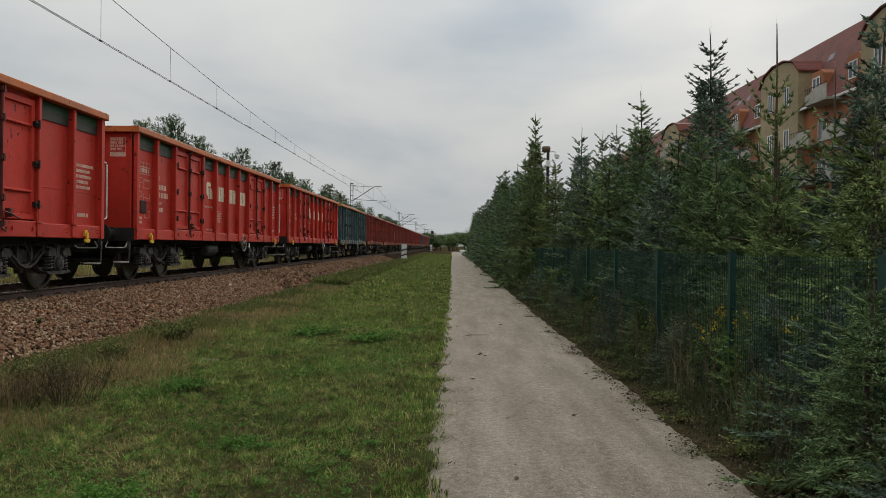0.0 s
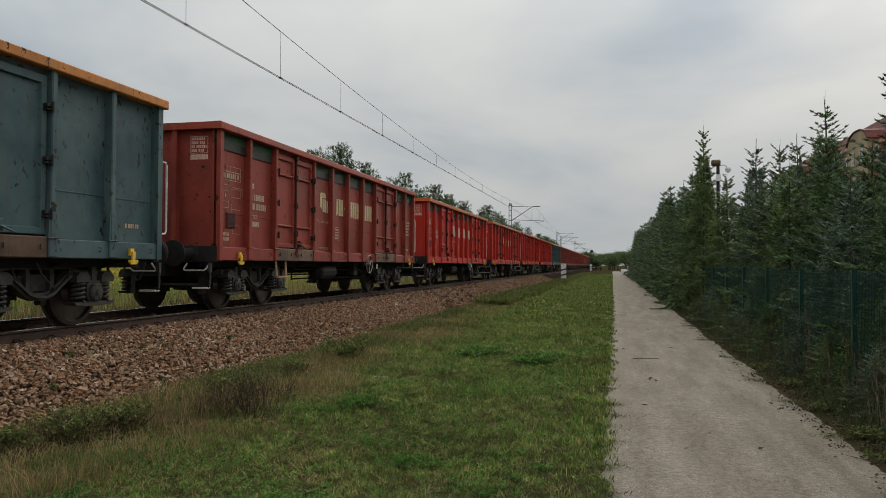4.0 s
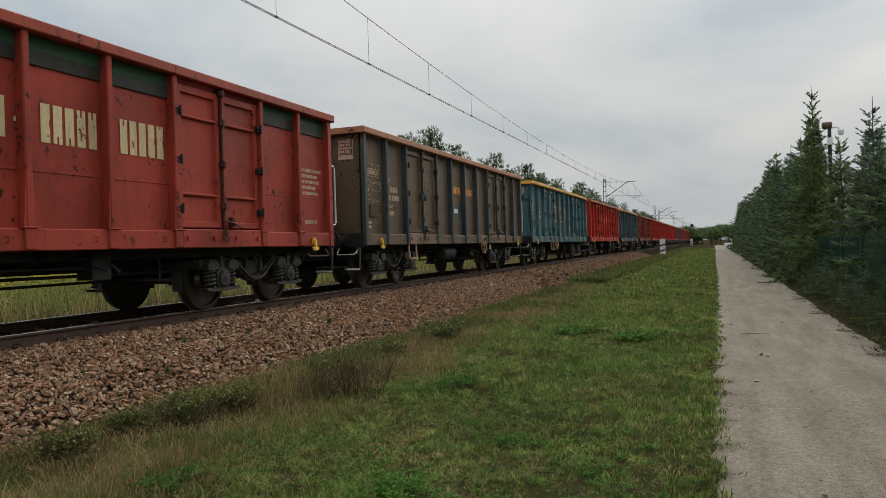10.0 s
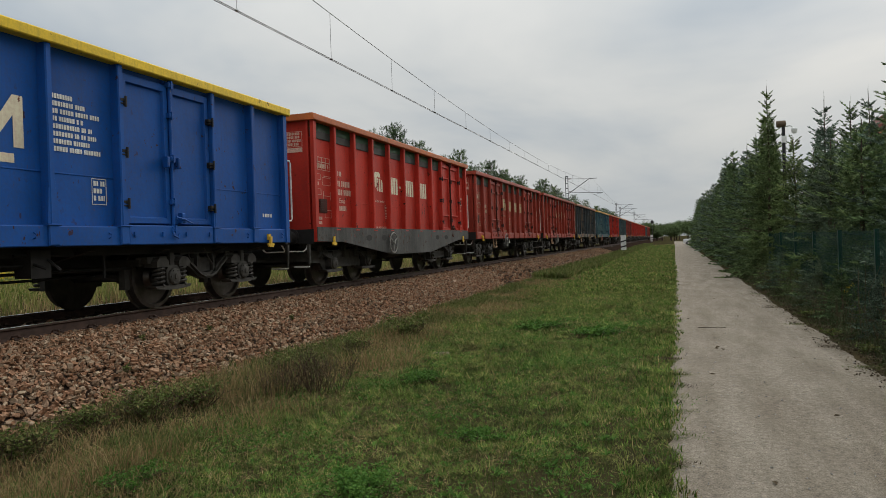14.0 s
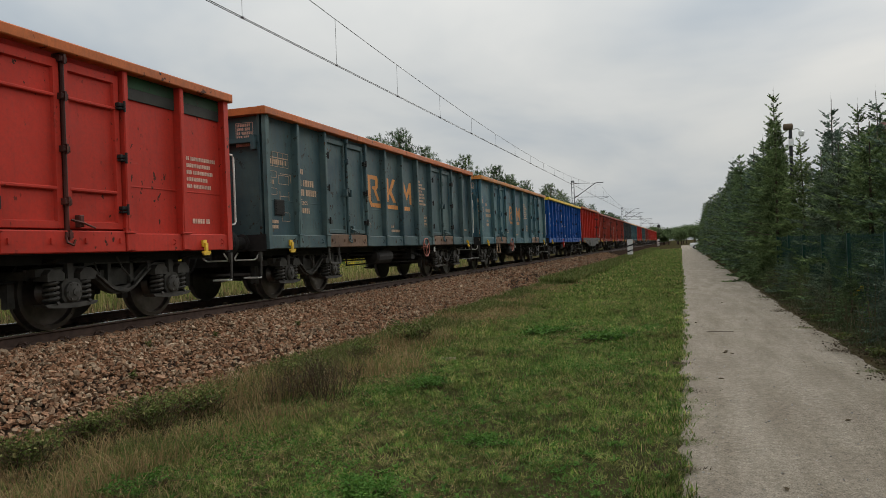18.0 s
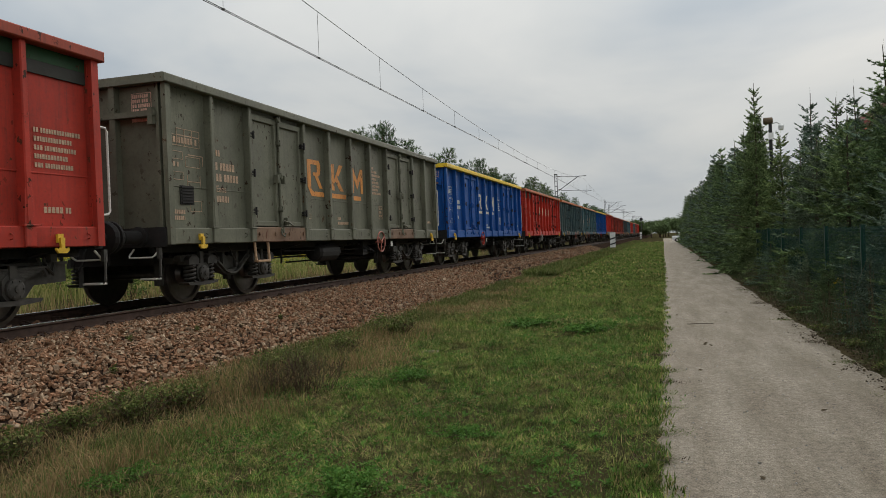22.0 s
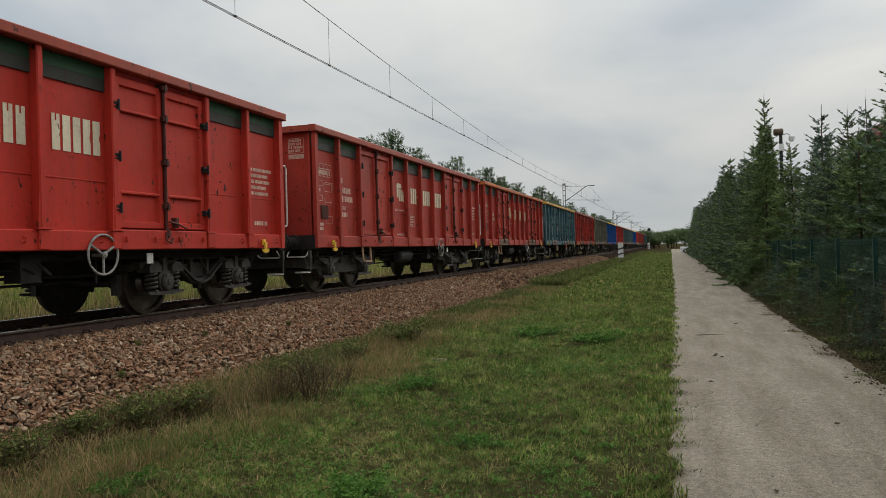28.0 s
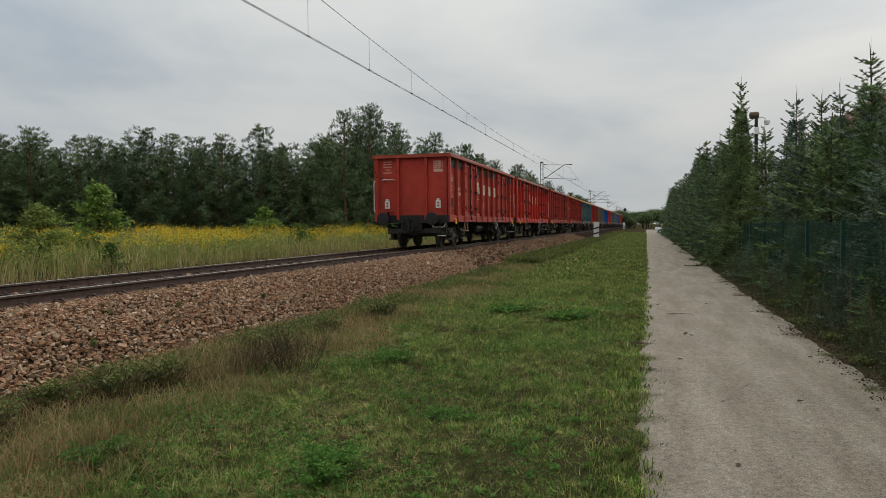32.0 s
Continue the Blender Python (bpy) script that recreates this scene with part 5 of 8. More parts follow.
    tagged(part("marking", shared("wagon_capacity_marks", m_capacity), txt, w, at=(0, dl, 0)), kind="stuff")
    tagged(part("marking", shared("wagon_number_bars", m_numbers), txt, w, at=(0, dl, 0)), kind="stuff")
    if mark != "brown":
        tagged(part("marking", shared("wagon_small_marks_three", m_small_three) if mark == "three" else shared("wagon_small_marks_shifted", lambda: m_small(0.86)) if paint is M_RED_CHIPPED else shared("wagon_small_marks", m_small), txt, w, at=(0, dr, 0)), kind="stuff")
    tagged(part("marking", words("Eaos", 0.15, -5.1, 1.73, "words_class"), txt, w, at=(0, dl, 0)), kind="stuff")
    tagged(part("marking", words("R 75m", 0.085, -6.21, 1.05, "words_brake_rate"), txt, w, at=(0, dl, 0)), kind="stuff")
    if mark == "red" and not belly:
        for y in (-form["half"] + 0.18, form["half"] - 0.36):
            tagged(part("marking", words("Sp", 0.15, 0.0, 0.0, "words_end_mark"), txt, w, at=(0.065, y, SILL + 0.06)), kind="stuff")
    if belly:
        part("deep_sill", shared("wagon_fishbelly", m_fishbelly), M_BLACKFRAME, w, "scuffed black deep side sill")
        for y in (-2.95, -2.05, 2.1, 2.95):
            part("slot", shared("wagon_slot_shade", m_slot_shade), M_UNDER, w, "black oval plate painted as the shade of a sill opening", at=(SIDE + 0.021, y, SILL + 0.03))
    if mark == "red":
        part("logo", shared("wagon_logo_round", m_logo_round), mark_mat, w, at=(0, dm, 0))
        company(w, mark_mat, [(-0.76 + dm, -0.26 + dm, 3), (0.12 + dm, 0.92 + dm, 5), (1.24 + dm, 2.02 + dm, 5)], 2.08, 2.50)
        part("hyphen_block", shared("hyphen_block", lambda: bars([(-0.20, -0.08, 2.26, 2.31)], PX)), mark_mat, w, at=(0, dm, 0))
        tagged(part("marking", words("HAM. POSTOJOWY", 0.085, -1.88, 1.20, "words_brake"), txt, w, at=(0, dm, 0)), kind="stuff")
        tagged(part("marking", words("Stacja Lubin Górniczy", 0.085, -1.98, 1.84, "words_station"), txt, w, at=(0, dm, 0)), kind="stuff")
    elif mark == "three":
        tagged(part("company_mark", shared("wagon_company_three", m_company_three(((-1.52, 0.55), (-0.80, 0.55), (-0.12, 0.66)), 1.88) if form["name"] == "wide" else m_company_three(((-1.95, 0.72), (-0.96, 0.84), (0.20, 0.66)), 1.98)), mark_mat, w), kind="stuff")
    elif mark == "brown":
        company(w, mark_mat, [(-1.03, -0.12, 8), (0.07, 0.98, 8)], 2.30, 2.50)
        part("patch", shared("wagon_blue_patch", lambda: bars([(-1.0, -0.06, 1.62, 2.0)], PX - 0.001)), M_BLUE_RIB, w, "blue painted patch")
        part("label_plate", shared("wagon_label_plate", lambda: Mesh().box(PX - 0.002, PX + 0.006, -0.72, -0.42, 1.76, 1.88)), M_PLATE, w, "small white label plate")
    if mark == "three":
        for s in (1, -1):
            part("end_beam", shared("wagon_end_beam", m_endbeam), rib, w, at=pose(0, 0, 0, 0, 0, 0 if s > 0 else 180))
    for s in (1, -1):
        part("footboard", shared("wagon_footboard", m_footboard), M_RUSTROD if mark != "red" or flap is M_BARE else M_UNDER, w, "worn wooden footboard over the buffer", at=pose(s * 0.86, s * (form["half"] + 0.04), 1.27, 0, 0, 0 if s > 0 else 180))
    if scrawled:
        tagged(part("scrawl", shared("wagon_red_scrawl", m_scrawl_red) if mark == "red" else shared("wagon_teal_scrawl", m_scrawl_teal), M_SCRAWL, w, "illegible dark sprayed scrawl"), kind="stuff")
    if tail:
        for x in (-0.95, 0.95):
            part("tail_lamp", shared("wagon_tail_lamp", m_lamp), M_PLATE, w, "white tail board with red triangles", at=pose(x, -form["half"] + 0.06, 1.55, 0, 0, -90))
            part("tail_mark", shared("wagon_tail_mark", lambda: Mesh().prism([(-0.05, 0.08), (0.05, 0.08), (0, 0.0)], 0, 0.006).prism([(-0.05, -0.08), (0, 0.0), (0.05, -0.08)], 0, 0.006)), M_RED, w, at=pose(x, -form["half"] + 0.02, 1.55, 0, 0, -90))
    return w


RED_LABEL = "red open goods wagon with white blocks and an orange rim"
KINDS = {
    "bright": dict(label=RED_LABEL, paint=M_RED, rim=M_RIM_ORANGE, strip=M_STRIP, mark="red", mark_mat=M_WHITE_TXT, txt=M_SMALL_RED_TXT, steps=False),
    "bright_leaf": dict(label="dull red open goods wagon on plate-framed bogies with white blocks", paint=M_RED_DULL, rim=M_RIM_RED, strip=M_STRIP, mark="red", mark_mat=M_WHITE_TXT, txt=M_SMALL_RED_TXT, leaf=True, railed=False),
    "worn": dict(label="chipped red open goods wagon with flaking cream blocks", paint=M_RED_CHIPPED, rim=M_RIM_RED, strip=M_STRIP, mark="red", mark_mat=M_CREAM_TXT, flap=M_BARE, leaf=True),
    "belly": dict(label="bright red open goods wagon on a deep black frame", paint=M_RED, rim=M_RIM_ORANGE, strip=M_STRIP, mark="red", mark_mat=M_WHITE_TXT, txt=M_SMALL_RED_TXT, belly=True, leaf=True, wheel_y=-1.52, layout="short", steps=False),
    "tail": dict(label="dull red open goods wagon with tail boards at its end", paint=M_RED_DULL, rim=M_RIM_RED, strip=M_STRIP, mark="red", mark_mat=M_WHITE_TXT, txt=M_SMALL_RED_TXT, leaf=True, tail=True, railed=False),
    "bright_step": dict(label="red open goods wagon with white blocks and a pale footstep", paint=M_RED, rim=M_RIM_RED, strip=M_STRIP, mark="red", mark_mat=M_WHITE_TXT, txt=M_SMALL_RED_TXT, wheel_y=2.0, step_y=-3.15),
    "bright_left": dict(label=RED_LABEL, paint=M_RED, rim=M_RIM_ORANGE, strip=M_STRIP, mark="red", mark_mat=M_WHITE_TXT, txt=M_SMALL_RED_TXT, steps=False, wheel_y=-1.55),
    "worn_left": dict(label="grimy maroon red open goods wagon with yellowed blocks", paint=M_RED_WORN, rim=M_RIM_RED, strip=M_STRIP, mark="red", mark_mat=M_CREAM_TXT, flap=M_RED_WORN, wheel_y=-1.65, step_y=-3.6),
    "worn_coil": dict(label="scratched red open goods wagon with a dark scrawl", paint=M_RED_CHIPPED, rim=M_RIM_ORANGE, strip=M_STRIP, mark="red", mark_mat=M_CREAM_TXT, flap=M_BARE, scrawled=True),
    "dull": dict(label="dull brownish red open goods wagon with yellowed blocks", paint=M_RED_OLD, rim=M_RIM_RED, strip=M_STRIP, mark="red", mark_mat=M_CREAM_TXT, flap=M_BARE),
    "old": dict(label="faded brownish red open goods wagon", paint=M_RED_OLD, rim=M_RIM_RED),
    "blue": dict(label="bright blue open goods wagon with a yellow rim", paint=M_BLUE, rim=M_YELLOW_RIM, mark="three", mark_mat=M_WHITE_TXT, txt=M_PLATE, wheel_mat=M_RED, step_mat=M_UNDER, steps=False, wheel_y=-1.68),
    "teal": dict(label="weathered teal open goods wagon with an ochre rim", paint=M_TEAL, rim=M_ORANGE_RIM, mark="three", mark_mat=M_ORANGE_TXT, flap=M_BARE, wheel_mat=M_WHEELPINK, wheel_y=-1.66, layout="wide"),
    "teal_yellow": dict(label="weathered teal open goods wagon with a yellow rim", paint=M_TEAL, rim=M_OCHRE, mark="three", mark_mat=M_ORANGE_TXT, flap=M_TEAL_DARK, wheel_mat=M_WHEELPINK, wheel_y=-1.95, step_y=-2.65),
    "teal_orange": dict(label="weathered teal open goods wagon with an orange-red rim", paint=M_TEAL_DARK, rim=M_RIM_ORANGE, mark="three", mark_mat=M_ORANGE_TXT, flap=M_BARE, wheel_mat=M_WHEELPINK, step_mat=M_BOGIE),
    "teal_ladder": dict(label="scratched teal open goods wagon with a dull yellow rim", paint=M_TEAL, rim=M_OCHRE, mark="three", mark_mat=M_ORANGE_TXT, flap=M_BARE, wheel_mat=M_WHEELPINK, step_y=-2.4, scrawled=True),
    "dark": dict(label="grimy dark teal open goods wagon", paint=M_TEAL_DARK, rim=M_ORANGE_RIM, mark="three", mark_mat=M_ORANGE_TXT, flap=M_BARE),
    "grey": dict(label="olive grey open goods wagon with orange blocks", paint=M_GREY, rim=M_GREY, mark="three", mark_mat=M_ORANGE_TXT, flap=M_BARE, wheel_mat=M_WHEELPINK),
    "brown": dict(label="dark brown open goods wagon with faded blue ribs", paint=M_BROWN, rim=M_BROWN_RIM, rib=M_BLUE_RIB, mark="brown", mark_mat=M_ORANGE_TXT, flap=M_BARE, wheel_mat=M_RUSTROD),
}
# order of the train, from the wagons that are far ahead at the start to the last one
ORDER = ["old", "old", "dark", "old", "old", "dark", "old", "old", "old", "old", "old", "old", "old", "dark", "bright", "bright",
         "bright", "bright", "dull", "dark", "bright", "teal_yellow", "brown", "worn_left", "worn_left", "belly", "blue", "teal", "teal_orange", "bright_left", "blue", "grey",
         "worn", "teal_ladder", "worn_coil", "bright_leaf", "bright_step", "tail"]
# where each wagon's middle lies along the track at the start
MIDDLES = [36.4, 21.9, 7.6, -7.2, -22.0, -36.5, -50.93, -65.3, -79.85, -94.04, -108.06, -121.2, -134.15, -148.1, -162.1, -176.0, -190.1, -204.1, -218.2, -232.1, -246.0, -259.7, -273.8, -287.7]
MIDDLES = [36.4 + 14.04 * k for k in range(len(ORDER) - len(MIDDLES), 0, -1)] + MIDDLES
first_of, train = {}, []
for i, k in enumerate(ORDER):
    start = MIDDLES[i]
    m0 = pose(TRACK_X, start, RAIL_Z)
    if k in first_of:
        w = copy_thing(first_of[k], m0)
    else:
        w = first_of[k] = wagon(**KINDS[k])
        w.matrix_basis = m0
    train.append((w, start))

# ---------------------------------------------------------------- plants


def unit(a):
    return a / np.maximum(np.linalg.norm(a, axis=-1, keepdims=True), 1e-9)


def needles(S, D, L, m, nl, nw, out=0.85, r=None):
    """m needles round each twig (start S, way D, length L)."""
    r = r or rng
    N = len(S)
    D = unit(D)
    u = (np.arange(m)[None] + r.uniform(0.1, 0.9, (N, m))) / m
    base = S[:, None] + D[:, None] * (L[:, None] * u)[..., None]
    a = unit(np.cross(D, np.where(np.abs(D[:, 2:3]) < 0.9, [[0, 0, 1.0]], [[1.0, 0, 0]])))
    b = np.cross(D, a)
    th = r.uniform(0, 2 * np.pi, (N, m))
    rad = a[:, None] * np.cos(th)[..., None] + b[:, None] * np.sin(th)[..., None]
    way = unit(D[:, None] * 0.75 + rad * out)
    side = np.cross(way, unit(r.normal(size=way.shape))) * (nw / 2)
    ln = nl * r.uniform(0.7, 1.2, (N, m, 1)) * np.minimum(1, 0.55 + 1.2 * (1 - u))[..., None]
    v = np.stack([base - side, base + side, base + way * ln], 2).reshape(-1, 3)
    return v, np.arange(len(v)).reshape(-1, 3)


def shoots(S, D, L, thick, m, nl, nw, r):
    """Bottle-brush shoots: a slim core of packed needles, and single needles that stand out of it."""
    N = len(S)
    D = unit(D)
    a = unit(np.cross(D, np.where(np.abs(D[:, 2:3]) < 0.9, [[0, 0, 1.0]], [[1.0, 0, 0]])))
    b = np.cross(D, a)
    th = r.uniform(0, 6.28, N)
    mid = S + D * (L * r.uniform(0.3, 0.6, N))[:, None]
    rad = (thick * r.uniform(0.7, 1.2, N))[:, None]
    ring = [mid + (a * np.cos(th + 2.094 * k)[:, None] + b * np.sin(th + 2.094 * k)[:, None]) * rad for k in range(3)]
    v = np.stack([S, *ring, S + D * (L + 0.008)[:, None]], 1)
    q = 5 * np.arange(N)[:, None]
    t = np.concatenate([q + f for f in ([0, 2, 1], [0, 3, 2], [0, 1, 3], [4, 1, 2], [4, 2, 3], [4, 3, 1])], 1).reshape(-1, 3)
    return join([(v.reshape(-1, 3), t), needles(S, D, L, m, nl, nw, 1.05, r)])


def join(parts):
    vs, ts, k = [], [], 0
    for v, t in parts:
        vs.append(v)
        ts.append(t + k)
        k += len(v)
    return np.concatenate(vs), np.concatenate(ts)


def spruce_crown(h, radius, seed, step=0.2, leader=0.3, open_form=False, density=90, nl=0.03, nw=0.009, thick=0.013, gap=0.075, inner=(620, 0.10, 0.034)):
    """Whorls of boughs on a narrow cone, bushy with bottle-brush shoots on all sides, and a bare leader."""
    r = np.random.default_rng(seed)
    S, D, L = [], [], []
    z = 0.10
    up_v = np.array([0, 0, 1.0])
    while z < h - 0.10:
        f = 1 - z / h
        R = radius * (0.07 + 0.97 * min(f, 0.74) ** (0.8 if open_form else 1.05)) * r.uniform(0.85, 1.12)
        nb = r.integers(5, 7) if open_form else int(6 + 3.4 * f)
        a0 = r.uniform(0, 6.28)
        for k in range(nb):
            az = a0 + 2 * np.pi * (k + r.uniform(-0.35, 0.35)) / nb
            Rb = max(0.10, R * r.choice([0.6, 0.85, 1.0, 1.1]) * r.uniform(0.9, 1.1))
            up = (1.0 if open_form else 0.8) * (1 - f) ** 1.2 + (0.18 if open_form else 0.10) + r.uniform(-0.15, 0.15)
            d = np.array([np.cos(az), np.sin(az), 0.0])
            sd = np.array([-np.sin(az), np.cos(az), 0])
            nt = max(3, int(Rb / gap))
            q = np.linspace(0.12 if open_form else 0.25, 1, nt)
            # rises, sags and turns up again at the tip
            pts = np.array([0, 0, z + r.uniform(-0.08, 0.08) * (not open_form)]) + d * (q * Rb)[:, None] + up_v * (Rb * (up * q - (0.3 if open_form else 0.6) * f * q ** 1.5 + 0.24 * f * q ** 4))[:, None]
            tang = np.gradient(pts, axis=0)
            tang = tang / np.linalg.norm(tang, axis=1)[:, None]
            S.append(pts[:-1])
            D.append(tang[:-1])
            L.append(np.full(nt - 1, Rb * 0.8 / (nt - 1) * 1.3))
            S.append(pts[-1:])
            D.append(tang[-1:])
            L.append(np.array([0.10]))
            wide = (0.07 + (0.20 if open_form else 0.30) * Rb * (1.05 - q))
            for side, rise in ((-1, 0.0), (1, 0.0), (-0.4, 0.55), (0.4, 0.5)) if not open_form else ((-1, 0.05), (1, 0.05), (0.2, 0.5)):
                w = np.minimum(wide * r.uniform(0.6, 1.2, nt) * (1.0 if rise == 0 else 0.62), 0.34)
                dd = tang * 0.75 + side * sd[None] * 0.75 + up_v * (rise - 0.10 * f) + r.normal(0, 0.16, (nt, 3))
                S.append(pts)
                D.append(dd)
                L.append(w)
                long = w > 0.17
                if rise == 0:
                    for s2 in (-1, 1):
                        S.append(pts[long] + unit(dd[long]) * (w[long] * 0.45)[:, None])
                        D.append(unit(dd[long]) * 0.8 + s2 * np.cross(unit(dd[long]), up_v) * 0.7 + r.normal(0, 0.22, (long.sum(), 3)))
                        L.append(np.full(long.sum(), 0.09) * r.uniform(0.8, 1.4, long.sum()))
        z += r.uniform(0.85, 1.15) * step
    S, D, L = np.concatenate(S), np.concatenate(D), np.concatenate(L)
    groups = []
    for lo, hi in ((0, 0.09), (0.09, 0.14), (0.14, 0.22), (0.22, 9)):
        k = (L >= lo) & (L < hi)
        if k.any():
            groups.append(shoots(S[k], D[k], L[k], thick * (0.85 if lo < 0.09 else 1.0), max(3, int(L[k].mean() * density)), nl, nw, r))
    # coarse inner needles, dense round the trunk, added to block light in the crown
    n = int(inner[0] * h)
    zi = h * r.uniform(0.02, 0.86, n)
    ri = radius * 0.54 * (1 - zi / h) ** 0.9 * np.sqrt(r.random(n))
    ai = r.uniform(0, 6.28, n)
    if open_form:
        groups.append(needles(np.zeros((1, 3)), np.array([[0, 0, 1.0]]), np.array([h]), 40, 0.04, 0.01, 0.7, r))
    else:
        groups.append(needles(np.stack([ri * np.cos(ai), ri * np.sin(ai), zi], 1), np.stack([np.cos(ai), np.sin(ai), np.full(n, -0.35)], 1) + r.normal(0, 0.3, (n, 3)), np.full(n, 0.10), 3, inner[1], inner[2], 0.8, r))
    lead = needles(np.array([[0, 0, h - 0.2]]), np.array([[0.02, 0, 1.0]]), np.array([0.2 + leader]), 90, 0.013, 0.006, 0.7, r)
    return join(groups + [lead])


def trunk_mesh(h, r0, seed, limbs=10, lean=0.0, leader=0.0):
    m, r = Mesh(), random.Random(seed)
    pts = [(lean * q * h + 0.02 * math.sin(q * 7 + seed), 0.02 * math.cos(q * 5 + seed), q * h) for q in (0, 0.2, 0.4, 0.6, 0.8, 1.0)]
    m.tube(pts, r0, 8, r0 * 0.12)
    if leader:
        m.tube([pts[-1], (pts[-1][0] + 0.01, pts[-1][1], h + leader * 0.6), (pts[-1][0] + 0.02, pts[-1][1], h + leader)], 0.011, 5, 0.005)
    for k in range(limbs):
        q = r.uniform(0.15, 0.85)
        az, ln = r.uniform(0, 6.28), r.uniform(0.25, 0.5) * h * (1 - q) * 0.8
        z = q * h
        m.tube([(lean * z, 0, z), (lean * z + ln * 0.5 * math.cos(az), ln * 0.5 * math.sin(az), z + 0.02), (lean * z + ln * math.cos(az), ln * math.sin(az), z + 0.1 * ln)], 0.02 * (1.2 - q), 4, 0.006)
    return m.data("trunk")


SPRUCES = []          # height, crown mesh, trunk mesh; the last two are plainer trees for the distance
for k, (h, rad, step, lead, open_form, dens_, nl_, nw_, th_, gap_) in enumerate((
        (5.2, 1.55, 0.25, 0.34, False, 200, 0.037, 0.0070, 0.0150, 0.125), (4.3, 1.6, 0.24, 0.26, False, 200, 0.037, 0.0068, 0.0145, 0.125), (3.6, 1.25, 0.36, 0.50, True, 190, 0.030, 0.0065, 0.012, 0.055),
        (5.6, 1.4, 0.26, 0.36, False, 100, 0.042, 0.0100, 0.019, 0.12), (2.6, 1.35, 0.21, 0.20, False, 230, 0.034, 0.0068, 0.0130, 0.115),
        (5.2, 1.35, 0.28, 0.30, False, 40, 0.060, 0.018, 0.028, 0.15), (4.4, 1.4, 0.27, 0.25, False, 40, 0.060, 0.018, 0.028, 0.15))):
    v, t = spruce_crown(h, rad, 40 + k, step, lead, open_form, dens_, nl_, nw_, th_, gap_, (1200, 0.060, 0.018) if k == 4 else (850, 0.085, 0.026) if k < 4 else (500, 0.11, 0.04))
    SPRUCES.append((h, big_mesh("spruce_crown", v, t), trunk_mesh(h * 0.97, 0.030 + 0.008 * h, k, leader=lead)))


def spruce(x, y, h, kind, wide=1.0, blue=False, turn=0.0, label=None):
    h0, crown, trunk = SPRUCES[kind]
    s = h / h0
    z = float(ground_z(x, y))
    e = empty("spruce", pose(x, y, z - 0.02, 0, 0, turn))
    tagged(e, label or ("bluish dense spruce behind the green fence" if blue else "dense green spruce in the boundary hedge"), "spruce", "spruces of the hedge")
    sc = Matrix.Diagonal((s * wide, s * wide, s, 1))
    part("trunk", trunk, M_BARK, e, at=sc)
    part("crown", crown, M_BLUESPRUCE if blue else M_SPRUCE, e, at=sc)
    return e


# trees that stand out: x, y, height, form, width, bluish
for i, (x, y, h, k, wd, bl) in enumerate((
        (3.10, 27.0, 6.25, 3, 0.85, False), (4.0, 22.4, 5.0, 0, 1.0, True), (4.2, 20.2, 4.5, 1, 0.9, False), (4.35, 19.1, 4.55, 0, 0.9, True),
        (4.6, 17.6, 5.1, 0, 1.1, False), (4.85, 13.6, 5.4, 0, 1.05, True), (4.2, 9.35, 3.95, 2, 0.95, False), (4.65, 8.8, 3.3, 2, 0.95, False),
        (4.75, 8.0, 4.0, 1, 1.1, True), (4.0, 11.6, 3.3, 1, 1.15, False), (3.9, 14.9, 3.7, 1, 1.1, False), (3.75, 17.2, 3.6, 4, 1.0, False),
        (3.6, 19.6, 3.5, 4, 1.0, True), (3.4, 23.6, 4.2, 1, 1.0, False), (3.55, 21.3, 3.6, 1, 0.9, False), (3.9, 6.6, 2.7, 4, 1.05, False), (4.0, 5.2, 2.5, 4, 1.0, True),
        (3.35, 4.0, 1.25, 4, 1.3, False), (2.98, 4.65, 0.95, 4, 1.3, False), (3.75, 12.9, 2.9, 4, 1.0, True), (3.8, 10.3, 2.8, 4, 1.0, False), (3.6, 7.9, 2.3, 4, 1.05, False))):
    spruce(x, y, h, k, wd, bl, 37 * i)
for i, (x, y, h) in enumerate(((2.72, 3.75, 1.0), (2.66, 4.45, 1.35), (2.86, 5.35, 1.15), (2.62, 6.0, 0.55), (2.74, 8.5, 0.8), (2.70, 10.2, 0.75), (2.78, 11.7, 0.95), (2.70, 14.0, 0.9), (2.78, 16.3, 1.0), (2.72, 18.9, 1.0), (2.75, 21.5, 1.1))):
    spruce(x, y, h, 4, 1.25, i % 2 == 0, 83 * i, "low spruce seedling leaning through the mesh fence")
hedge_rand = random.Random(5)
y = 3.2
while y < 25:
    spruce(3.15 + hedge_rand.uniform(-0.12, 0.15), y, hedge_rand.uniform(1.1, 1.8), 4, 1.15, hedge_rand.random() < 0.5, hedge_rand.uniform(0, 360), "low young spruce pushing through the green fence")
    y += hedge_rand.uniform(0.9, 1.5)
y = 8.6
while y < 27:
    spruce(4.6 + hedge_rand.uniform(-0.3, 0.4), y, hedge_rand.uniform(2.4, 3.0) if y < 12 else hedge_rand.uniform(3.1, 3.9), (1, 4)[int(y * 3) % 2], 1.05, hedge_rand.random() < 0.4, hedge_rand.uniform(0, 360))
    y += hedge_rand.uniform(1.1, 1.6)
y = 27.6
i = 0
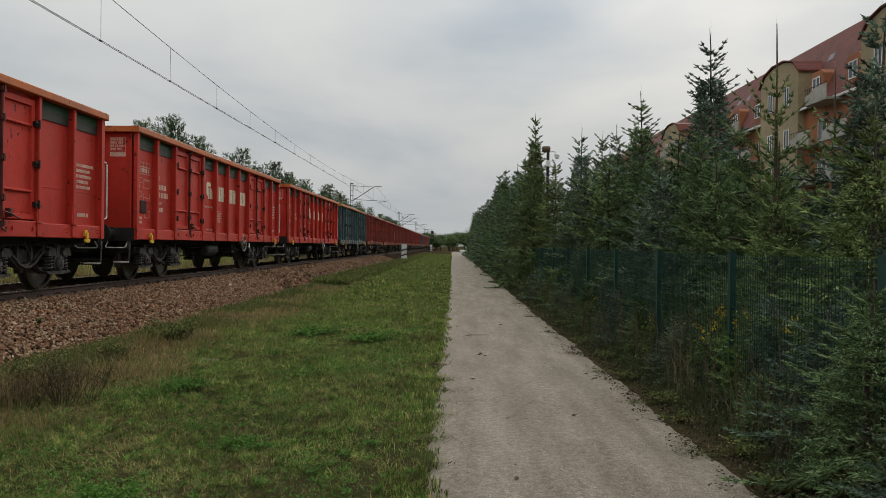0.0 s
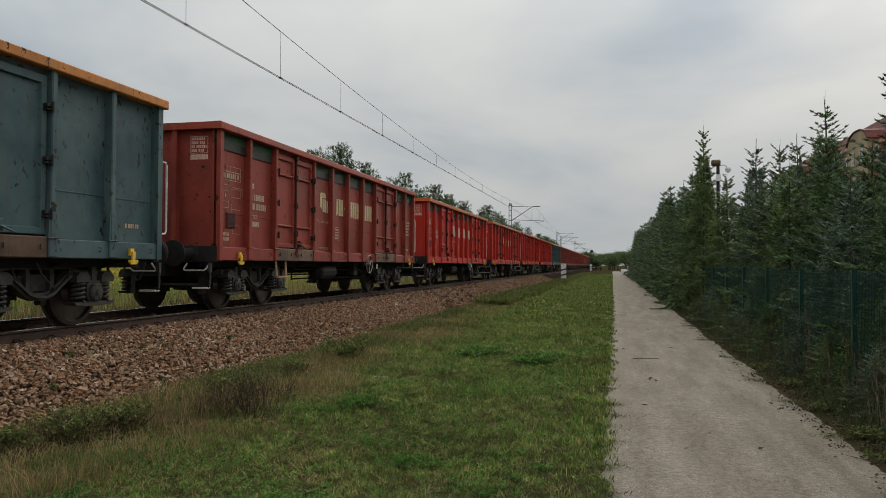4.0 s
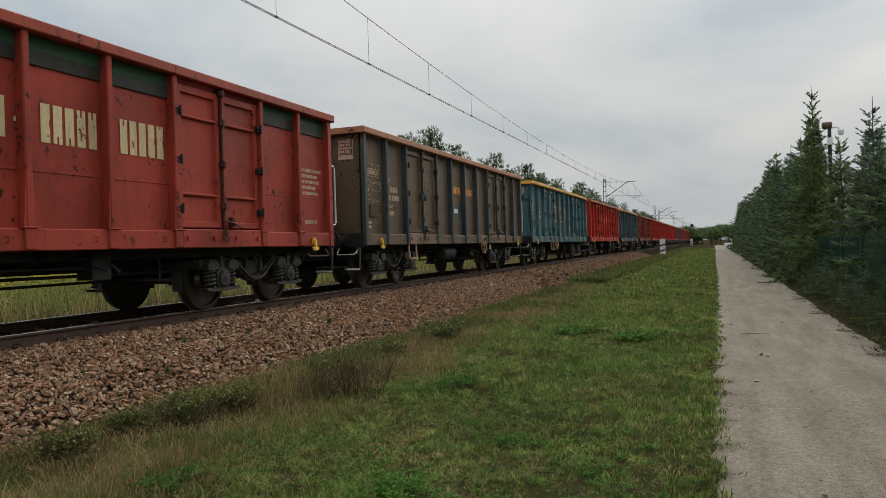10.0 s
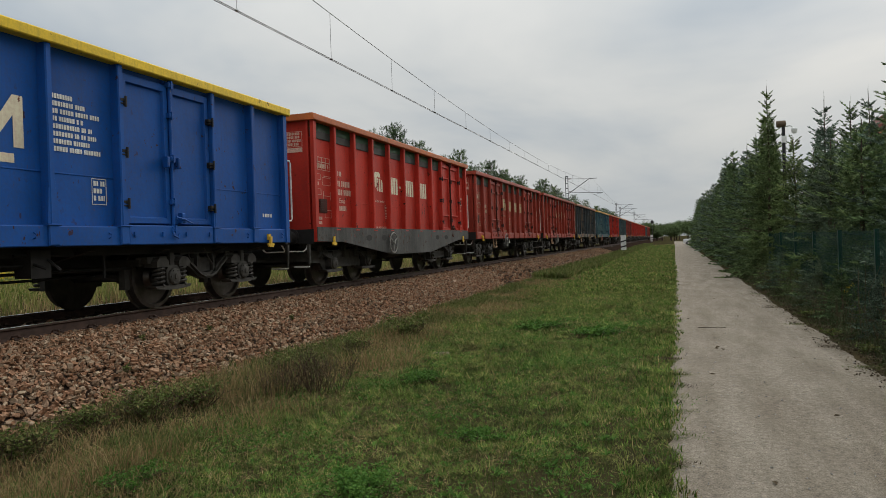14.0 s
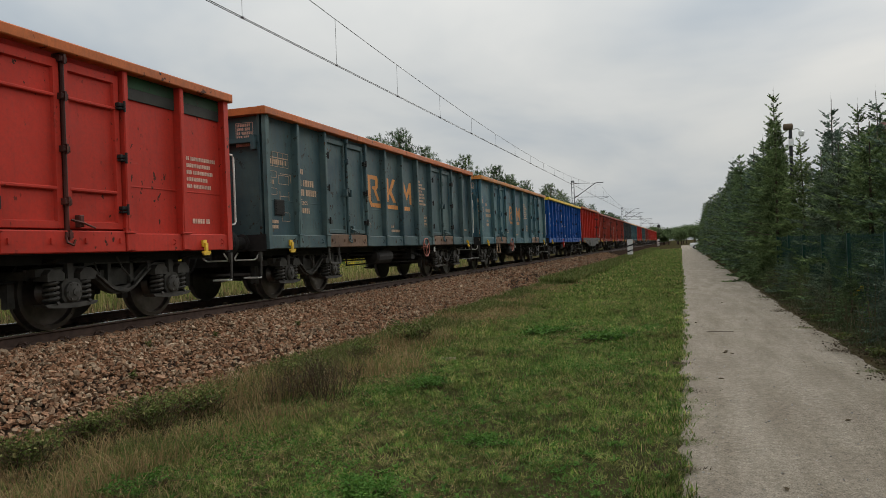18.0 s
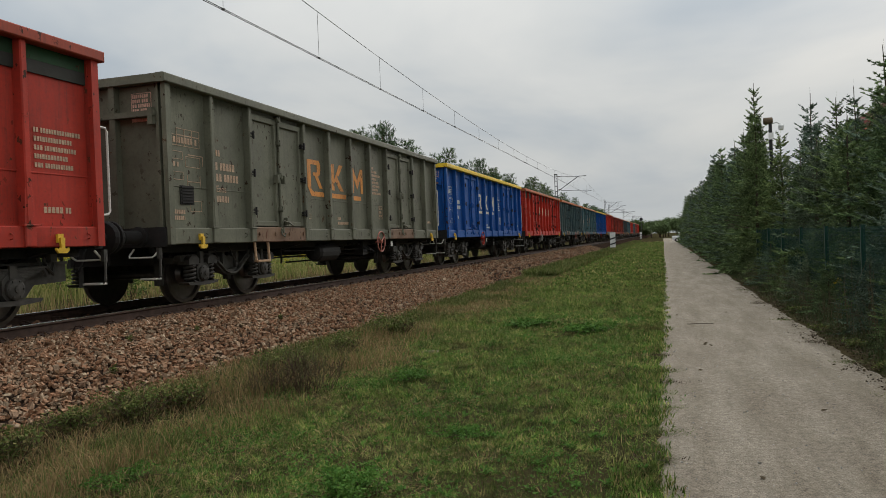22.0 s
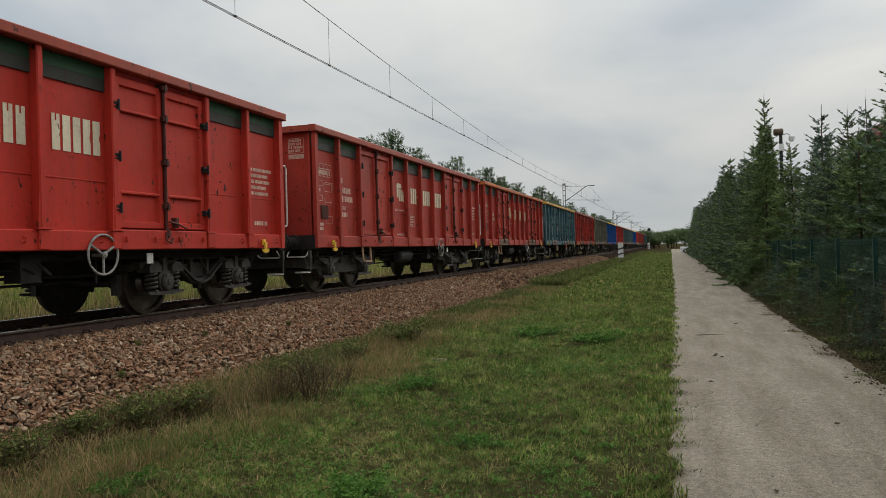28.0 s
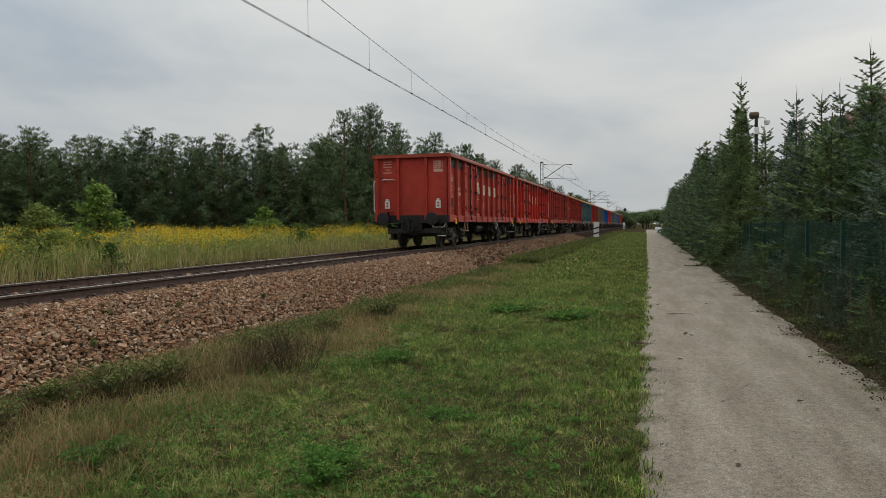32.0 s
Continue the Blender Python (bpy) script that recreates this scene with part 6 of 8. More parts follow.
while y < 118:
    x = 3.35 + hedge_rand.uniform(-0.2, 0.35)
    h = hedge_rand.uniform(4.4, 5.6) if y < 44 else hedge_rand.uniform(5.2, 6.4)
    spruce(x, y, h, ((1, 0, 3, 1) if y < 40 else (5, 6, 5, 6))[i % 4], 1.0 + 0.12 * hedge_rand.random(), i % 3 == 2, 71 * i)
    y += hedge_rand.uniform(1.3, 1.9) if y < 60 else hedge_rand.uniform(2.2, 3.2)
    i += 1
y = 3.0
while y < 60:
    spruce(6.0 + hedge_rand.uniform(-0.5, 0.7), y, hedge_rand.uniform(2.0, 2.7) if y < 20 else hedge_rand.uniform(2.6, 3.6), (6, 5, 6)[i % 3], 1.2, i % 2 == 0, 53 * i, "young spruce in a second row behind the fence")
    y += hedge_rand.uniform(1.6, 2.3)
    i += 1


def leaves(n, centres, spread, size, r, flat=0.5):
    """n small pointed leaves scattered about the centres."""
    c = centres[r.integers(0, len(centres), n)]
    p = c + r.normal(size=(n, 3)) * spread
    d = unit(r.normal(size=(n, 3)) * [1, 1, flat])
    s = np.cross(d, unit(r.normal(size=(n, 3)) + [0, 0, 1.5]))
    s = unit(s)
    L = size * r.uniform(0.6, 1.3, (n, 1))
    v = np.stack([p, p + d * L * 0.5 + s * L * 0.28, p + d * L, p + d * L * 0.5 - s * L * 0.28], 1).reshape(-1, 3)
    b = 4 * np.arange(n)[:, None]
    return v, np.concatenate([b + [0, 1, 2], b + [0, 2, 3]], 1).reshape(-1, 3)


def blades(xs, ys, zs, h, w, lean=0.35, r=None):
    """Bent blades: two quads' worth of triangles to a tip."""
    r = r or rng
    n = len(xs)
    p = np.stack([xs, ys, zs], 1)
    az = r.uniform(0, 2 * np.pi, n)
    d = np.stack([np.cos(az), np.sin(az), np.zeros(n)], 1)
    fa = r.uniform(0, 2 * np.pi, n)
    s = np.stack([np.cos(fa), np.sin(fa), np.zeros(n)], 1) * (w / 2)[:, None] if isinstance(w, np.ndarray) else np.stack([np.cos(fa), np.sin(fa), np.zeros(n)], 1) * w / 2
    ln = lean * r.uniform(0.2, 1.4, n)
    mid = p + d * (h * ln * 0.35)[:, None] + np.array([0, 0, 1.0]) * (h * 0.58)[:, None]
    tip = p + d * (h * ln)[:, None] + np.array([0, 0, 1.0]) * (h * (1 - 0.25 * ln))[:, None]
    v = np.stack([p - s, p + s, mid + s * 0.7, mid - s * 0.7, tip], 1).reshape(-1, 3)
    b = 5 * np.arange(n)[:, None]
    return v, np.concatenate([b + [0, 1, 2], b + [0, 2, 3], b + [3, 2, 4]], 1).reshape(-1, 3)


def patchy(x, y, k=1.0, s=0.0):
    return np.sin(x * 1.7 * k + 1.3 + s) * np.sin(y * 1.1 * k + 0.7 * s) + 0.6 * np.sin(x * 3.9 * k - y * 2.3 * k + s) + 0.4 * np.sin(y * 5.1 * k + x * 0.7 + s)


def scatter(n, x0, x1, y0, y1, power=1.6):
    """Points thinning out with distance along the track."""
    return rng.uniform(x0, x1, n), y0 + (y1 - y0) * rng.random(n) ** power


def wisps(xs, ys, zs, h, w, lean, r=None):
    """Single pointed blades that lie over more or less."""
    r = r or rng
    n = len(xs)
    p = np.stack([xs, ys, zs], 1)
    az, fa = r.uniform(0, 2 * np.pi, n), r.uniform(0, 2 * np.pi, n)
    s = np.stack([np.cos(fa), np.sin(fa), np.zeros(n)], 1) * (w / 2 * np.ones(n))[:, None]
    ln = lean * r.uniform(0.1, 1.0, n)
    tip = p + np.stack([np.cos(az) * h * ln, np.sin(az) * h * ln, h * np.maximum(0.25, 1 - 0.45 * ln)], 1)
    return np.stack([p - s, p + s, tip], 1).reshape(-1, 3), np.arange(3 * n).reshape(-1, 3)


# mown verge between the path and the track: matted tufts of uneven height
tx, ty = scatter(15000, -4.5, 0.02, 2.5, 27, 1.75)
pick = rng.integers(0, len(tx), 560000)
spread_ = rng.lognormal(0, 0.35, len(tx))[pick]
gx1, gy1 = tx[pick] + rng.normal(0, 0.040, len(pick)) * spread_ * (1 + ty[pick] * 0.05), ty[pick] + rng.normal(0, 0.050, len(pick)) * spread_ * (1 + ty[pick] * 0.08)
gx1 = np.minimum(gx1, -0.08 + 0.05 * np.sin(gy1 * 6.1))
tuft_high = rng.lognormal(0, 0.36, len(tx))[pick]
far_scale = 1 + np.maximum(0, gy1 - 5) * 0.09
keep = rng.random(len(gx1)) < np.clip(0.9 + 0.30 * patchy(gx1, gy1), 0.35, 1) * np.where(gx1 < -3.7, np.clip((gx1 + 4.5) / 0.8, 0, 1), 1)
gx1, gy1, far_scale, tuft_high = gx1[keep], gy1[keep], far_scale[keep], tuft_high[keep]
hh = tuft_high * (0.030 + 0.045 * rng.random(len(gx1))) * (1 + 0.28 * patchy(gx1, gy1, 0.7, 2)) * far_scale ** 0.3
v, t = wisps(gx1, gy1, ground_z(gx1, gy1) - 0.004, hh, 0.0062 * far_scale, 1.7)
verge = part("verge_grass", big_mesh("verge_grass", v, t), M_GRASS)
tagged(verge, "short matted green grass with yellowish patches", "grass", kind="stuff")
# straw left by mowing, lying flat
hx, hy = scatter(90000, -5.0, -0.15, 2.6, 20, 1.6)
keep = rng.random(len(hx)) < np.clip(0.06 + 0.36 * patchy(hx, hy, 0.9, 4) + 0.55 * np.clip((-2.6 - hx) / 1.0, 0, 1), 0.02, 1)
hx, hy = hx[keep], hy[keep]
v, t = wisps(hx, hy, ground_z(hx, hy) + rng.uniform(0.005, 0.04, len(hx)), np.full(len(hx), 0.05) * rng.uniform(0.5, 1.5, len(hx)), 0.0055 * (1 + hy * 0.05), 3.2)
tagged(part("mown_straw", big_mesh("mown_straw", v, t), M_DRY), "dry mown straw lying in the verge", "straw", kind="stuff")
# flat rosettes of broad leaves
qx, qy = scatter(900, -4.1, -0.15, 2.7, 16, 1.5)
lobes = rng.integers(0, 900, 8500)
az = rng.uniform(0, 6.28, 8500)
ln = rng.uniform(0.025, 0.055, 8500) * (1 + qy[lobes] * 0.04)
wd = ln * rng.uniform(0.22, 0.38, 8500)
c0 = np.stack([qx[lobes], qy[lobes], ground_z(qx[lobes], qy[lobes]) + 0.012], 1)
dv = np.stack([np.cos(az), np.sin(az), rng.uniform(0.25, 0.9, 8500)], 1)
sv = np.stack([-np.sin(az), np.cos(az), np.zeros(8500)], 1)
v = np.stack([c0, c0 + dv * (ln * 0.6)[:, None] + sv * (wd / 2)[:, None], c0 + dv * ln[:, None] * [1, 1, 0.75], c0 + dv * (ln * 0.6)[:, None] - sv * (wd / 2)[:, None]], 1).reshape(-1, 3)
q4 = 4 * np.arange(8500)[:, None]
tagged(part("leaf_rosettes", big_mesh("leaf_rosettes", v, np.concatenate([q4 + [0, 1, 2], q4 + [0, 2, 3]], 1)), M_CLOVER), "broad-leaved rosettes pressed into the mown grass", "weed", kind="stuff")
gx2, gy2 = scatter(34000, -4.4, 0.0, 22, 130, 1.8)
v, t = blades(gx2, gy2, ground_z(gx2, gy2) - 0.005, np.full(len(gx2), 0.10) * rng.uniform(0.7, 1.3, len(gx2)), 0.042 * (1 + (gy2 - 22) * 0.02), 0.7)
verge2 = part("distant_verge_grass", big_mesh("distant_verge_grass", v, t), M_GRASS)
tagged(verge2, "bright green verge grass further along the path", "grass", kind="stuff")

gx5, gy5 = rng.uniform(-5.2, -0.2, 16000), rng.uniform(-14, 2.7, 16000)
v, t = blades(gx5, gy5, ground_z(gx5, gy5) - 0.005, 0.08 * rng.uniform(0.6, 1.4, len(gx5)), 0.026, 0.9)
tagged(part("nearer_verge_grass", big_mesh("nearer_verge_grass", v, t), M_GRASS), "short mown grass that goes on behind", "grass", kind="stuff")
# grass creeping over the path's edges
gx3, gy3 = scatter(14000, -0.24, 0.16, 2.6, 40, 1.4)
gx3 = gx3 + path_edge(gy3, 1.0)
gx3 = gx3 - 0.13 + 0.07 * np.sin(gy3 * 5.3) * np.sin(gy3 * 2.1 + 1)
keep = rng.random(len(gx3)) < np.clip(0.6 + 0.5 * patchy(gx3 * 0.2, gy3, 1.6, 1), 0.1, 1)
gx3, gy3 = gx3[keep], gy3[keep]
v, t = blades(gx3, gy3, np.full(len(gx3), 0.01), 0.06 * rng.uniform(0.5, 1.3, len(gx3)), 0.008 * (1 + gy3 * 0.04), 0.65)
edge = part("path_edge_grass", big_mesh("path_edge_grass", v, t), M_GRASS)
tagged(edge, "ragged grass tufts creeping over the path edge", "grass", kind="stuff")

# clover and low broad leaves in the verge
cx, cy = scatter(70, -4.0, -0.2, 2.9, 18, 1.4)
cc = np.stack([cx, cy, ground_z(cx, cy) + 0.05], 1)
v, t = leaves(16000, cc, [0.15, 0.17, 0.016], 0.024, rng, 0.35)
clover = part("clover_patches", big_mesh("clover_patches", v, t), M_CLOVER)
tagged(clover, "dark green clover and plantain patches in the grass", "clover", kind="stuff")


def weed_clump(x, y, n, wide, high, size, mat, name, label, stalks=20):
    r = np.random.default_rng(int(abs(x * 131 + y * 17)))
    e = empty(name, pose(x, y, float(ground_z(x, y))))
    tagged(e, label, "weed")
    st = Mesh()
    tips = []
    for k in range(stalks):
        az, q = r.uniform(0, 6.28), r.uniform(0.1, 1)
        tip = (wide * q * math.cos(az), wide * q * math.sin(az), high * r.uniform(0.55, 1.0))
        mid = (tip[0] * 0.75 + r.normal(0, 0.05), tip[1] * 0.75 + r.normal(0, 0.05), tip[2] * 0.5)
        st.tube([(tip[0] * 0.55, tip[1] * 0.55, 0), mid, tip], 0.004, 4, 0.0015)
        for b_ in range(2):
            e2 = (mid[0] + r.normal(0, 0.09), mid[1] + r.normal(0, 0.09), mid[2] + r.uniform(0.05, 0.2) * high * 2)
            st.tube([mid, e2], 0.0025, 3, 0.001)
        tips += [np.array(tip) * u + [0, 0, 0] for u in (0.35, 0.55, 0.75, 0.9, 1.0)]
    tagged(part("stem", st.data("stem"), M_DARKWEED, e), kind="stuff")
    v, t = leaves(n, np.array(tips), [wide * 0.10, wide * 0.10, high * 0.06], size, r, 0.6)
    part("leaves", big_mesh("leaves", v, t), mat, e)
    return e


weed_clump(-1.90, 4.0, 4200, 0.30, 0.20, 0.024, M_CLOVER, "leafy_weed", "bushy green leafy weed in the mown grass")
weed_clump(-2.80, 7.80, 1800, 0.32, 0.12, 0.028, M_CLOVER, "leafy_weed", "low dark green leafy weed in the mown grass")
weed_clump(-1.55, 5.6, 1500, 0.30, 0.08, 0.026, M_CLOVER, "leafy_weed", "flat clover clump in the mown grass")
weed_clump(-1.2, 12.0, 900, 0.5, 0.12, 0.06, M_CLOVER, "leafy_weed", "broad patch of clover in the mown grass")
weed_clump(-2.3, 12.6, 900, 0.5, 0.12, 0.06, M_CLOVER, "leafy_weed", "broad patch of clover in the mown grass")
weed_clump(-3.66, 7.1, 1300, 0.46, 0.52, 0.020, M_DARKWEED, "withered_bush", "withered brown twiggy weed bush by the ballast", 52)
weed_clump(-4.05, 6.85, 600, 0.42, 0.38, 0.020, M_DARKWEED, "withered_bush", "withered brown twiggy weed bush by the ballast", 45)
weed_clump(-3.45, 3.95, 1500, 0.24, 0.13, 0.022, M_CLOVER, "leafy_weed", "light green grassy tuft in the mown grass", 30)
weed_clump(-4.62, 5.5, 1100, 0.34, 0.30, 0.035, M_DULLGRASS, "leafy_weed", "dull green feathery weed at the ballast foot", 60)
weed_clump(-4.70, 4.2, 900, 0.34, 0.26, 0.035, M_DULLGRASS, "leafy_weed", "dull green feathery weed at the ballast foot", 50)
weed_clump(-4.45, 7.9, 900, 0.34, 0.30, 0.035, M_DULLGRASS, "leafy_weed", "dull green feathery weed at the ballast foot", 50)
weed_clump(-4.35, 11.5, 900, 0.42, 0.34, 0.05, M_DULLGRASS, "leafy_weed", "dull green feathery weed at the ballast foot", 50)
weed_clump(-4.55, 6.1, 900, 0.32, 0.28, 0.035, M_DULLGRASS, "leafy_weed", "dull green feathery weed at the ballast foot", 50)
weed_clump(-4.75, 4.95, 700, 0.25, 0.24, 0.035, M_DULLGRASS, "leafy_weed", "dull green feathery weed at the ballast foot", 40)
weed_clump(-4.3, 9.4, 800, 0.30, 0.34, 0.035, M_DULLGRASS, "leafy_weed", "dull green feathery weed at the ballast foot", 40)
for wx, wy, wz in ((-5.6, 6.4, 0.40), (-6.1, 8.6, 0.5), (-6.2, 7.4, 0.5), (-5.9, 10.5, 0.45)):
    e = weed_clump(wx, wy, 90, 0.06, 0.09, 0.03, M_DULLGRASS, "ballast_weed", "tiny green weed among the ballast stones", 6)
    e.location.z = bed_z(wx) + 0.01

for wx, wy, wn_, wh in ((2.24, 4.7, 420, 0.10), (2.30, 5.5, 380, 0.14), (2.20, 6.6, 300, 0.08), (2.26, 7.4, 380, 0.12), (2.22, 8.8, 320, 0.10), (2.28, 10.3, 380, 0.14), (2.22, 12.2, 320, 0.10), (2.26, 14.6, 320, 0.12)):
    weed_clump(wx, wy, wn_, 0.20, wh, 0.034, M_DULLGRASS, "edge_weed", "small green weed on the hedge side of the path", 14)

# dry strip along the foot of the ballast
dx, dy = scatter(86000, -5.35, -3.0, 2.6, 30, 1.7)
edge_in = -3.72 + 0.45 * np.clip((7.5 - dy) / 3, 0, 1) + 0.22 * np.sin(dy * 0.9) + 0.15 * np.sin(dy * 2.3)
keep = rng.random(len(dx)) < np.clip((edge_in - dx + 0.25) / 0.4, 0, 1) * np.clip((dx + 5.45) / 0.35, 0.0, 1) * np.clip(0.75 + 0.35 * patchy(dx, dy, 0.8, 3), 0.2, 1)
dx, dy = dx[keep], dy[keep]
dryness = patchy(dx, dy, 0.55, 6) + (dx + 4.35) * 1.6 + 0.25 * np.clip((7.0 - dy) / 3, 0, 1)
dz = np.maximum(ground_z(dx, dy), bed_z(dx) * (dx < -5.05)) - 0.01
hh = (0.045 + 0.12 * rng.random(len(dx))) * (1 + 0.2 * patchy(dx, dy, 0.8, 5)) * np.clip((dx + 5.6) / 0.5, 0.55, 1)
for sel, mat, name, label in ((dryness > -0.15, M_DRY, "dry_grass", "tall straw-coloured dry grass beside the ballast"), (dryness <= -0.15, M_DULLGRASS, "weedy_grass", "dull green unmown grass beside the ballast")):
    v, t = blades(dx[sel], dy[sel], dz[sel], hh[sel], 0.0055 * (1 + dy[sel] * 0.06), 1.0)
    tagged(part(name, big_mesh(name, v, t), mat), label, "grass", kind="stuff")
fx, fy = scatter(15000, -5.2, -3.9, 28, 140, 1.6)
v, t = blades(fx, fy, ground_z(fx, fy), 0.28 * rng.uniform(0.6, 1.3, len(fx)), 0.042 * (1 + fy * 0.012), 0.6)
tagged(part("distant_dry_grass", big_mesh("distant_dry_grass", v, t), M_DULLGRASS), "unmown dull grass strip along the distant ballast", "grass", kind="stuff")
hx, hy = scatter(9000, -4.9, -3.6, 3.0, 12, 1.3)
keep = patchy(hx, hy, 0.6, 9) > 0.35
v, t = blades(hx[keep], hy[keep], ground_z(hx[keep], hy[keep]), 0.30 * rng.uniform(0.5, 1.25, keep.sum()), 0.0065, 0.6)
tagged(part("dry_stalks", big_mesh("dry_stalks", v, t), M_DRY), "thin pale dead grass stalks beside the ballast", "grass", kind="stuff")

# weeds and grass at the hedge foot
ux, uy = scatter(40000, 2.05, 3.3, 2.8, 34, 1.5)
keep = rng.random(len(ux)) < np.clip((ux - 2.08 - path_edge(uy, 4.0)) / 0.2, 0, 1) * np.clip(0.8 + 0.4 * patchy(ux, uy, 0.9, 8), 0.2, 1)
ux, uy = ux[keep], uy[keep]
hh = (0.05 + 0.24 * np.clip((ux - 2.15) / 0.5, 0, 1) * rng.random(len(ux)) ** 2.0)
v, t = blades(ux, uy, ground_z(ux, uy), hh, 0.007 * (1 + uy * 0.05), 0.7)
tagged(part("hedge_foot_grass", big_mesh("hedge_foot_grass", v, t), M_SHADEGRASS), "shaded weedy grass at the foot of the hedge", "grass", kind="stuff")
qx, qy = scatter(1100, 2.45, 3.0, 3.6, 26, 1.3)
v, t = blades(qx, qy, ground_z(qx, qy), 0.62 * rng.uniform(0.4, 1.3, len(qx)), 0.007, 0.45)
tagged(part("dry_hedge_stalks", big_mesh("dry_hedge_stalks", v, t), M_STALK), "tall pale dead stalks along the green fence", "stalks", kind="stuff")
sx1, sy1 = scatter(900, 2.28, 3.2, 3.4, 30, 1.3)
sc_ = np.stack([sx1, sy1, rng.uniform(0.05, 1.05, 900) * np.clip((sx1 - 2.2) / 0.5, 0.25, 1)], 1)
v, t = leaves(30000, sc_, [0.11, 0.16, 0.13], 0.026, rng, 0.7)
tagged(part("fence_scrub", big_mesh("fence_scrub", v, t), M_SCRUB), "leafy scrub growing through the green mesh fence", "scrub", kind="stuff")
lx, ly = rng.uniform(1.80, 2.45, 900), 2.8 + 22 * rng.random(900) ** 1.4
keep = rng.random(900) < np.clip((lx - 1.80) / 0.4, 0.05, 1)
lc = np.stack([lx, ly, np.full(900, 0.045)], 1)[keep]
v, t = leaves(9000, lc, [0.05, 0.09, 0.006], 0.030, rng, 0.12)
tagged(part("leaf_litter", big_mesh("leaf_litter", v, t), M_LITTER), "brown needle and leaf litter along the path edge", "litter", kind="stuff")
px_, py_ = scatter(60, 2.5, 2.74, 4.2, 12, 1.2)
st = Mesh()
for a_, b_, h_ in zip(px_, py_, rng.uniform(0.5, 1.15, 60)):
    st.tube([(a_, b_, 0), (a_ + rng.normal(0, 0.03), b_ + rng.normal(0, 0.03), h_ * 0.6), (a_ + rng.normal(0, 0.08), b_ + rng.normal(0, 0.06), h_)], 0.005, 4, 0.002)
tagged(part("dead_stems", st.data("dead_stems"), M_STALK), "upright brown dead weed stems before the fence", "stems", kind="stuff")


def goldenrod(x, y, h, n=5):
    r = np.random.default_rng(int(abs(x * 97 + y * 31)))
    e = empty("goldenrod", pose(x, y, float(ground_z(x, y))))
    tagged(e, "flowering goldenrod beside the green fence", "goldenrod")
    st, tips, lf = Mesh(), [], []
    for k in range(n):
        az = r.uniform(0, 6.28)
        tip = np.array([0.16 * math.cos(az), 0.16 * math.sin(az), h * r.uniform(0.8, 1.05)])
        st.tube([(0, 0, 0), tip * [0.5, 0.5, 0.6], tip], 0.005, 4, 0.002)
        lf += [tip * u for u in (0.3, 0.45, 0.6, 0.72)]
        tips += [tip + np.array([math.cos(az) * q * 0.10, math.sin(az) * q * 0.10, -0.05 * q * q - 0.06 + 0.08 * (1 - q)]) for q in (0, 0.3, 0.6, 1.0)]
    tagged(part("stem", st.data("stem"), M_LEAF, e), kind="stuff")
    v, t = leaves(170 * n // 3, np.array(lf), [0.05, 0.05, 0.06], 0.05, r, 0.4)
    part("leaves", big_mesh("leaves", v, t), M_LEAF, e)
    v, t = leaves(150 * n // 3, np.array(tips), [0.015, 0.015, 0.013], 0.015, r, 1.0)
    tagged(part("bloom", big_mesh("bloom", v, t), M_GOLD, e, "yellow bloom plumes"), kind="stuff")


for gx_, gy_, gh, gn in ((2.70, 6.72, 0.96, 5), (2.66, 7.9, 0.80, 2), (2.98, 5.75, 1.05, 5), (2.62, 9.6, 0.80, 2), (2.7, 12.4, 0.8, 2)):
    goldenrod(gx_, gy_, gh, gn)

# pines behind the railway
PINES = []
for k in range(3):
    r = np.random.default_rng(70 + k)
    h = 10.0
    S, D, L = [], [], []
    z = 0.5
    while z < h - 0.25:
        f = 1 - z / h
        nb = 6 if f > 0.15 else 4
        a0 = r.uniform(0, 6.28)
        for j in range(nb):
            az = a0 + 2 * np.pi * (j + r.uniform(-0.3, 0.3)) / nb
            Rb = (0.22 + 2.9 * f ** 0.88 * min(1, 0.7 + z / 6)) * r.uniform(0.6, 1.15)
            d = np.array([np.cos(az), np.sin(az), 0.12 + 0.75 * (1 - f) ** 2])
            ns_ = max(2, int(Rb * 3.2))
            q = np.linspace(0.35, 1, ns_)
            p0 = np.array([0, 0, z]) + d * (q * Rb)[:, None] + [0, 0, 0.10] * (q * q * Rb)[:, None]
            for c_ in range(3):
                p = p0 + r.normal(0, 1, (ns_, 3)) * (0.10 + 0.13 * Rb * (1.1 - q))[:, None] * [1, 1, 0.35]
                for w_ in range(3):
                    S.append(p + r.normal(0, 0.05, p.shape))
                    D.append(d[None] * 0.55 + r.normal(0, 0.38, p.shape) + [0, 0, 0.75])
                    L.append(r.uniform(0.18, 0.34, ns_))
        z += r.uniform(0.40, 0.60)
    for top in ((0, 0, h - 0.7), (0.18, 0.1, h - 0.95), (-0.15, 0.12, h - 1.05), (0.05, -0.2, h - 1.1)):
        S.append(np.array([top]))
        D.append(np.array([[top[0] * 0.5, top[1] * 0.5, 1.0]]))
        L.append(np.array([0.7 if top[0] == 0 else 0.45]))
    v, t = needles(np.concatenate(S), np.concatenate(D), np.concatenate(L), 17, 0.14, 0.026, 0.75, r)
    PINES.append((big_mesh("pine_crown", v, t), trunk_mesh(h * 0.96, 0.13, 20 + k, 26)))


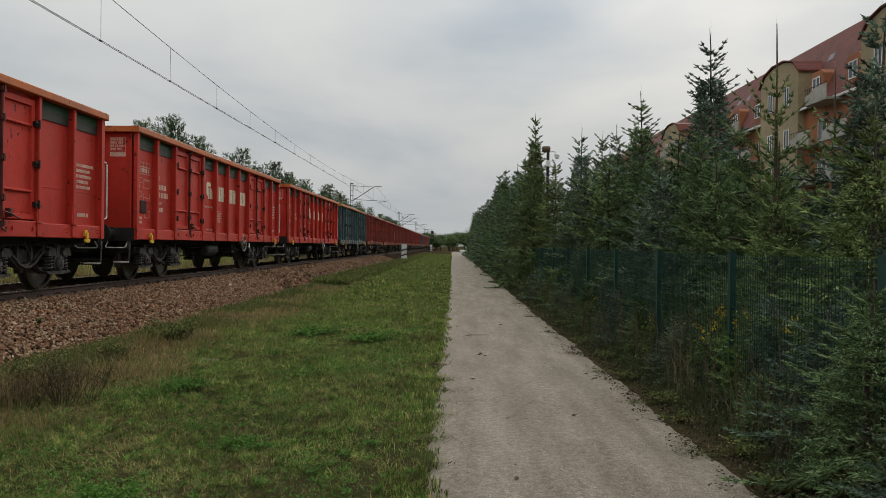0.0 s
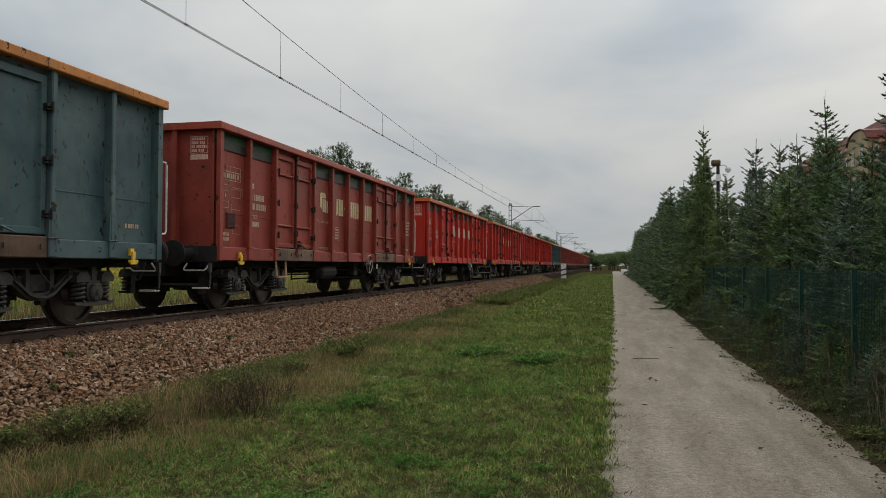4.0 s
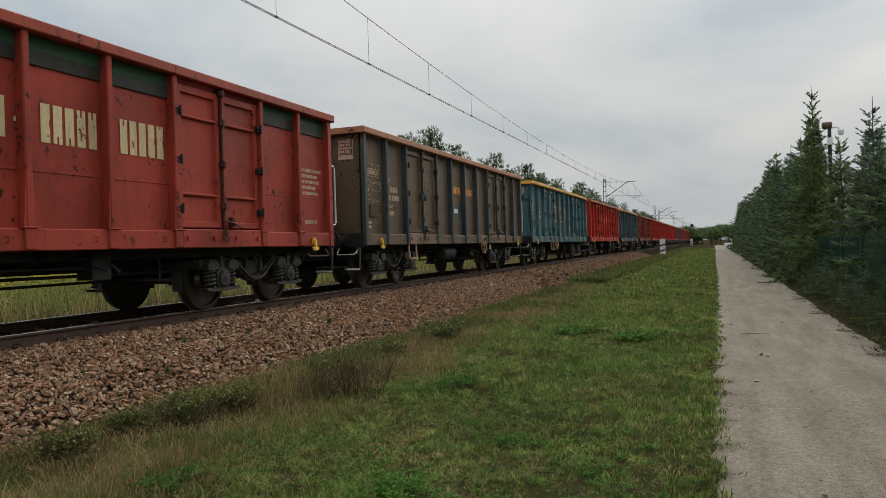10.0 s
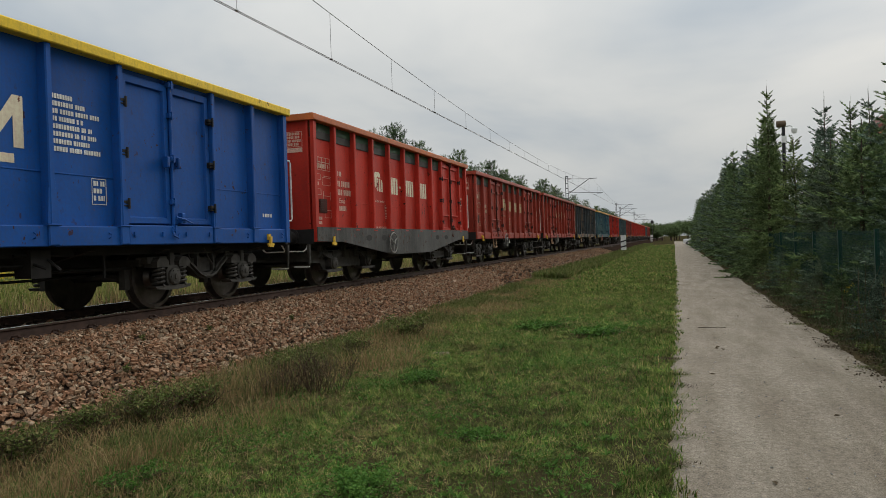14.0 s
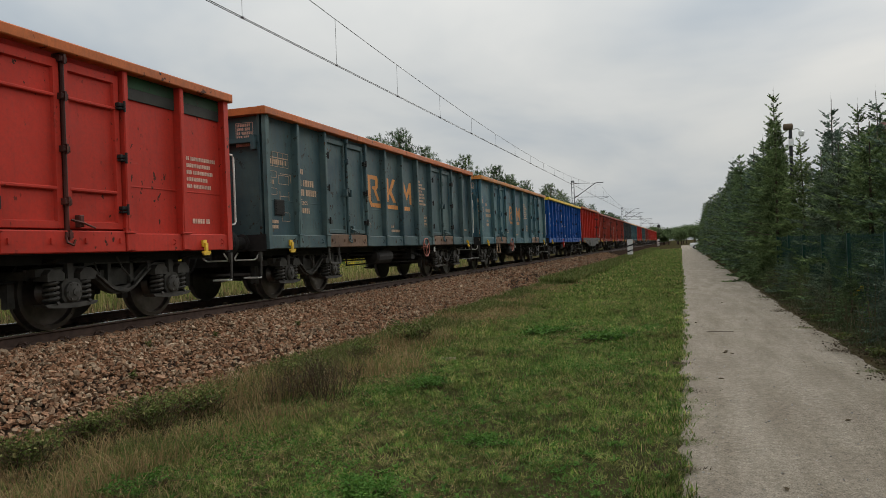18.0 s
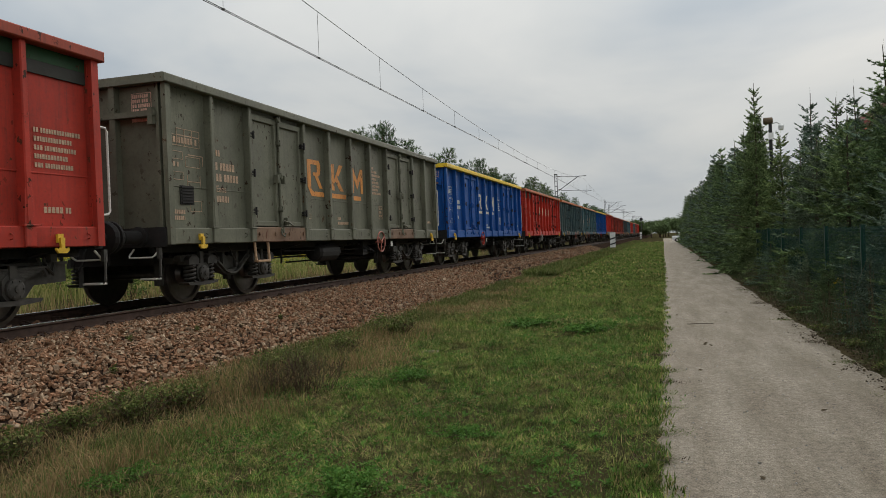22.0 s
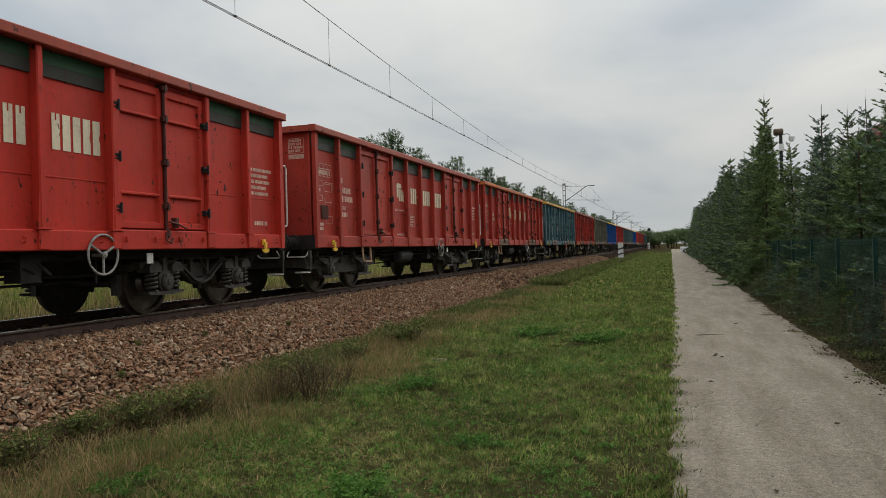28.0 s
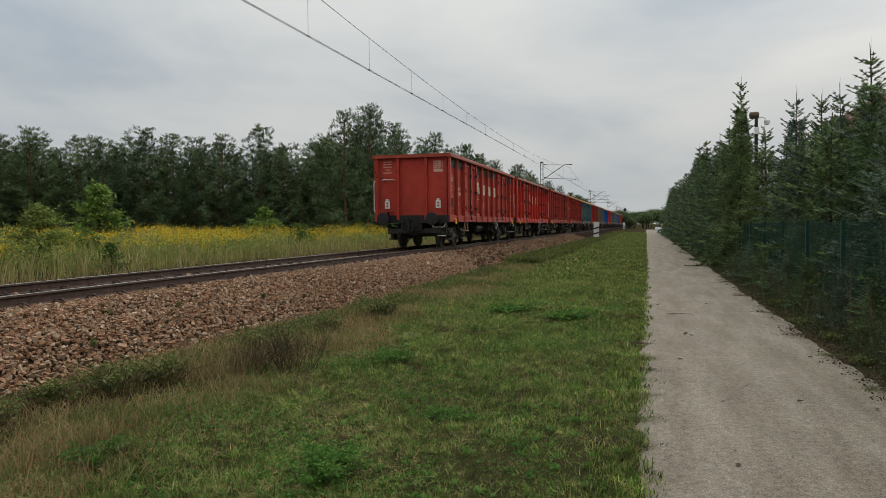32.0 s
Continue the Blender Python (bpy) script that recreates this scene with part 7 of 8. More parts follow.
def pine(x, y, h, k, wide=1.0, turn=0.0):
    e = empty("pine", pose(x, y, float(ground_z(x, y)) - 0.05, 0, 0, turn))
    tagged(e, "dark green young pine at the edge of the wood", "pine", "pines behind the railway")
    sc = Matrix.Diagonal((h / 10 * wide, h / 10 * wide, h / 10, 1))
    part("trunk", PINES[k][1], M_PINEBARK, e, at=sc)
    part("crown", PINES[k][0], M_PINE, e, at=sc)


pr = random.Random(11)
i = 0
for row in range(3):                                     # the wood's edge, seen across the meadow
    u = 0.0
    while u < 1.0:
        x, y = -23.0 - 46 * u - row * 0.8, 56.5 - 16 * u + row * 3.4
        pine(x + pr.uniform(-0.6, 0.6), y + pr.uniform(-0.7, 0.7), pr.uniform(8.0, 9.5) - (0.3 if row else 0), i % 3, pr.uniform(1.3, 1.7), 61 * i)
        u += pr.uniform(0.040, 0.058)
        i += 1
for x, y, h in ((-22.3, 52.5, 10.2), (-21.4, 55.5, 11.2), (-22.6, 58.5, 11.6), (-21.4, 61.5, 10.4), (-22.4, 65.0, 10.0)):
    pine(x, y, h - 0.2, i % 3, 1.1, 61 * i)
    i += 1
y = 67.0
while y < 300:                                           # along the track
    pine(-21.8 + pr.uniform(-1.2, 1.2), y, pr.uniform(8.6, 11.0) + (1.6 if 124 < y < 146 else 0.0), i % 3, 1.1, 61 * i)
    y += pr.uniform(1.5, 2.6) if y < 120 else pr.uniform(2.6, 5.0)
    i += 1

# goldenrod meadow
lx, ly = rng.uniform(-50, -14.5, 5000), rng.uniform(9, 58, 5000)
keep = (ly < 57 + (lx + 23) * 0.35) & (patchy(lx, ly, 0.4, 8) > -0.2)
lc = np.stack([lx[keep], ly[keep], ground_z(lx[keep], ly[keep]) + rng.uniform(0.25, 0.95, keep.sum())], 1)
v, t = leaves(50000, lc, [0.16, 0.16, 0.16], 0.10, rng, 0.7)
tagged(part("meadow_leaves", big_mesh("meadow_leaves", v, t), M_MEADOWLEAF), "leafy green stems of the goldenrod meadow", "meadow", kind="stuff")
mx, my = rng.uniform(-56, -11.3, 85000), rng.uniform(8, 62, 85000)
keep = (my < 58 + (mx + 23) * 0.35) & (rng.random(len(mx)) < np.clip(0.75 + 0.3 * patchy(mx, my, 0.25, 2), 0.2, 1))
mx, my = mx[keep], my[keep]
mh = np.interp(mx, [-22, -15, -11.3], [1.10, 0.66, 0.30]) * rng.uniform(0.5, 1.25, len(mx)) * (1 + 0.22 * patchy(mx, my, 0.5, 3))
near_m = mx > -14.6
v, t = blades(mx[~near_m], my[~near_m], ground_z(mx[~near_m], my[~near_m]), mh[~near_m], 0.034, 0.4)
vd, td = blades(mx[near_m], my[near_m], ground_z(mx[near_m], my[near_m]), mh[near_m], 0.016, 0.5)
tagged(part("trackside_grass", big_mesh("trackside_grass", vd, td), M_DRY), "tan dry grass on the far side of the rails", "grass", kind="stuff")
tagged(part("meadow_grass", big_mesh("meadow_grass", v, t), M_MEADOW), "tall yellowish green meadow grass behind the railway", "meadow", kind="stuff")
nx_ = 15000
bx, by = rng.uniform(-56, -15.5, nx_), rng.uniform(10, 60, nx_)
keep = (by < 57 + (bx + 23) * 0.35) & (patchy(bx, by, 0.30, 5) > -0.15) & (rng.random(nx_) < np.clip((-15.5 - bx) / 3, 0.1, 1))
bx, by = bx[keep], by[keep]
bc = np.stack([bx, by, ground_z(bx, by) + rng.uniform(0.65, 1.2, len(bx)) * (1 + 0.15 * patchy(bx, by, 0.5, 3))], 1)
v, t = leaves(76000, bc, [0.12, 0.12, 0.10], 0.085, rng, 0.8)
tagged(part("goldenrod_meadow", big_mesh("goldenrod_meadow", v, t), M_GOLD), "yellow goldenrod blooms spread over the meadow", "goldenrod", kind="stuff")


def bushy(x, y, h, wide, n, size, mat, name, label, cat, seed):
    r = np.random.default_rng(seed)
    e = empty(name, pose(x, y, float(ground_z(x, y)) - 0.02))
    tagged(e, label, cat)
    m, tips = Mesh(), []
    m.tube([(0, 0, 0), (0.03 * h, 0, h * 0.5), (0, 0.02 * h, h * 0.97)], 0.012 * h + 0.01, 6, 0.008)
    for k in range(44):
        q = r.uniform(0.0, 0.98)
        az, ln = r.uniform(0, 6.28), wide * (1.03 - q) ** 0.9 * r.uniform(0.6, 1.15)
        a = np.array([0, 0, q * h])
        b = a + np.array([math.cos(az) * ln, math.sin(az) * ln, ln * 0.45])
        m.tube([a, (a + b) / 2 + [0, 0, 0.03 * h], b], 0.008 * h * (1.1 - q) + 0.004, 4, 0.004)
        tips += [a + (b - a) * u for u in (0.4, 0.6, 0.8, 1.0)]
    part("trunk", m.data("trunk"), M_BARK, e)
    v, t = leaves(n, np.array(tips), [wide * 0.10, wide * 0.10, h * 0.025], size, r, 0.6)
    part("crown", big_mesh("crown", v, t), mat, e)


bushy(-20.3, 23.7, 3.0, 1.35, 3400, 0.15, M_YOUNG, "young_tree", "bright green young tree in the goldenrod meadow", "tree", 3)
bushy(-24.5, 44.0, 2.6, 1.5, 2200, 0.22, M_YOUNG, "young_tree", "bright green low bush in the goldenrod meadow", "tree", 4)
bushy(-17.3, 17.7, 2.0, 1.5, 4500, 0.09, M_MEADOWLEAF, "meadow_bush", "dull green bush among the goldenrod", "bush", 5)
bushy(-14.6, 17.5, 0.9, 0.6, 700, 0.09, M_LEAF, "meadow_bush", "small weedy bush beyond the rails", "bush", 6)
bushy(-19.0, 38.0, 1.5, 1.2, 1200, 0.14, M_LEAF, "meadow_bush", "dull green bush among the goldenrod", "bush", 7)
bushy(-17.0, 50.0, 1.9, 1.4, 1200, 0.18, M_LEAF, "meadow_bush", "scrubby bush at the wood's edge", "bush", 8)

# far trees beyond the end of the path
FAR = []
for k in range(2):
    r = np.random.default_rng(90 + k)
    cl = unit(r.normal(size=(60, 3))) * r.uniform(0.4, 1.0, (60, 1)) * [2.6, 2.6, 2.3] + [0, 0, 5.2]
    v, t = leaves(5200, cl, [0.55, 0.55, 0.45], 0.42, r, 0.8)
    FAR.append((big_mesh("far_crown", v, t), trunk_mesh(5.5, 0.22, 50 + k, 12)))
ft = random.Random(3)
for i in range(46):
    x = ft.uniform(-34, 60) if i > 12 else ft.uniform(-6, 14)
    y = ft.uniform(215, 300)
    e = empty("far_tree", pose(x, y, -0.2, 0, 0, ft.uniform(0, 360)))
    tagged(e, "broad leafy tree beyond the end of the path", "tree", "trees in the distance")
    s = ft.uniform(0.55, 0.95) * (1.0 if y > 240 else 0.8)
    sc = Matrix.Diagonal((s * 1.3, s * 1.3, s, 1))
    part("trunk", FAR[i % 2][1], M_BARK, e, at=sc)
    part("crown", FAR[i % 2][0], M_FARLEAF, e, at=sc)

# ---------------------------------------------------------------- overhead line
SUPPORTS = [10.0, 80.0, 150.0, 220.0, 290.0]
WIRE_X, CONTACT_Z = TRACK_X, RAIL_Z + 5.48


def messenger_z(y):
    for a, b in zip([-60.0] + SUPPORTS, SUPPORTS + [360.0]):
        if a <= y <= b:
            return 6.66 + 1.11 * (2 * (y - (a + b) / 2) / (b - a)) ** 2
    return 7.0


line = empty("overhead_line", pose(WIRE_X, 0, 0))
tagged(line, "copper contact wires hung by droppers from a sagging cable", "overhead line", kind="structure")
ys = np.concatenate([np.linspace(-40, 90, 90), np.linspace(93, 350, 90)])
for dx in (-0.025, 0.025):
    part("contact_wire", Mesh().tube([(dx, -40, CONTACT_Z), (dx, 350, CONTACT_Z)], 0.0085, 5).data("contact_wire"), M_WIRE, line)
part("carrier_cable", Mesh().tube([(0, q, messenger_z(q)) for q in ys], 0.009, 5).data("carrier_cable"), M_WIRE, line)
d0 = 16.72
for k in range(-10, 60):
    q = d0 + 4.15 * k
    if any(abs(q - s) < 1.2 for s in SUPPORTS):
        continue
    top = messenger_z(q) - CONTACT_Z
    part("dropper", Mesh().tube([(0, 0, 0), (0, 0, top)], 0.005, 4).box(-0.03, 0.03, -0.02, 0.02, -0.015, 0.02).data("dropper"), M_WIRE, line, at=(0, q, CONTACT_Z))


def mast(y, x=-10.95, reach=2.9):
    e = empty("line_mast", pose(x, y, 0.1))
    tagged(e, "dark steel line mast with a braced cantilever arm", "mast", "masts along the railway")
    m = Mesh()
    for s in (-1, 1):
        m.box(s * 0.13 - 0.025, s * 0.13 + 0.025, -0.10, 0.10, 0.0, 8.25)
    z = 0.3
    while z < 8.2:
        m.box(-0.13, 0.13, -0.09, -0.075, z, z + 0.06)
        m.box(-0.13, 0.13, 0.075, 0.09, z, z + 0.06)
        z += 0.55
    m.box(-0.16, 0.16, -0.12, 0.12, 8.15, 8.25)
    part("post", m.data("mast_post"), M_MAST, e)
    part("footing", Mesh().box(-0.35, 0.35, -0.35, 0.35, -0.2, 0.35).data("mast_footing"), M_SLEEPER, e)
    part("tie_rod", Mesh().tube([(0.1, 0, 7.95), (reach - 0.4, 0, 7.85)], 0.022, 6).data("tie_rod"), M_MAST, e)
    part("arm", Mesh().tube([(0.15, 0, 6.35), (reach - 0.55, 0, 7.82), (reach - 0.4, 0, 7.88), (reach + 0.35, 0, 7.88)], 0.04, 6).data("arm"), M_MAST, e)
    part("steady_tube", Mesh().tube([(0.5, 0, 6.45), (reach + 0.9, 0, 6.30)], 0.026, 6).data("steady_tube"), M_MAST, e)
    part("steady_arm", Mesh().tube([(reach + 0.9, 0, 6.30), (reach - 0.1, 0, 6.12)], 0.014, 5).data("steady_arm"), M_MAST, e)
    for px, pz in ((0.32, 7.95), (0.40, 6.55)):
        part("insulator", Mesh().lathe([(-0.16, 0.02)] + [(d, r) for i in range(5) for d, r in ((-0.14 + i * 0.06, 0.03), (-0.12 + i * 0.06, 0.065))] + [(0.17, 0.02)], 10, "x").data("insulator"), M_INSUL, e, "brown ribbed insulator", at=(px, 0, pz))


for q in SUPPORTS[1:]:
    mast(q)
mast(171.0, -11.6, 3.4)
mast(SUPPORTS[0] - 4.0, -10.95)

# ---------------------------------------------------------------- fence
fence = empty("mesh_fence", pose(FENCE_X, 0, 0))
tagged(fence, "dark green welded mesh fence overgrown by scrub", "fence")
post_me = Mesh().bar(-0.03, 0.03, -0.03, 0.03, 0.0, 1.55, 0.006).box(-0.033, 0.033, -0.033, 0.033, 1.55, 1.565).data("fence_post")


def m_fence_panel():
    m = Mesh()
    for k in range(50):
        y = 0.05 + k * 0.0489
        m.box(-0.002, 0.002, y - 0.002, y + 0.002, 0.06, 1.54)
    for z in (0.16, 0.62, 1.08, 1.46):
        for q in (-0.05, 0.0, 0.05):
            d = 0.028 if q == 0.0 else 0.006
            m.box(d - 0.003, d + 0.003, 0.0, 2.5, z + q - 0.003, z + q + 0.003)
    for z in (1.18, 0.72, 0.3, 0.9, 1.3):
        m.box(0.003, 0.008, 0.0, 2.5, z, z + 0.005)
    return m


panel_me = m_fence_panel().data("fence_panel")
for k in range(-1, 8):
    y = 7.03 + 2.5 * k
    part("post", post_me, M_FENCE, fence, at=(0, y, 0))
    if k < 7:
        part("mesh_panel", panel_me, M_FENCE, fence, at=(0, y, 0))

# camera pole beyond the fence
pole = empty("camera_pole", pose(3.28, 24.7, -0.12))
tagged(pole, "slim black pole with a lamp drum and security cameras", "pole")
part("post", Mesh().lathe([(0, 0.07), (1.2, 0.07), (1.25, 0.055), (4.95, 0.05)], 12, "z").data("pole_post"), M_BLACKPOLE, pole)
part("lamp_head", Mesh().lathe([(-0.15, 0.07), (-0.13, 0.105), (0.10, 0.105), (0.12, 0.08)], 14, "x").data("lamp_head"), M_BROWN, pole, "dark brown lamp drum", at=(-0.05, 0, 5.0))
part("dome_camera", Mesh().lathe([(-0.12, 0.02), (-0.10, 0.07), (0.0, 0.09), (0.04, 0.08), (0.08, 0.03)], 12, "z").tube([(0, 0, 0.05), (-0.12, 0, 0.14), (-0.28, 0, 0.1)], 0.02, 6).data("dome_camera"), M_WHITE, pole, "white dome camera", at=(0.30, -0.02, 4.80))
part("bullet_camera", Mesh().lathe([(-0.14, 0.04), (0.12, 0.045), (0.14, 0.03)], 10, "y").data("bullet_camera"), M_MAST, pole, at=pose(0.2, -0.06, 4.22, -35, 0, 20))
part("junction_box", Mesh().box(-0.07, 0.07, -0.12, -0.04, 4.42, 4.62).data("junction_box"), M_WHITE, pole, "pale grey junction box")


def marker(x, y, z, h):
    e = empty("marker_board", pose(x, y, z))
    tagged(e, "white track marker board with black slanted bars", "marker board", "marker boards")
    w = h * 0.17
    part("plate", Mesh().box(-w, w, -0.02, 0.02, h * 0.04, h).data("plate"), M_WHITE, e)
    part("stake", Mesh().box(-0.03, 0.03, 0.02, 0.07, -0.3, h * 0.96).data("stake"), M_MAST, e)
    for q in (0.18, 0.52):
        m = Mesh().add([(-w, -0.024, h * q), (w, -0.024, h * (q + 0.10)), (w, -0.024, h * (q + 0.19)), (-w, -0.024, h * (q + 0.09)),
                        (-w, -0.02, h * q), (w, -0.02, h * (q + 0.10)), (w, -0.02, h * (q + 0.19)), (-w, -0.02, h * (q + 0.09))],
                       [(0, 1, 2, 3), (4, 7, 6, 5), (0, 4, 5, 1), (1, 5, 6, 2), (2, 6, 7, 3), (3, 7, 4, 0)])
        part("bar", m.data("bar"), M_BLACKPOLE, e, "black slanted bar")


marker(-4.55, 70.5, 0.30, 1.45)
marker(-4.9, 172, 0.35, 1.5)

# signal far along the track
sig = empty("rail_signal", pose(-5.6, 205, 0.2))
tagged(sig, "dark round-headed railway signal on a thin post", "signal")
part("post", Mesh().tube([(0, 0, 0), (0, 0, 5.0)], 0.06, 8).data("signal_post"), M_MAST, sig)
part("head", Mesh().lathe([(-0.12, 0.42), (0.0, 0.45), (0.12, 0.42)], 18, "y", (0, 0, 5.2)).data("signal_head"), M_BLACKPOLE, sig)

# ---------------------------------------------------------------- crossing road and car at the path's end
road = part("road", Mesh().add([(-40, 118, 0.03), (60, 118, 0.03), (60, 124, 0.03), (-40, 124, 0.03), (-40, 118, -0.1), (60, 118, -0.1), (60, 124, -0.1), (-40, 124, -0.1)],
                               [(0, 1, 2, 3), (4, 7, 6, 5), (0, 4, 5, 1), (1, 5, 6, 2), (2, 6, 7, 3), (3, 7, 4, 0)]).data("road"), plain("pale_worn_asphalt", (0.17, 0.165, 0.155), 0.85, 0, 0.2, 3))
tagged(road, "pale worn road that crosses beyond the path", "road", kind="structure")
car = empty("car", pose(3.3, 119.6, 0.03))
tagged(car, "white hatchback car on the crossing road", "car")
cb = Mesh().prism([(-0.85, 0.28), (0.85, 0.28), (0.88, 0.75), (0.80, 0.95), (0.66, 1.42), (0.5, 1.50), (-0.5, 1.50), (-0.66, 1.42), (-0.80, 0.95), (-0.88, 0.75)], -1.1, 1.5)
cb.prism([(-0.84, 0.28), (0.84, 0.28), (0.86, 0.75), (0.74, 0.95), (-0.74, 0.95), (-0.86, 0.75)], -2.0, -1.1)
M_GLASS = plain("dark_tinted_glass", (0.02, 0.025, 0.03), 0.1, 0, 0.1, 5, 0.6)
M_SKYLIGHT = plain("dull_skylight_glass", (0.07, 0.08, 0.09), 0.55, 0, 0.1, 5, 0.2)
part("body", cb.data("car_body"), M_WHITE, car)
part("side_glass", Mesh().box(-0.9, 1.3, -0.815, -0.785, 0.98, 1.36).data("side_glass"), M_GLASS, car, "dark side windows")
part("windscreen", Mesh().box(-1.13, -1.10, -0.62, 0.62, 0.98, 1.4).data("windscreen"), M_GLASS, car, "dark windscreen")
for wx in (-1.3, 1.0):
    for s in (-0.8, 0.8):
        wheel = part("wheel", Mesh().lathe([(-0.1, 0.27), (-0.08, 0.31), (0.08, 0.31), (0.1, 0.27)], 16, "y").data("wheel"), M_BLACKPOLE, car, at=(wx, s, 0.31))
        part("hub", Mesh().lathe([(-0.11, 0.14), (0.11, 0.14)], 12, "y").data("hub"), M_LIGHTSTEEL, wheel)

# ---------------------------------------------------------------- apartment house behind the hedge
M_CREAM = plain("cream_rendered_wall", (0.36, 0.285, 0.165), 0.9, 0, 0.08, 3)
M_ORANGEWALL = plain("orange_rendered_wall", (0.33, 0.130, 0.062), 0.9, 0, 0.1, 3)
M_PALE = plain("pale_balcony_render", (0.37, 0.35, 0.30), 0.85, 0, 0.1, 4)
M_TRIM = plain("white_window_frame", (0.70, 0.70, 0.68), 0.5, 0, 0.08, 9)


def tile_material():
    m = Nodes("red_clay_roof_tiles", 0.8, 0, 0.25)
    w = m.n.new("ShaderNodeTexBrick")
    w.inputs["Scale"].default_value = 1.0
    w.inputs["Brick Width"].default_value, w.inputs["Row Height"].default_value, w.inputs["Mortar Size"].default_value = 0.22, 0.30, 0.018
    for key, col in (("Color1", (0.130, 0.036, 0.027)), ("Color2", (0.168, 0.050, 0.036)), ("Mortar", (0.085, 0.024, 0.018))):
        w.inputs[key].default_value = (*col, 1)
    sp = m.n.new("ShaderNodeSeparateXYZ")
    m.l.new(m.pos(), sp.inputs[0])
    cb_ = m.n.new("ShaderNodeCombineXYZ")
    m.l.new(sp.outputs[1], cb_.inputs[0])
    m.l.new(sp.outputs[2], cb_.inputs[1])
    m.l.new(cb_.outputs[0], w.inputs["Vector"])
    c = m.mix(1.0, w.outputs[0], m.ramp(m.noise(m.pos(), 0.5, 4), [(0.3, 0.75), (0.7, 1.15)]), "MULTIPLY")
    m.bump(w.outputs[1], 0.5, 0.02)
    return m.done(c)


M_TILE = tile_material()
house = empty("apartment_house", pose(27, 0, 0))
tagged(house, "orange and cream apartment house with a red mansard roof", "apartment house")
Y0, Y1, EAVES, RIDGE, DEEP = 36.0, 128.0, 12.4, 17.4, 13.0
part("wall", Mesh().box(0, DEEP, Y0, Y1, -0.3, EAVES).data("house_wall"), M_ORANGEWALL, house)
rf = Mesh().add([(-0.35, Y0 - 0.3, EAVES - 0.1), (2.6, Y0 - 0.3, RIDGE + 0.85), (DEEP / 2, Y0 - 0.3, RIDGE + 1.2), (DEEP - 2.6, Y0 - 0.3, RIDGE + 0.85), (DEEP + 0.35, Y0 - 0.3, EAVES - 0.1),
                 (-0.35, Y1 + 0.3, EAVES - 0.1), (2.6, Y1 + 0.3, RIDGE + 0.85), (DEEP / 2, Y1 + 0.3, RIDGE + 1.2), (DEEP - 2.6, Y1 + 0.3, RIDGE + 0.85), (DEEP + 0.35, Y1 + 0.3, EAVES - 0.1)],
                [(0, 1, 6, 5), (1, 2, 7, 6), (2, 3, 8, 7), (3, 4, 9, 8), (4, 0, 5, 9), (0, 4, 3, 2, 1), (5, 6, 7, 8, 9)])
part("roof", rf.data("house_roof"), M_TILE, house, "steep red tiled mansard roof")
part("gutter", Mesh().box(-0.50, -0.30, Y0 - 0.3, Y1 + 0.3, EAVES - 0.22, EAVES - 0.06).data("gutter"), M_TRIM, house)


def m_window(w, h):
    return Mesh().box(-0.03, 0.05, -w / 2, w / 2, 0, h)


def m_window_frame(w, h):
    m = Mesh()
    for y0, y1, z0, z1 in ((-w / 2, w / 2, 0, 0.08), (-w / 2, w / 2, h - 0.08, h), (-w / 2, -w / 2 + 0.08, 0.08, h - 0.08), (w / 2 - 0.08, w / 2, 0.08, h - 0.08), (-0.04, 0.04, 0.08, h - 0.08)):
        m.box(-0.07, -0.032, y0, y1, z0, z1)
    return m


def window(y, z, w=1.3, h=1.45, x=0.0):
    key = "win%.1f%.1f" % (w, h)
    g = part("window", shared("house_" + key, lambda: m_window(w, h)), M_GLASS, house, at=(x, y, z))
    part("window_frame", shared("house_f" + key, lambda: m_window_frame(w, h)), M_TRIM, g)


def balcony(y, z, w=3.0):
    b = part("balcony", shared("house_balcony_slab", lambda: Mesh().box(-1.35, 0.0, -1.5, 1.5, -0.16, 0.0)), M_PALE, house, at=(0, y, z))
    part("parapet", shared("house_parapet", lambda: Mesh().prism([(-1.5, 0), (1.5, 0), (1.5, 0.55), (0.9, 0.62), (0.2, 0.9), (-1.5, 0.95)], -1.35, -1.27)), M_PALE, b)
    rl = Mesh().box(-1.34, -1.30, -1.5, 1.5, 1.0, 1.04)
    for k in range(12):
        rl.box(-1.33, -1.31, -1.45 + k * 0.26, -1.43 + k * 0.26, 0.5, 1.0)
    part("railing", shared("house_railing", lambda: rl), M_BLACKPOLE, b)


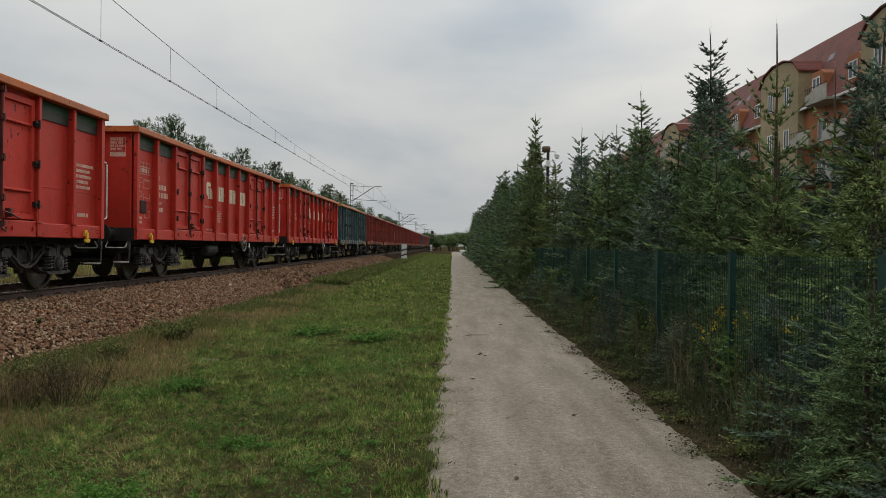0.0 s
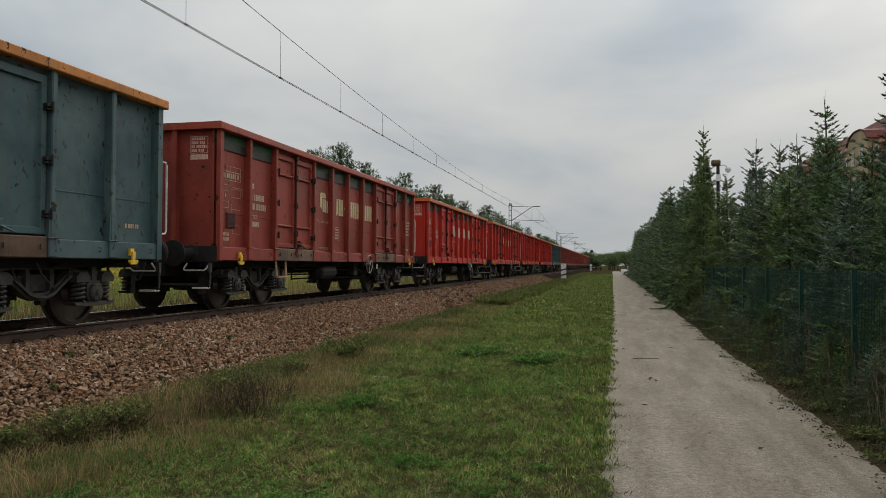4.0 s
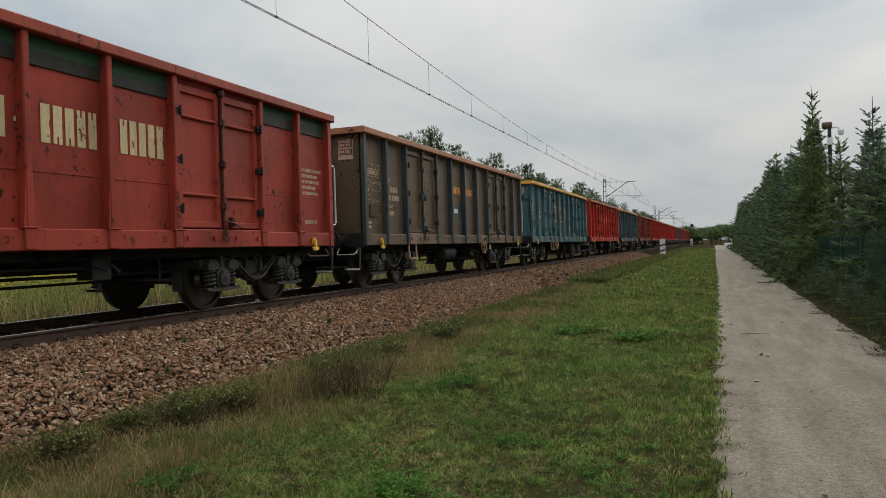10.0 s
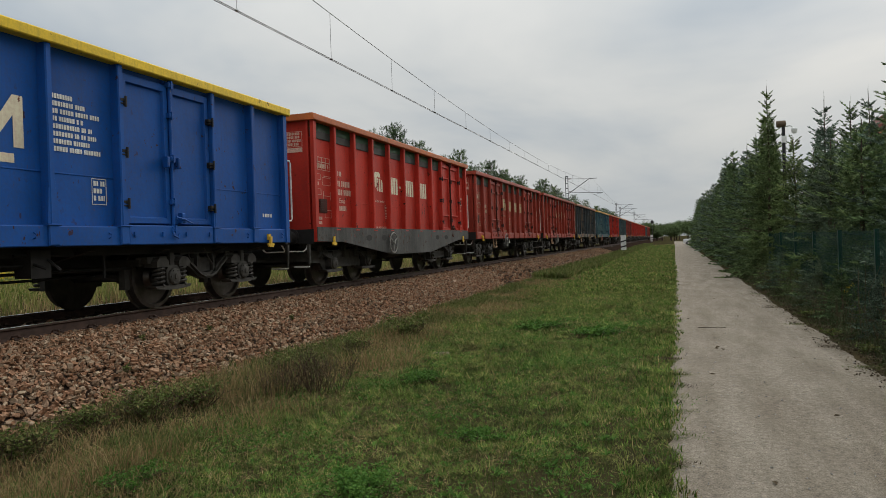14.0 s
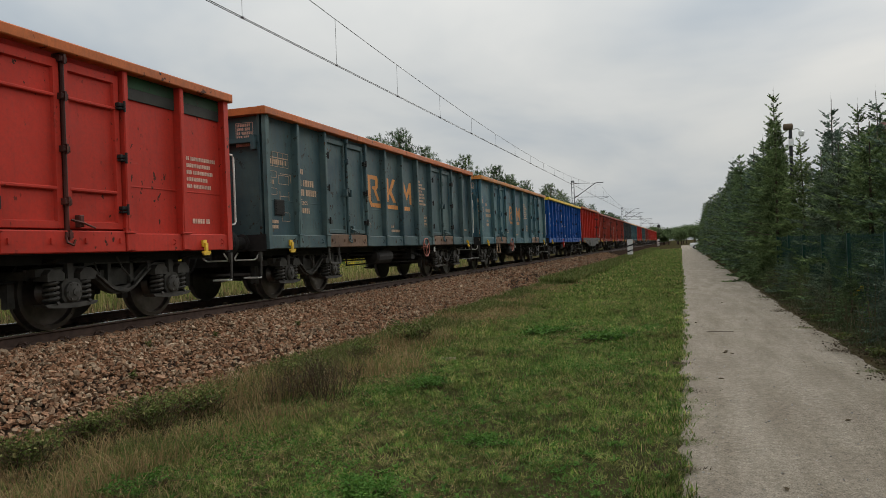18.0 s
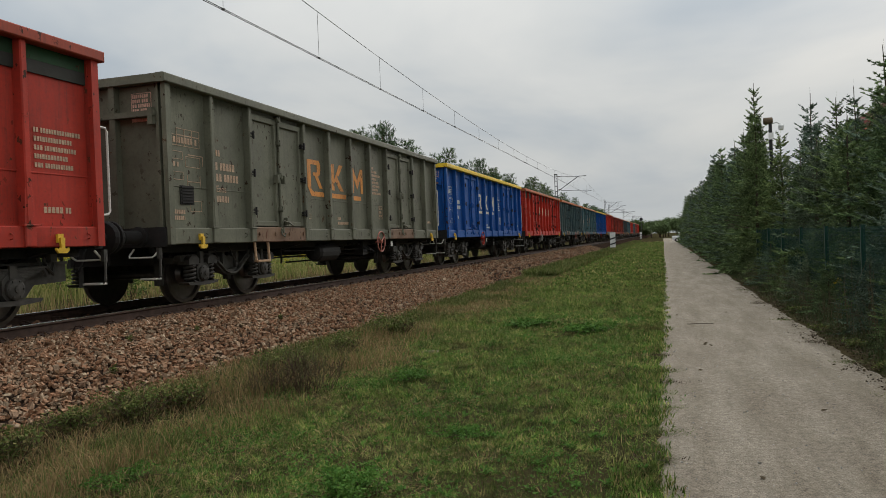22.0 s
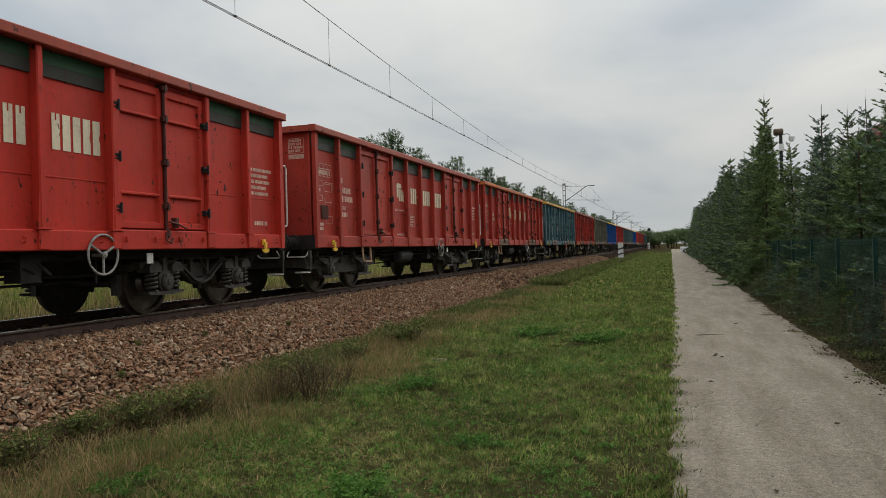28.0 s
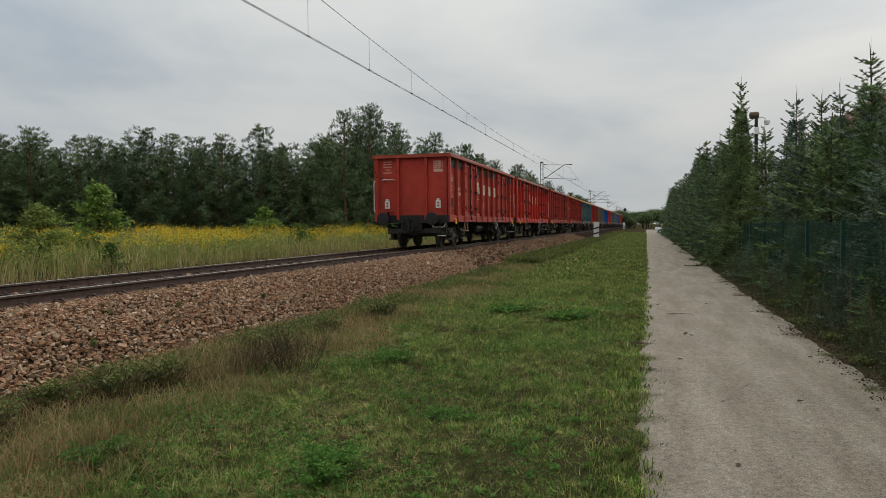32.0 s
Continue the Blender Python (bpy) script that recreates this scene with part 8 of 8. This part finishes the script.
for c0 in (44.5, 60.0, 89.5, 119.0):                 # cream bays that rise into the roof
    bay = part("gable_bay", Mesh().prism([(-3.4, -0.3), (3.4, -0.3), (3.4, EAVES + 2.9), (2.5, EAVES + 3.7), (1.0, EAVES + 4.1), (-1.0, EAVES + 4.1), (-2.5, EAVES + 3.7), (-3.4, EAVES + 2.9)], -0.55, 4.6).data("gable_bay"),
               M_CREAM, house, "cream bay with a curved gable", at=(0, c0, 0))
    part("gable_roof", Mesh().prism([(-3.6, EAVES + 2.85), (-2.6, EAVES + 3.75), (-1.05, EAVES + 4.15), (1.05, EAVES + 4.15), (2.6, EAVES + 3.75), (3.6, EAVES + 2.85), (3.6, EAVES + 2.95), (2.65, EAVES + 3.86), (1.05, EAVES + 4.27), (-1.05, EAVES + 4.27), (-2.65, EAVES + 3.86), (-3.6, EAVES + 2.95)], -0.7, 4.6).data("gable_roof"), M_TILE, bay)
    for z in (1.0, 3.85, 6.7, 9.55, 12.9):
        for dy in (-1.6, 1.4):
            window(c0 + dy, z, 0.9, 1.5, -0.55)
for c0 in (52.3, 67.8, 75.0, 82.2, 97.5, 104.5, 111.5):                       # recessed stretches with dormers and balconies
    for dy in (-2.6, 2.4):
        for z in (1.0, 3.85, 6.7, 9.55):
            window(c0 + dy - 0.9, z, 1.3, 1.5)
            balcony(c0 + dy, z - 0.25)
        d = part("dormer", shared("house_dormer", lambda: Mesh().prism([(-0.95, 0), (0.95, 0), (0.95, 1.75), (0.6, 2.05), (-0.6, 2.05), (-0.95, 1.75)], -0.05, 1.9)), M_ORANGEWALL, house, "orange dormer with an arched head", at=(0, c0 + dy, EAVES + 0.35))
        window(c0 + dy, EAVES + 0.75, 1.1, 1.2, -0.05)
        sk = part("skylight", shared("house_skylight", lambda: Mesh().box(-0.06, 0.06, -0.4, 0.4, -0.6, 0.6)), M_SKYLIGHT, house, at=pose(1.75, c0 + dy + 1.1, EAVES + 4.0, 0, 28, 0))
    balcony(c0, 12.15)
for c0 in (50, 71, 93):
    part("chimney", shared("house_chimney", lambda: Mesh().box(-0.4, 0.4, -0.5, 0.5, 0, 1.3).box(-0.45, 0.45, -0.55, 0.55, 1.3, 1.4)), M_PALE, house, at=(5.9, c0, RIDGE - 0.9))

# ---------------------------------------------------------------- small things on the path
twig = part("twig", Mesh().tube([(-0.2, 0, 0.045), (-0.05, 0.012, 0.048), (0.08, 0.006, 0.05), (0.22, 0.02, 0.046)], 0.006, 5, 0.003).data("twig"), M_BARK, at=pose(0.53, 12.7, 0.0, 0, 0, 3))
tagged(twig, "thin dry twig lying on the gravel path", "twig")
lr = random.Random(8)
for i in range(16):
    x, y = (0.53 + lr.uniform(-0.07, 0.07), 10.45 + lr.uniform(-0.12, 0.12)) if i < 5 else (lr.uniform(0.1, 2.0), lr.uniform(4.5, 20))
    lf = part("dead_leaf", Mesh().add([(0, 0, 0), (0.03, 0.018, 0.012), (0.07, 0, 0.004), (0.03, -0.018, 0.010), (0.035, 0, -0.002)], [(0, 1, 4), (1, 2, 4), (2, 3, 4), (3, 0, 4)]).data("dead_leaf"), M_DARKWEED, at=pose(x, y, 0.038, 0, 0, lr.uniform(0, 360)))
    tagged(lf, "small curled brown leaf on the gravel path", "leaf", "dead leaves on the path")
pb = 900
px_, py_ = rng.uniform(-0.02, 2.0, pb), 3.0 + 19 * rng.random(pb) ** 1.6
v, t = stones(pb, px_, py_, 0.009)
v = v.reshape(pb, 8, 3)
v[:, :, 2] += (0.03 - bed_z(px_))[:, None]
tagged(part("path_grit", big_mesh("path_grit", v.reshape(-1, 3), t), plain("pale_grey_grit", (0.33, 0.31, 0.28), 0.9, 0, 0.4, 60)), "loose pale grit scattered over the path", "grit", kind="stuff")
rock = part("flat_stone", Mesh().add([(-0.13, -0.08, 0), (0.12, -0.09, 0), (0.15, 0.06, 0), (-0.10, 0.09, 0), (-0.10, -0.05, 0.05), (0.09, -0.06, 0.06), (0.11, 0.04, 0.05), (-0.07, 0.06, 0.045)],
                                     [(0, 3, 2, 1), (4, 5, 6, 7), (0, 1, 5, 4), (1, 2, 6, 5), (2, 3, 7, 6), (3, 0, 4, 7)]).data("flat_stone"), plain("pale_sandy_stone", (0.24, 0.19, 0.13), 0.9, 0, 0.2, 20), at=pose(-3.19, 9.85, -0.025))
tagged(rock, "flat pale stone in the mown grass", "stone")
# matted tufts lying over the path's left edge and litter along the hedge side
for i, (x, y, s) in enumerate(((-0.05, 7.86, 1.3), (-0.08, 7.35, 1.0), (-0.03, 8.5, 0.9), (-0.1, 9.6, 0.7), (-0.07, 6.7, 0.8), (-0.06, 5.9, 0.9), (-0.1, 5.2, 0.8), (-0.06, 12.4, 0.7), (2.0, 9.2, 1.0), (1.95, 10.8, 1.1), (1.9, 13.4, 1.0), (2.0, 7.4, 1.0), (1.88, 16.4, 1.0), (1.95, 20, 1.2), (2.05, 5.6, 1.1))):
    r = np.random.default_rng(300 + i)
    n = 260
    a = r.normal(size=(n, 2)) * [0.11, 0.07] * s
    v, t = wisps(a[:, 0], a[:, 1], np.full(n, 0.005), 0.034 * r.uniform(0.5, 1.3, n), 0.008, 2.6, r)
    tf = part("matted_tuft", big_mesh("matted_tuft", v, t), M_DULLGRASS if i % 3 else M_DARKWEED, at=(x, y, 0.02))
    tagged(tf, "matted dark grass tuft on the path edge", "grass tuft", "tufts along the path", "stuff")

# single stones on the near shoulder of the ballast
STONE_MESHES = []
for k in range(6):
    v, t = stones(1, np.array([-6.0]), np.array([0.0]), 0.042, 0.55)
    v = v - v.mean(0)
    me = big_mesh("stone", v, t)
    STONE_MESHES.append(me)
sr = random.Random(21)
for i in range(300):
    x, y = sr.uniform(-6.4, -5.0), sr.uniform(4.6, 11.0)
    part("stone", STONE_MESHES[i % 6], M_STONE1, bed, at=pose(x, y, float(bed_z(x)) + 0.03, sr.uniform(-25, 25), sr.uniform(-25, 25), sr.uniform(0, 360)))

# ---------------------------------------------------------------- what moves


def motions():
    seconds = [2.0 * k for k in range(17)]
    for w, start in train:
        walk(w, [(t, pose(TRACK_X, start + SPEED * t, RAIL_Z)) for t in seconds])
    spin = SPEED / WHEEL_Z * 180 / math.pi
    lead = {}
    for w, start in train:
        for b in w.children:
            for ws in b.children:
                if not ws.name.startswith("wheelset"):
                    continue
                y = round(ws.location.y, 2)
                if y not in lead:
                    walk(ws, [(k / 30, pose(0, y, WHEEL_Z, -spin * k / 30)) for k in range(961)])
                    lead[y] = ws.animation_data
                else:
                    ws.rotation_mode = "QUATERNION"
                    keys = ws.animation_data_create()
                    keys.action = lead[y].action
                    keys.action_slot = lead[y].action_slot


motions()
